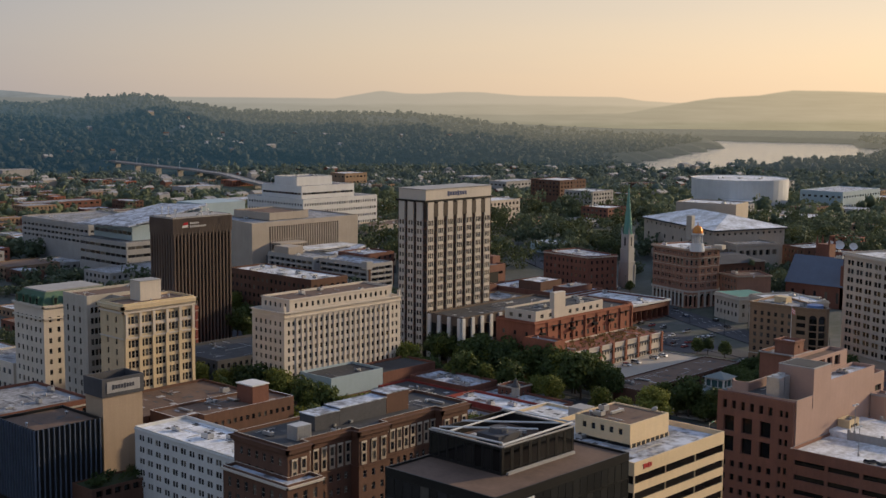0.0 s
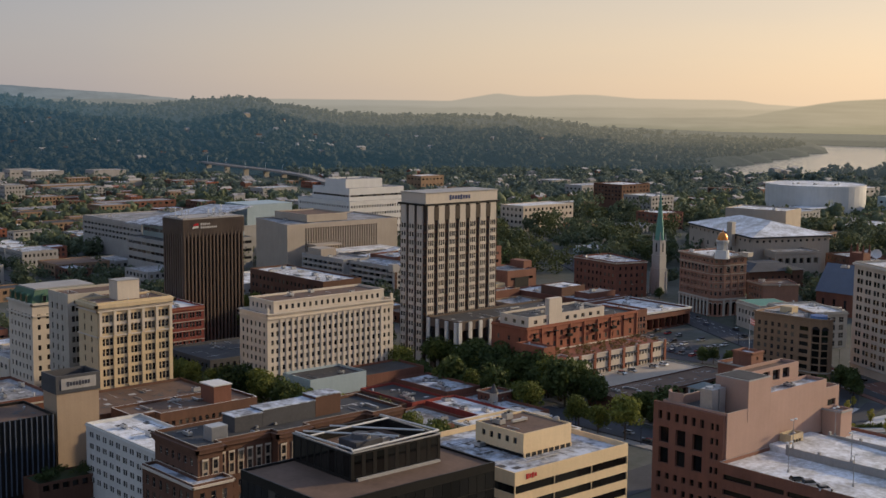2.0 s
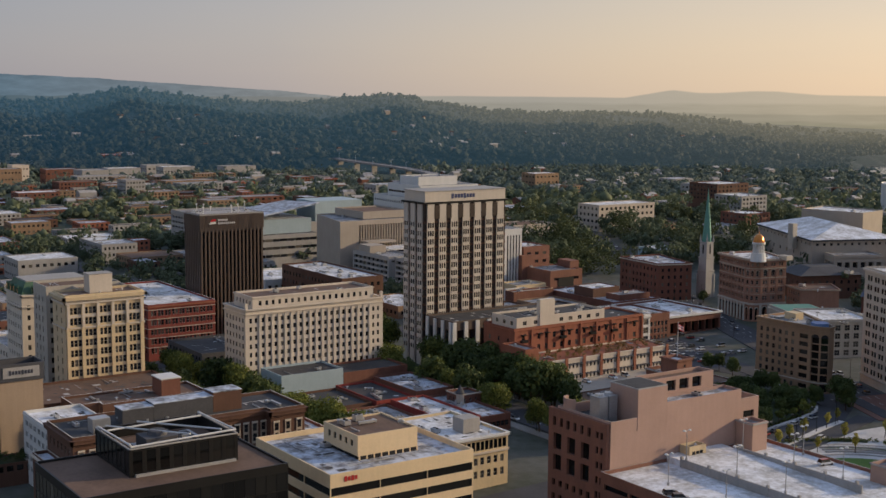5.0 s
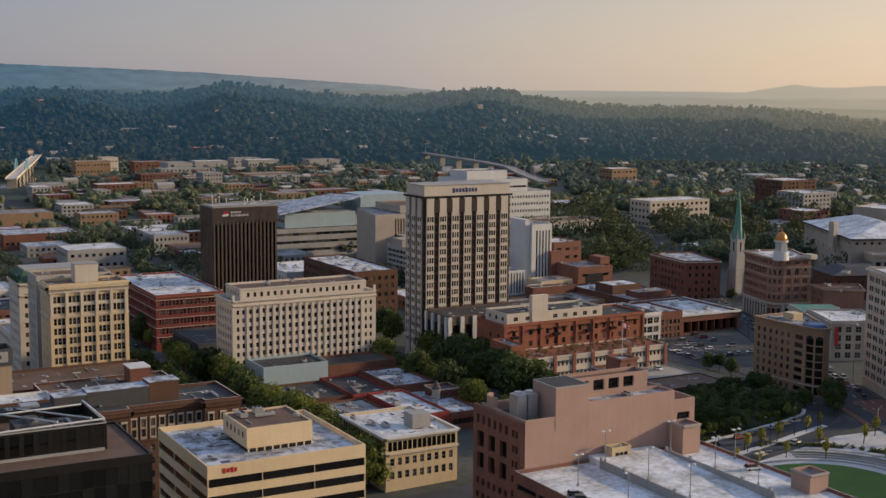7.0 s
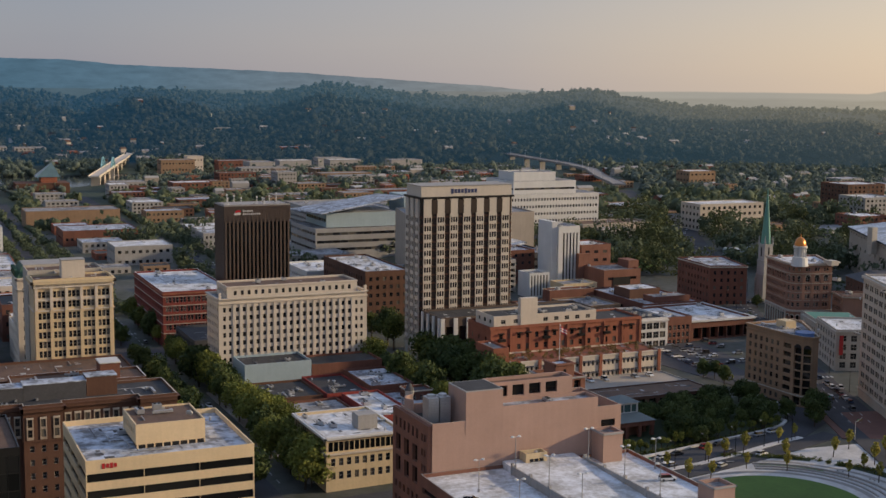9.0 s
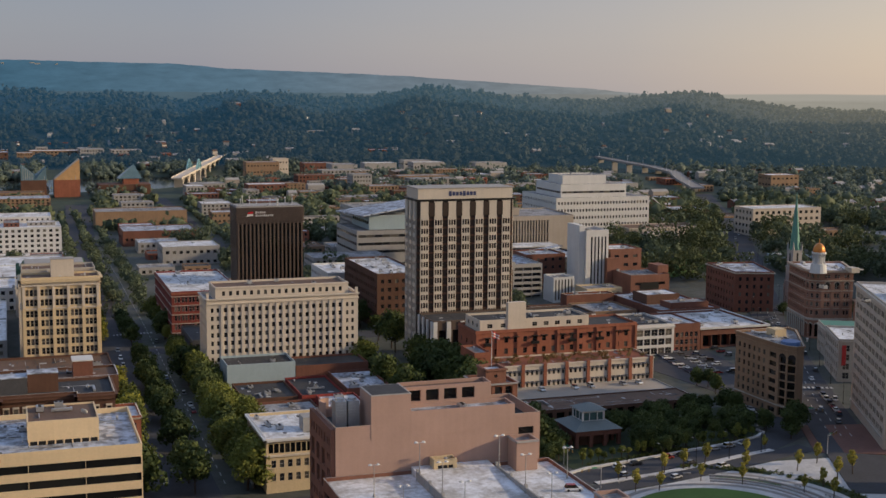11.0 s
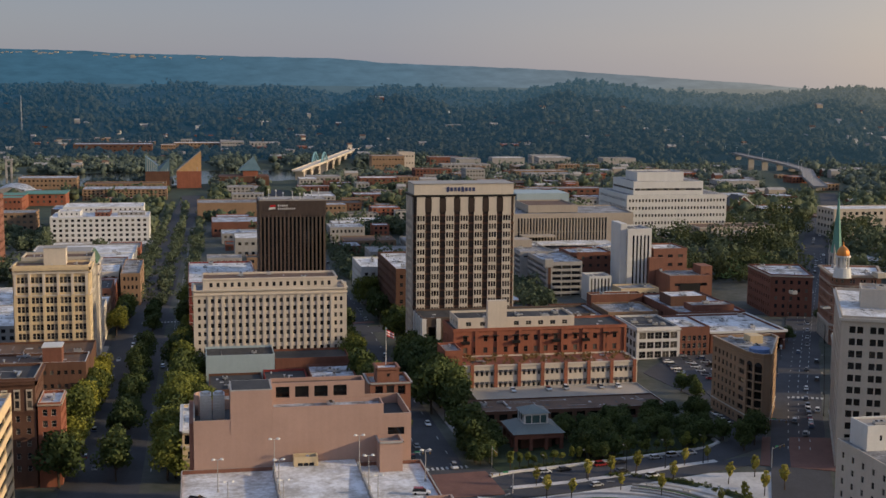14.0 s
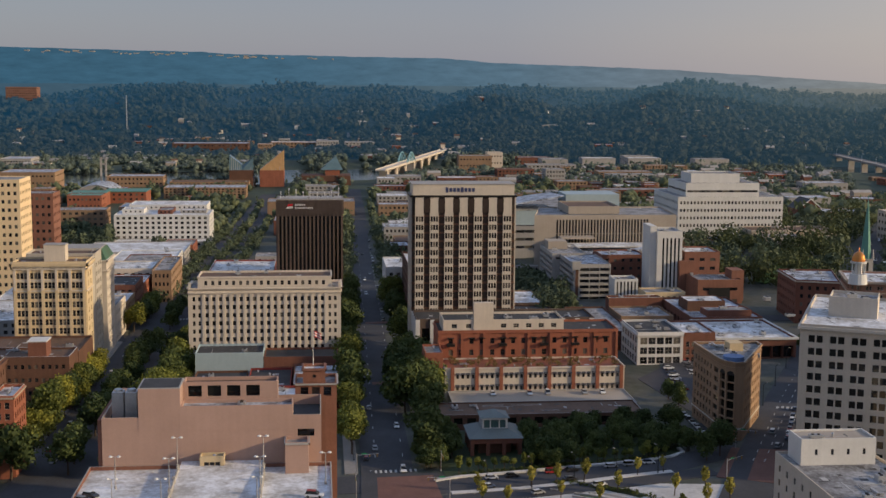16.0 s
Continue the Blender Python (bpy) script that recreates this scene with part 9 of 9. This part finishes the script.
park_car(-144, 325, 60, 27.05)
park_car(-134.5, 323, 60, 27.05)
park_car(-139.5, 324, 62, 27.05)


def deck_lamp():
    t = thing("lamp_post", "tall white deck lamp post with twin heads", "lamp post", pose(0, 0, -500), "deck lamps")
    b = Mesh()
    b.tube(0, 0, 0, 8.2, 0.14, 0.09, 8)
    b.tube(0, 0, 0, 0.7, 0.32, 0.32, 10)
    part("pole", b, M_CONC, t)
    for s in (-1, 1):
        b = Mesh()
        b.rod((0, 0, 8.1), (0, s * 0.8, 8.35), 0.06)
        b.tube(0, s * 1.0, 8.15, 8.45, 0.55, 0.35, 10)
        part("lamp_head", b, M_WHITE, t)
    return t


lamp = deck_lamp()
first = True
for x, y in ((-158, 344.3), (-140, 344.3), (-124, 344.3), (-158, 366), (-140, 366), (-124, 366), (-150, 381.8), (-132, 332), (-150, 330)):
    m = pose(x, y, 29.3 if y in (344.3, 366) else 27.0, 0, 0, 0)
    if first:
        lamp.matrix_basis, first = m, False
    else:
        copy_thing(lamp, m)


def street_lamp():
    t = thing("street_lamp", "dark metal street lamp with a curved arm", "street lamp", pose(0, 0, -500), "street lamps")
    b = Mesh()
    b.tube(0, 0, 0, 8.5, 0.13, 0.08, 8)
    b.tube(0, 0, 0, 0.5, 0.25, 0.2, 8)
    part("pole", b, M_DARK, t)
    b = Mesh()
    b.rod((0, 0, 8.4), (1.6, 0, 9.0), 0.05)
    part("arm", b, M_DARK, t)
    b = Mesh()
    b.box(1.4, 2.2, -0.15, 0.15, 8.9, 9.05)
    part("lamp_head", b, M_CONC, t)
    return t


sl = street_lamp()
first = True
for x, y, a in [(-250 - 32 * i, 391.5 + 0.5 * i, 90) for i in range(8)] + [(-262 - 32 * i, 414.5 + 0.5 * i, -90) for i in range(8)] + [(-212.0 - 2.6 * i, 431 + 14 * i, 200) for i in range(5)] + [(-268 - 30 * i, 553 + 15.6 * i, -63) for i in range(12)] + [(-300 - 30 * i, 548.5 + 15.6 * i, 117) for i in range(12)]:
    m = pose(x, y, land(x, y) + 0.2, 0, 0, a)
    if first:
        sl.matrix_basis, first = m, False
    else:
        copy_thing(sl, m)


def pavilion():
    z = land(-258, 439)
    t = thing("pavilion", "brick park pavilion with a grey hipped roof and glass lantern", "pavilion", pose(-258, 439, z))
    for x in (-8, -2.7, 2.7, 8):
        for y in (-8, -2.7, 2.7, 8):
            if abs(x) == 8 or abs(y) == 8:
                b = Mesh()
                b.box(x - 0.6, x + 0.6, y - 0.6, y + 0.6, 0, 5.6)
                part("pillar", b, M_BRICK, t)
    b = Mesh()
    b.box(-8.7, 8.7, -8.7, 8.7, 4.2, 6.0)
    part("beam", b, M_BRICK, t)
    b = Mesh()
    b.box(-5.5, 5.5, -5.5, 5.5, 0, 4.4)
    part("core_room", b, M_BROWN, t)
    b = Mesh()
    q = [(-9.2, -9.2), (9.2, -9.2), (9.2, 9.2), (-9.2, 9.2)]
    n = [(-4.4, -4.4), (4.4, -4.4), (4.4, 4.4), (-4.4, 4.4)]
    for k in range(4):
        j = (k + 1) % 4
        b.quad((*q[k], 6.0), (*q[j], 6.0), (*n[j], 8.3), (*n[k], 8.3))
    b.poly([(*p, 6.0) for p in q[::-1]])
    part("roof", b, M_PAVROOF, t, "grey-green metal hipped roof")
    b = Mesh()
    b.box(-4.2, 4.2, -4.2, 4.2, 7.4, 8.4)
    b.box(-4.3, 4.3, -4.3, 4.3, 11.2, 11.9)
    for x in (-4, 4):
        for y in (-4, 4):
            b.box(x - 0.3, x + 0.3, y - 0.3, y + 0.3, 8.4, 11.2)
    for s in (-1.5, 1.5):
        for k in (-4.1, 4.1):
            b.box(k - 0.12, k + 0.12, s - 0.15, s + 0.15, 8.4, 11.2)
            b.box(s - 0.15, s + 0.15, k - 0.12, k + 0.12, 8.4, 11.2)
    part("lantern_frame", b, M_WHITE, t, "white lantern frame")
    b = Mesh()
    b.box(-3.9, 3.9, -3.9, 3.9, 8.4, 11.2)
    part("lantern_glass", b, material("green_glass", (0.06, 0.11, 0.11), rough=0.1), t, "greenish lantern glass")
    b = Mesh()
    q = [(-5, -5), (5, -5), (5, 5), (-5, 5)]
    for k in range(4):
        b.poly([(*q[k], 11.9), (*q[(k + 1) % 4], 11.9), (0, 0, 14.0)])
    part("lantern_roof", b, M_PAVROOF, t)


pavilion()


# ---- landmarks by the river ----
def glass_peaks():
    # warm evening light on the right-hand peak put into its glass colour
    m = material("amber_lit_glass", (0.45, 0.27, 0.12), rough=0.25, var=0.2, grain=3)
    n = material("blue_glass", (0.10, 0.16, 0.18), rough=0.15, var=0.2, grain=3)
    for x, y, w, wall, roof, peaks, label in ((-1530, 319, 31, M_ORANGE, m, ((-15.5, 15.5, 0.6, 25.6),), "orange aquarium block under a slanting glass peak"),
                                              (-1530, 279.5, 30, M_BROWN, n, ((-15, 1, 19, 7), (1, 15, 5, 16)), "brown aquarium block under a slanting glass peak")):
        z = land(x, y)
        t = thing("aquarium", label, "aquarium", pose(x, y, z))
        b = Mesh()
        b.box(-17, 17, -w / 2, w / 2, 0, 9.3 - z)
        part("base", b, wall, t)
        for y0, y1, h0, h1 in peaks:
            g = Mesh()
            q = 9.3 - z
            g.v = [(-17, y0, q), (17, y0, q), (17, y1, q), (-17, y1, q), (-9, y0, q + h0), (13, y0, q + h0), (13, y1, q + h1), (-9, y1, q + h1)]
            g.f = [(3, 2, 1, 0), (0, 1, 5, 4), (1, 2, 6, 5), (2, 3, 7, 6), (3, 0, 4, 7), (4, 5, 6, 7)]
            g.m = [0] * 6
            peak = part("glass_peak", g, roof, t)
            for k in range(1, 6):
                f = k / 6
                c = Mesh()
                ya, h = y0 + (y1 - y0) * f, h0 + (h1 - h0) * f
                c.box(13 + 4 * (1 - f) - 4, 17.2, ya - 0.25, ya + 0.25, q, q + 0.4)
                c.v += [(17.15, ya - 0.25, q), (17.15, ya + 0.25, q), (13.15, ya + 0.25, q + h), (13.15, ya - 0.25, q + h)]
                c.f.append((len(c.v) - 4, len(c.v) - 3, len(c.v) - 2, len(c.v) - 1))
                c.m.append(0)
                part("glazing_bar", c, M_CONC, peak)
    z = land(-1535, 395)
    t = thing("glass_pyramid", "small blue glass pyramid hall by the river", "pavilion", pose(-1535, 395, z))
    b = Mesh()
    b.box(-20, 20, -38, 26, 0, 2 - z)
    part("base", b, M_BROWN, t)
    b = Mesh()
    b.box(-12, 12, -7, 12, 2 - z, 9 - z)
    part("hall", b, M_ORANGE, t)
    g = Mesh()
    g.v = [(-13, -13, 9 - z), (13, -13, 9 - z), (13, 16, 9 - z), (-13, 16, 9 - z), (0, 7, 27 - z)]
    g.f = [(0, 1, 4), (1, 2, 4), (2, 3, 4), (3, 0, 4), (3, 2, 1, 0)]
    g.m = [0] * 5
    part("glass_peak", g, n, t)


def arch_bridge():
    """The road bridge in line with the main street: pale concrete arches and a blue steel truss."""
    t = thing("bridge", "pale concrete arch bridge with a blue steel truss", "bridge", pose(-1455, 425, 0, 0, 0, 165))
    b = Mesh()
    b.box(150, 800, -7, 7, 1.5, 3.5)
    for s in (-7, 7):
        b.box(150, 800, s - 0.3, s + 0.3, 3.5, 4.6)
    part("deck", b, M_CREAM, t)
    for k in range(2, 12):
        x = 40 + 66 * k
        b = Mesh()
        b.box(x - 3, x + 3, -6, 6, -20, 1.5)
        part("pier", b, M_CREAM, t)
        if k == 4:
            continue
        b = Mesh()
        for i in range(10):
            u0, u1 = i / 10, (i + 1) / 10
            z0, z1 = -16 + 15.5 * math.sin(math.pi * u0), -16 + 15.5 * math.sin(math.pi * u1)
            b.v += [(x + 66 * u0, -5, z0), (x + 66 * u1, -5, z1), (x + 66 * u1, 5, z1), (x + 66 * u0, 5, z0), (x + 66 * u0, -5, 1.5), (x + 66 * u1, -5, 1.5), (x + 66 * u1, 5, 1.5), (x + 66 * u0, 5, 1.5)]
            j = 8 * i
            b.f += [(j, j + 3, j + 2, j + 1), (j, j + 1, j + 2, j + 3)[::-1], (j, j + 1, j + 5, j + 4), (j + 3, j + 7, j + 6, j + 2)] if i in (0, 9) else [(j, j + 3, j + 2, j + 1)]
            b.m += [0] * (4 if i in (0, 9) else 1)
        part("arch", b, M_CREAM, t)
    m = material("blue_steel", (0.16, 0.32, 0.36), rough=0.5)
    for s in (-7, 7):
        b = Mesh()
        pts = [(304 + 13.2 * i, 3.5 + 15 * math.sin(math.pi * i / 5)) for i in range(6)]
        for p, q in zip(pts, pts[1:]):
            b.rod((p[0], s, p[1]), (q[0], s, q[1]), 0.9)
        for p in pts[1:-1]:
            b.rod((p[0], s, 2.5), (p[0], s, p[1]), 0.5)
        for p, q in zip(pts[1:], pts[2:]):
            b.rod((p[0], s, 2.5), (q[0], s, q[1]), 0.4)
        part("truss", b, m, t)


def highway_bridge():
    t = thing("highway_bridge", "long curving concrete road bridge on piers", "bridge", pose(0, 0, 0))
    line = [(-1289, 1077), (-1430, 1134), (-1560, 1195), (-1700, 1230), (-1850, 1250), (-2010, 1275), (-2160, 1320)]
    for (ax, ay), (bx, by) in zip(line, line[1:]):
        d = Vector((bx - ax, by - ay))
        n = Vector((-d.y, d.x)).normalized() * 9
        b = Mesh()
        p = [(ax + n.x, ay + n.y), (ax - n.x, ay - n.y), (bx - n.x, by - n.y), (bx + n.x, by + n.y)]
        b.prism(p, 1.0, 3.2)
        for k in (1, -1):
            o = n * k
            e = n.normalized() * 0.4 * k
            b.prism([(ax + o.x - e.x, ay + o.y - e.y), (ax + o.x, ay + o.y), (bx + o.x, by + o.y), (bx + o.x - e.x, by + o.y - e.y)], 3.2, 4.2)
        part("deck", b, M_PAVE, t)
        for u in (0.1, 0.6):
            x, y = ax + d.x * u + n.x, ay + d.y * u + n.y
            b = Mesh()
            b.tube(x, y, 3.0, 15.0, 0.3, 0.2, 6)
            b.rod((x, y, 14.8), (x - n.x * 0.35, y - n.y * 0.35, 15.4), 0.18)
            part("lamp_post", b, M_WHITE, t)
        for u in (0.2, 0.7):
            x, y = ax + d.x * u, ay + d.y * u
            b = Mesh()
            b.box(x - 1.5, x + 1.5, y - 5, y + 5, -20, 1.0)
            part("pier", b, M_CONC, t)


glass_peaks()
arch_bridge()
highway_bridge()


# ---- houses scattered on the far slopes ----
def far_house(label, wall, roof):
    t = thing("house", label, "house", pose(0, 0, -500), "houses on the far slopes")
    b = Mesh()
    b.box(-6, 6, -8, 8, -6, 6)
    part("wall", b, wall, t)
    b = Mesh()
    b.v = [(-6.6, -8.6, 6), (6.6, -8.6, 6), (6.6, 8.6, 6), (-6.6, 8.6, 6), (0, -8.6, 10.5), (0, 8.6, 10.5)]
    b.f = [(1, 2, 5, 4), (3, 0, 4, 5), (0, 1, 4), (2, 3, 5), (3, 2, 1, 0)]
    b.m = [0] * 5
    part("roof", b, roof, t)
    return t


HOUSES = [far_house("small white house with a grey roof", M_WHITE, M_RF_GREY), far_house("small cream house with a brown roof", M_CREAM, M_RF_BROWN), far_house("small grey house with a dark roof", M_CONC, M_RF_DARK)]
hr = random.Random(9)
for i in range(150):
    while True:
        az, r = hr.uniform(30, 105), hr.uniform(1900, 3300) if i % 3 else hr.uniform(2000, 2500)
        x, y = at(az, r)
        if river_far(x, y) > 190 and not inside(x, y, LAKE) and not inside(x + 80, y, LAKE):
            break
    m = pose(x, y, land(x, y) + hr.uniform(1.0, 4.0), 0, 0, hr.uniform(-40, 40)) @ Matrix.Diagonal((0.8, 0.8, 0.8, 1))
    if i < 3:
        HOUSES[i].matrix_basis = m
    else:
        copy_thing(HOUSES[hr.choice((0, 0, 1, 1, 2))], m)

# the loose spread of small houses and sheds below the hills, past counting
b = Mesh()
for i in range(420):
    az, r = hr.uniform(34, 108), hr.uniform(1400, 2300) if i % 6 else hr.uniform(2300, 2900)
    x, y = at(az, r)
    if river_far(x, y) < 170 or inside(x, y, LAKE) or inside(x + 80, y, LAKE) or not clear(x, y, 8) or on_road(x, y):
        continue
    z, w, d, h = land(x, y), hr.uniform(4, 11), hr.uniform(4, 7), hr.uniform(6, 11)
    k = hr.choice((0, 0, 0, 1, 1, 2))
    b.box(x - d, x + d, y - w, y + w, z - 3, z + h, k)
    q = [(x - d, y - w, z + h), (x + d, y - w, z + h), (x + d, y + w, z + h), (x - d, y + w, z + h), (x, y - w, z + h + 2.6), (x, y + w, z + h + 2.6)]
    for f in ((1, 2, 5, 4), (3, 0, 4, 5)):
        b.quad(*[q[j] for j in f], hr.choice((0, 3)))
    for f in ((0, 1, 4), (2, 3, 5)):
        b.poly([q[j] for j in f], k)
tagged(new("far_housing", b.mesh("far_housing", [M_CONC, M_COURT, M_BRICK, M_RF_GREY])), "small pale houses scattered among far trees", "houses", kind="stuff")

# houses along the rim of the long mountain
b = Mesh()
for i in range(46):
    az = hr.choice((hr.uniform(89, 92.5), hr.uniform(93.5, 97), hr.uniform(97.5, 103), hr.uniform(86, 103)))
    x, y = at(az, 4676)
    z = float(np.interp(az, (82, 92, 93, 101, 118), (203, 214, 220, 230, 234))) - hr.uniform(8, 17)
    w = hr.uniform(3, 11)
    b.box(x - 3, x + 3, y - w, y + w, z, z + hr.uniform(2.5, 5))
tagged(new("backdrop_houses", b.mesh("backdrop_houses", [M_COURT])), "pale far houses along the mountain rim", "backdrop", kind="structure")

# ---- traffic signals at the street junctions ----
def traffic_signal():
    t = thing("traffic_signal", "traffic signal pole with a long mast arm", "traffic light", pose(0, 0, -500), "traffic signals")
    b = Mesh()
    b.tube(0, 0, 0, 7.0, 0.16, 0.11, 8)
    b.rod((0, 0, 6.4), (7.0, 0, 6.8), 0.07)
    part("mast", b, M_METAL, t)
    for x in (4.2, 6.5):
        b = Mesh()
        b.box(x - 0.13, x + 0.13, -0.15, 0.15, 5.8, 6.7)
        part("signal_head", b, material("signal_yellow", (0.22, 0.13, 0.03)), t, "yellow signal head")
    b = Mesh()
    b.box(1.5, 3.2, -0.04, 0.04, 6.6, 7.05)
    part("street_sign", b, material("sign_green", (0.02, 0.2, 0.09)), t, "green street name sign")
    return t


ts = traffic_signal()
for i, (x, y, a) in enumerate(((-234, 392, 90), (-206, 419, -90), (-234, 419, 0), (-205, 391, 180), (-246, 520, 60), (-212, 506, 120), (-204, 530, 200))):
    m = pose(x, y, land(x, y) + 0.2, 0, 0, a)
    if i:
        copy_thing(ts, m)
    else:
        ts.matrix_basis = m

# low planting and benches of the plaza
prng = np.random.default_rng(21)
bed = []
for i in range(150):
    a, r = radians(prng.uniform(80, 165)), prng.uniform(45.8, 49.6)
    x, y = -171 + r * math.cos(a), 439.5 + r * math.sin(a)
    bed.append(leaves(prng, [(0, 0, 0.35, 0.6), (0.3, 0.2, 0.6, 0.4)], 26, 0.2) * prng.uniform(0.6, 1.5) + np.array([x, y, land(x, y) + 0.1]))
for i in range(120):
    u = prng.uniform()
    x, y = -229 - 9 * u + prng.uniform(-1.5, 0.5), 424 + 70 * u
    bed.append(leaves(prng, [(0, 0, 0.4, 0.7), (0.3, 0.2, 0.7, 0.5)], 26, 0.22) * prng.uniform(0.6, 1.4) + np.array([x, y, land(x, y) + 0.1]))
tagged(new("plaza_shrubs", quads_mesh("plaza_shrubs", np.concatenate(bed), F_MID)), "low green shrubs in plaza planting beds", "plants", kind="stuff")


def bench():
    t = thing("bench", "pale concrete park bench beside the lawn", "bench", pose(0, 0, -500), "benches round the lawn")
    b = Mesh()
    b.box(-1.3, 1.3, -0.28, 0.28, 0.4, 0.52)
    part("seat", b, M_CONC, t)
    for s in (-0.9, 0.9):
        b = Mesh()
        b.box(s - 0.12, s + 0.12, -0.24, 0.24, 0, 0.4)
        part("leg", b, M_CONC, t)
    return t


be = bench()
for i in range(9):
    a = 78 + 17 * i
    x, y = -171 + 40.4 * math.cos(radians(a)), 439.5 + 40.4 * math.sin(radians(a))
    m = pose(x, y, land(x, y) + 0.1, 0, 0, a + 90)
    if i:
        copy_thing(be, m)
    else:
        be.matrix_basis = m

# shrubs of the terrace block
srng = np.random.default_rng(14)
tagged(new("terrace_shrubs", quads_mesh("terrace_shrubs", np.concatenate([leaves(srng, [(0, 0, 0.6, 1.1), (0.5, 0.4, 1.2, 0.8)], 60, 0.3) * srng.uniform(0.6, 1.4) + np.array([srng.uniform(-339, -330), srng.uniform(202, 231), 7.5]) for _ in range(46)]), F_DARK)), "dark green shrubs on the terrace block", "plants", kind="stuff")

# ---- banner on the corner shop ----
bn = thing("banner", "red upright banner on a stone corner building", "banner", pose(-299.6, 575.6, 13))
b = Mesh()
b.box(0.1, 0.3, -1.0, 1.0, 0, 8.5)
part("cloth", b, material("banner_red", (0.35, 0.03, 0.03)), bn)
b = Mesh()
b.rod((-1.2, 0, 8.3), (0.3, 0, 8.3), 0.08)
b.rod((-1.2, 0, 0.2), (0.3, 0, 0.2), 0.08)
part("bracket", b, M_DARK, bn)

# ---- planted terrace of the lofts ----
trng = np.random.default_rng(4)
spots_v = []
for i in range(120):
    c = np.array([trng.uniform(-342, -326), trng.uniform(431, 499), 16.0])
    s = trng.uniform(0.5, 1.3)
    spots_v.append(leaves(trng, [(0, 0, 0.5, 0.9), (0.4, 0.3, 0.9, 0.6)], 36, 0.28) * s + c)
tagged(new("terrace_plants", quads_mesh("terrace_plants", np.concatenate(spots_v), foliage("dry_terrace_plants", (0.06, 0.05, 0.02), (0.22, 0.15, 0.06)))), "dry brown shrubs along the loft terrace", "plants", kind="stuff")
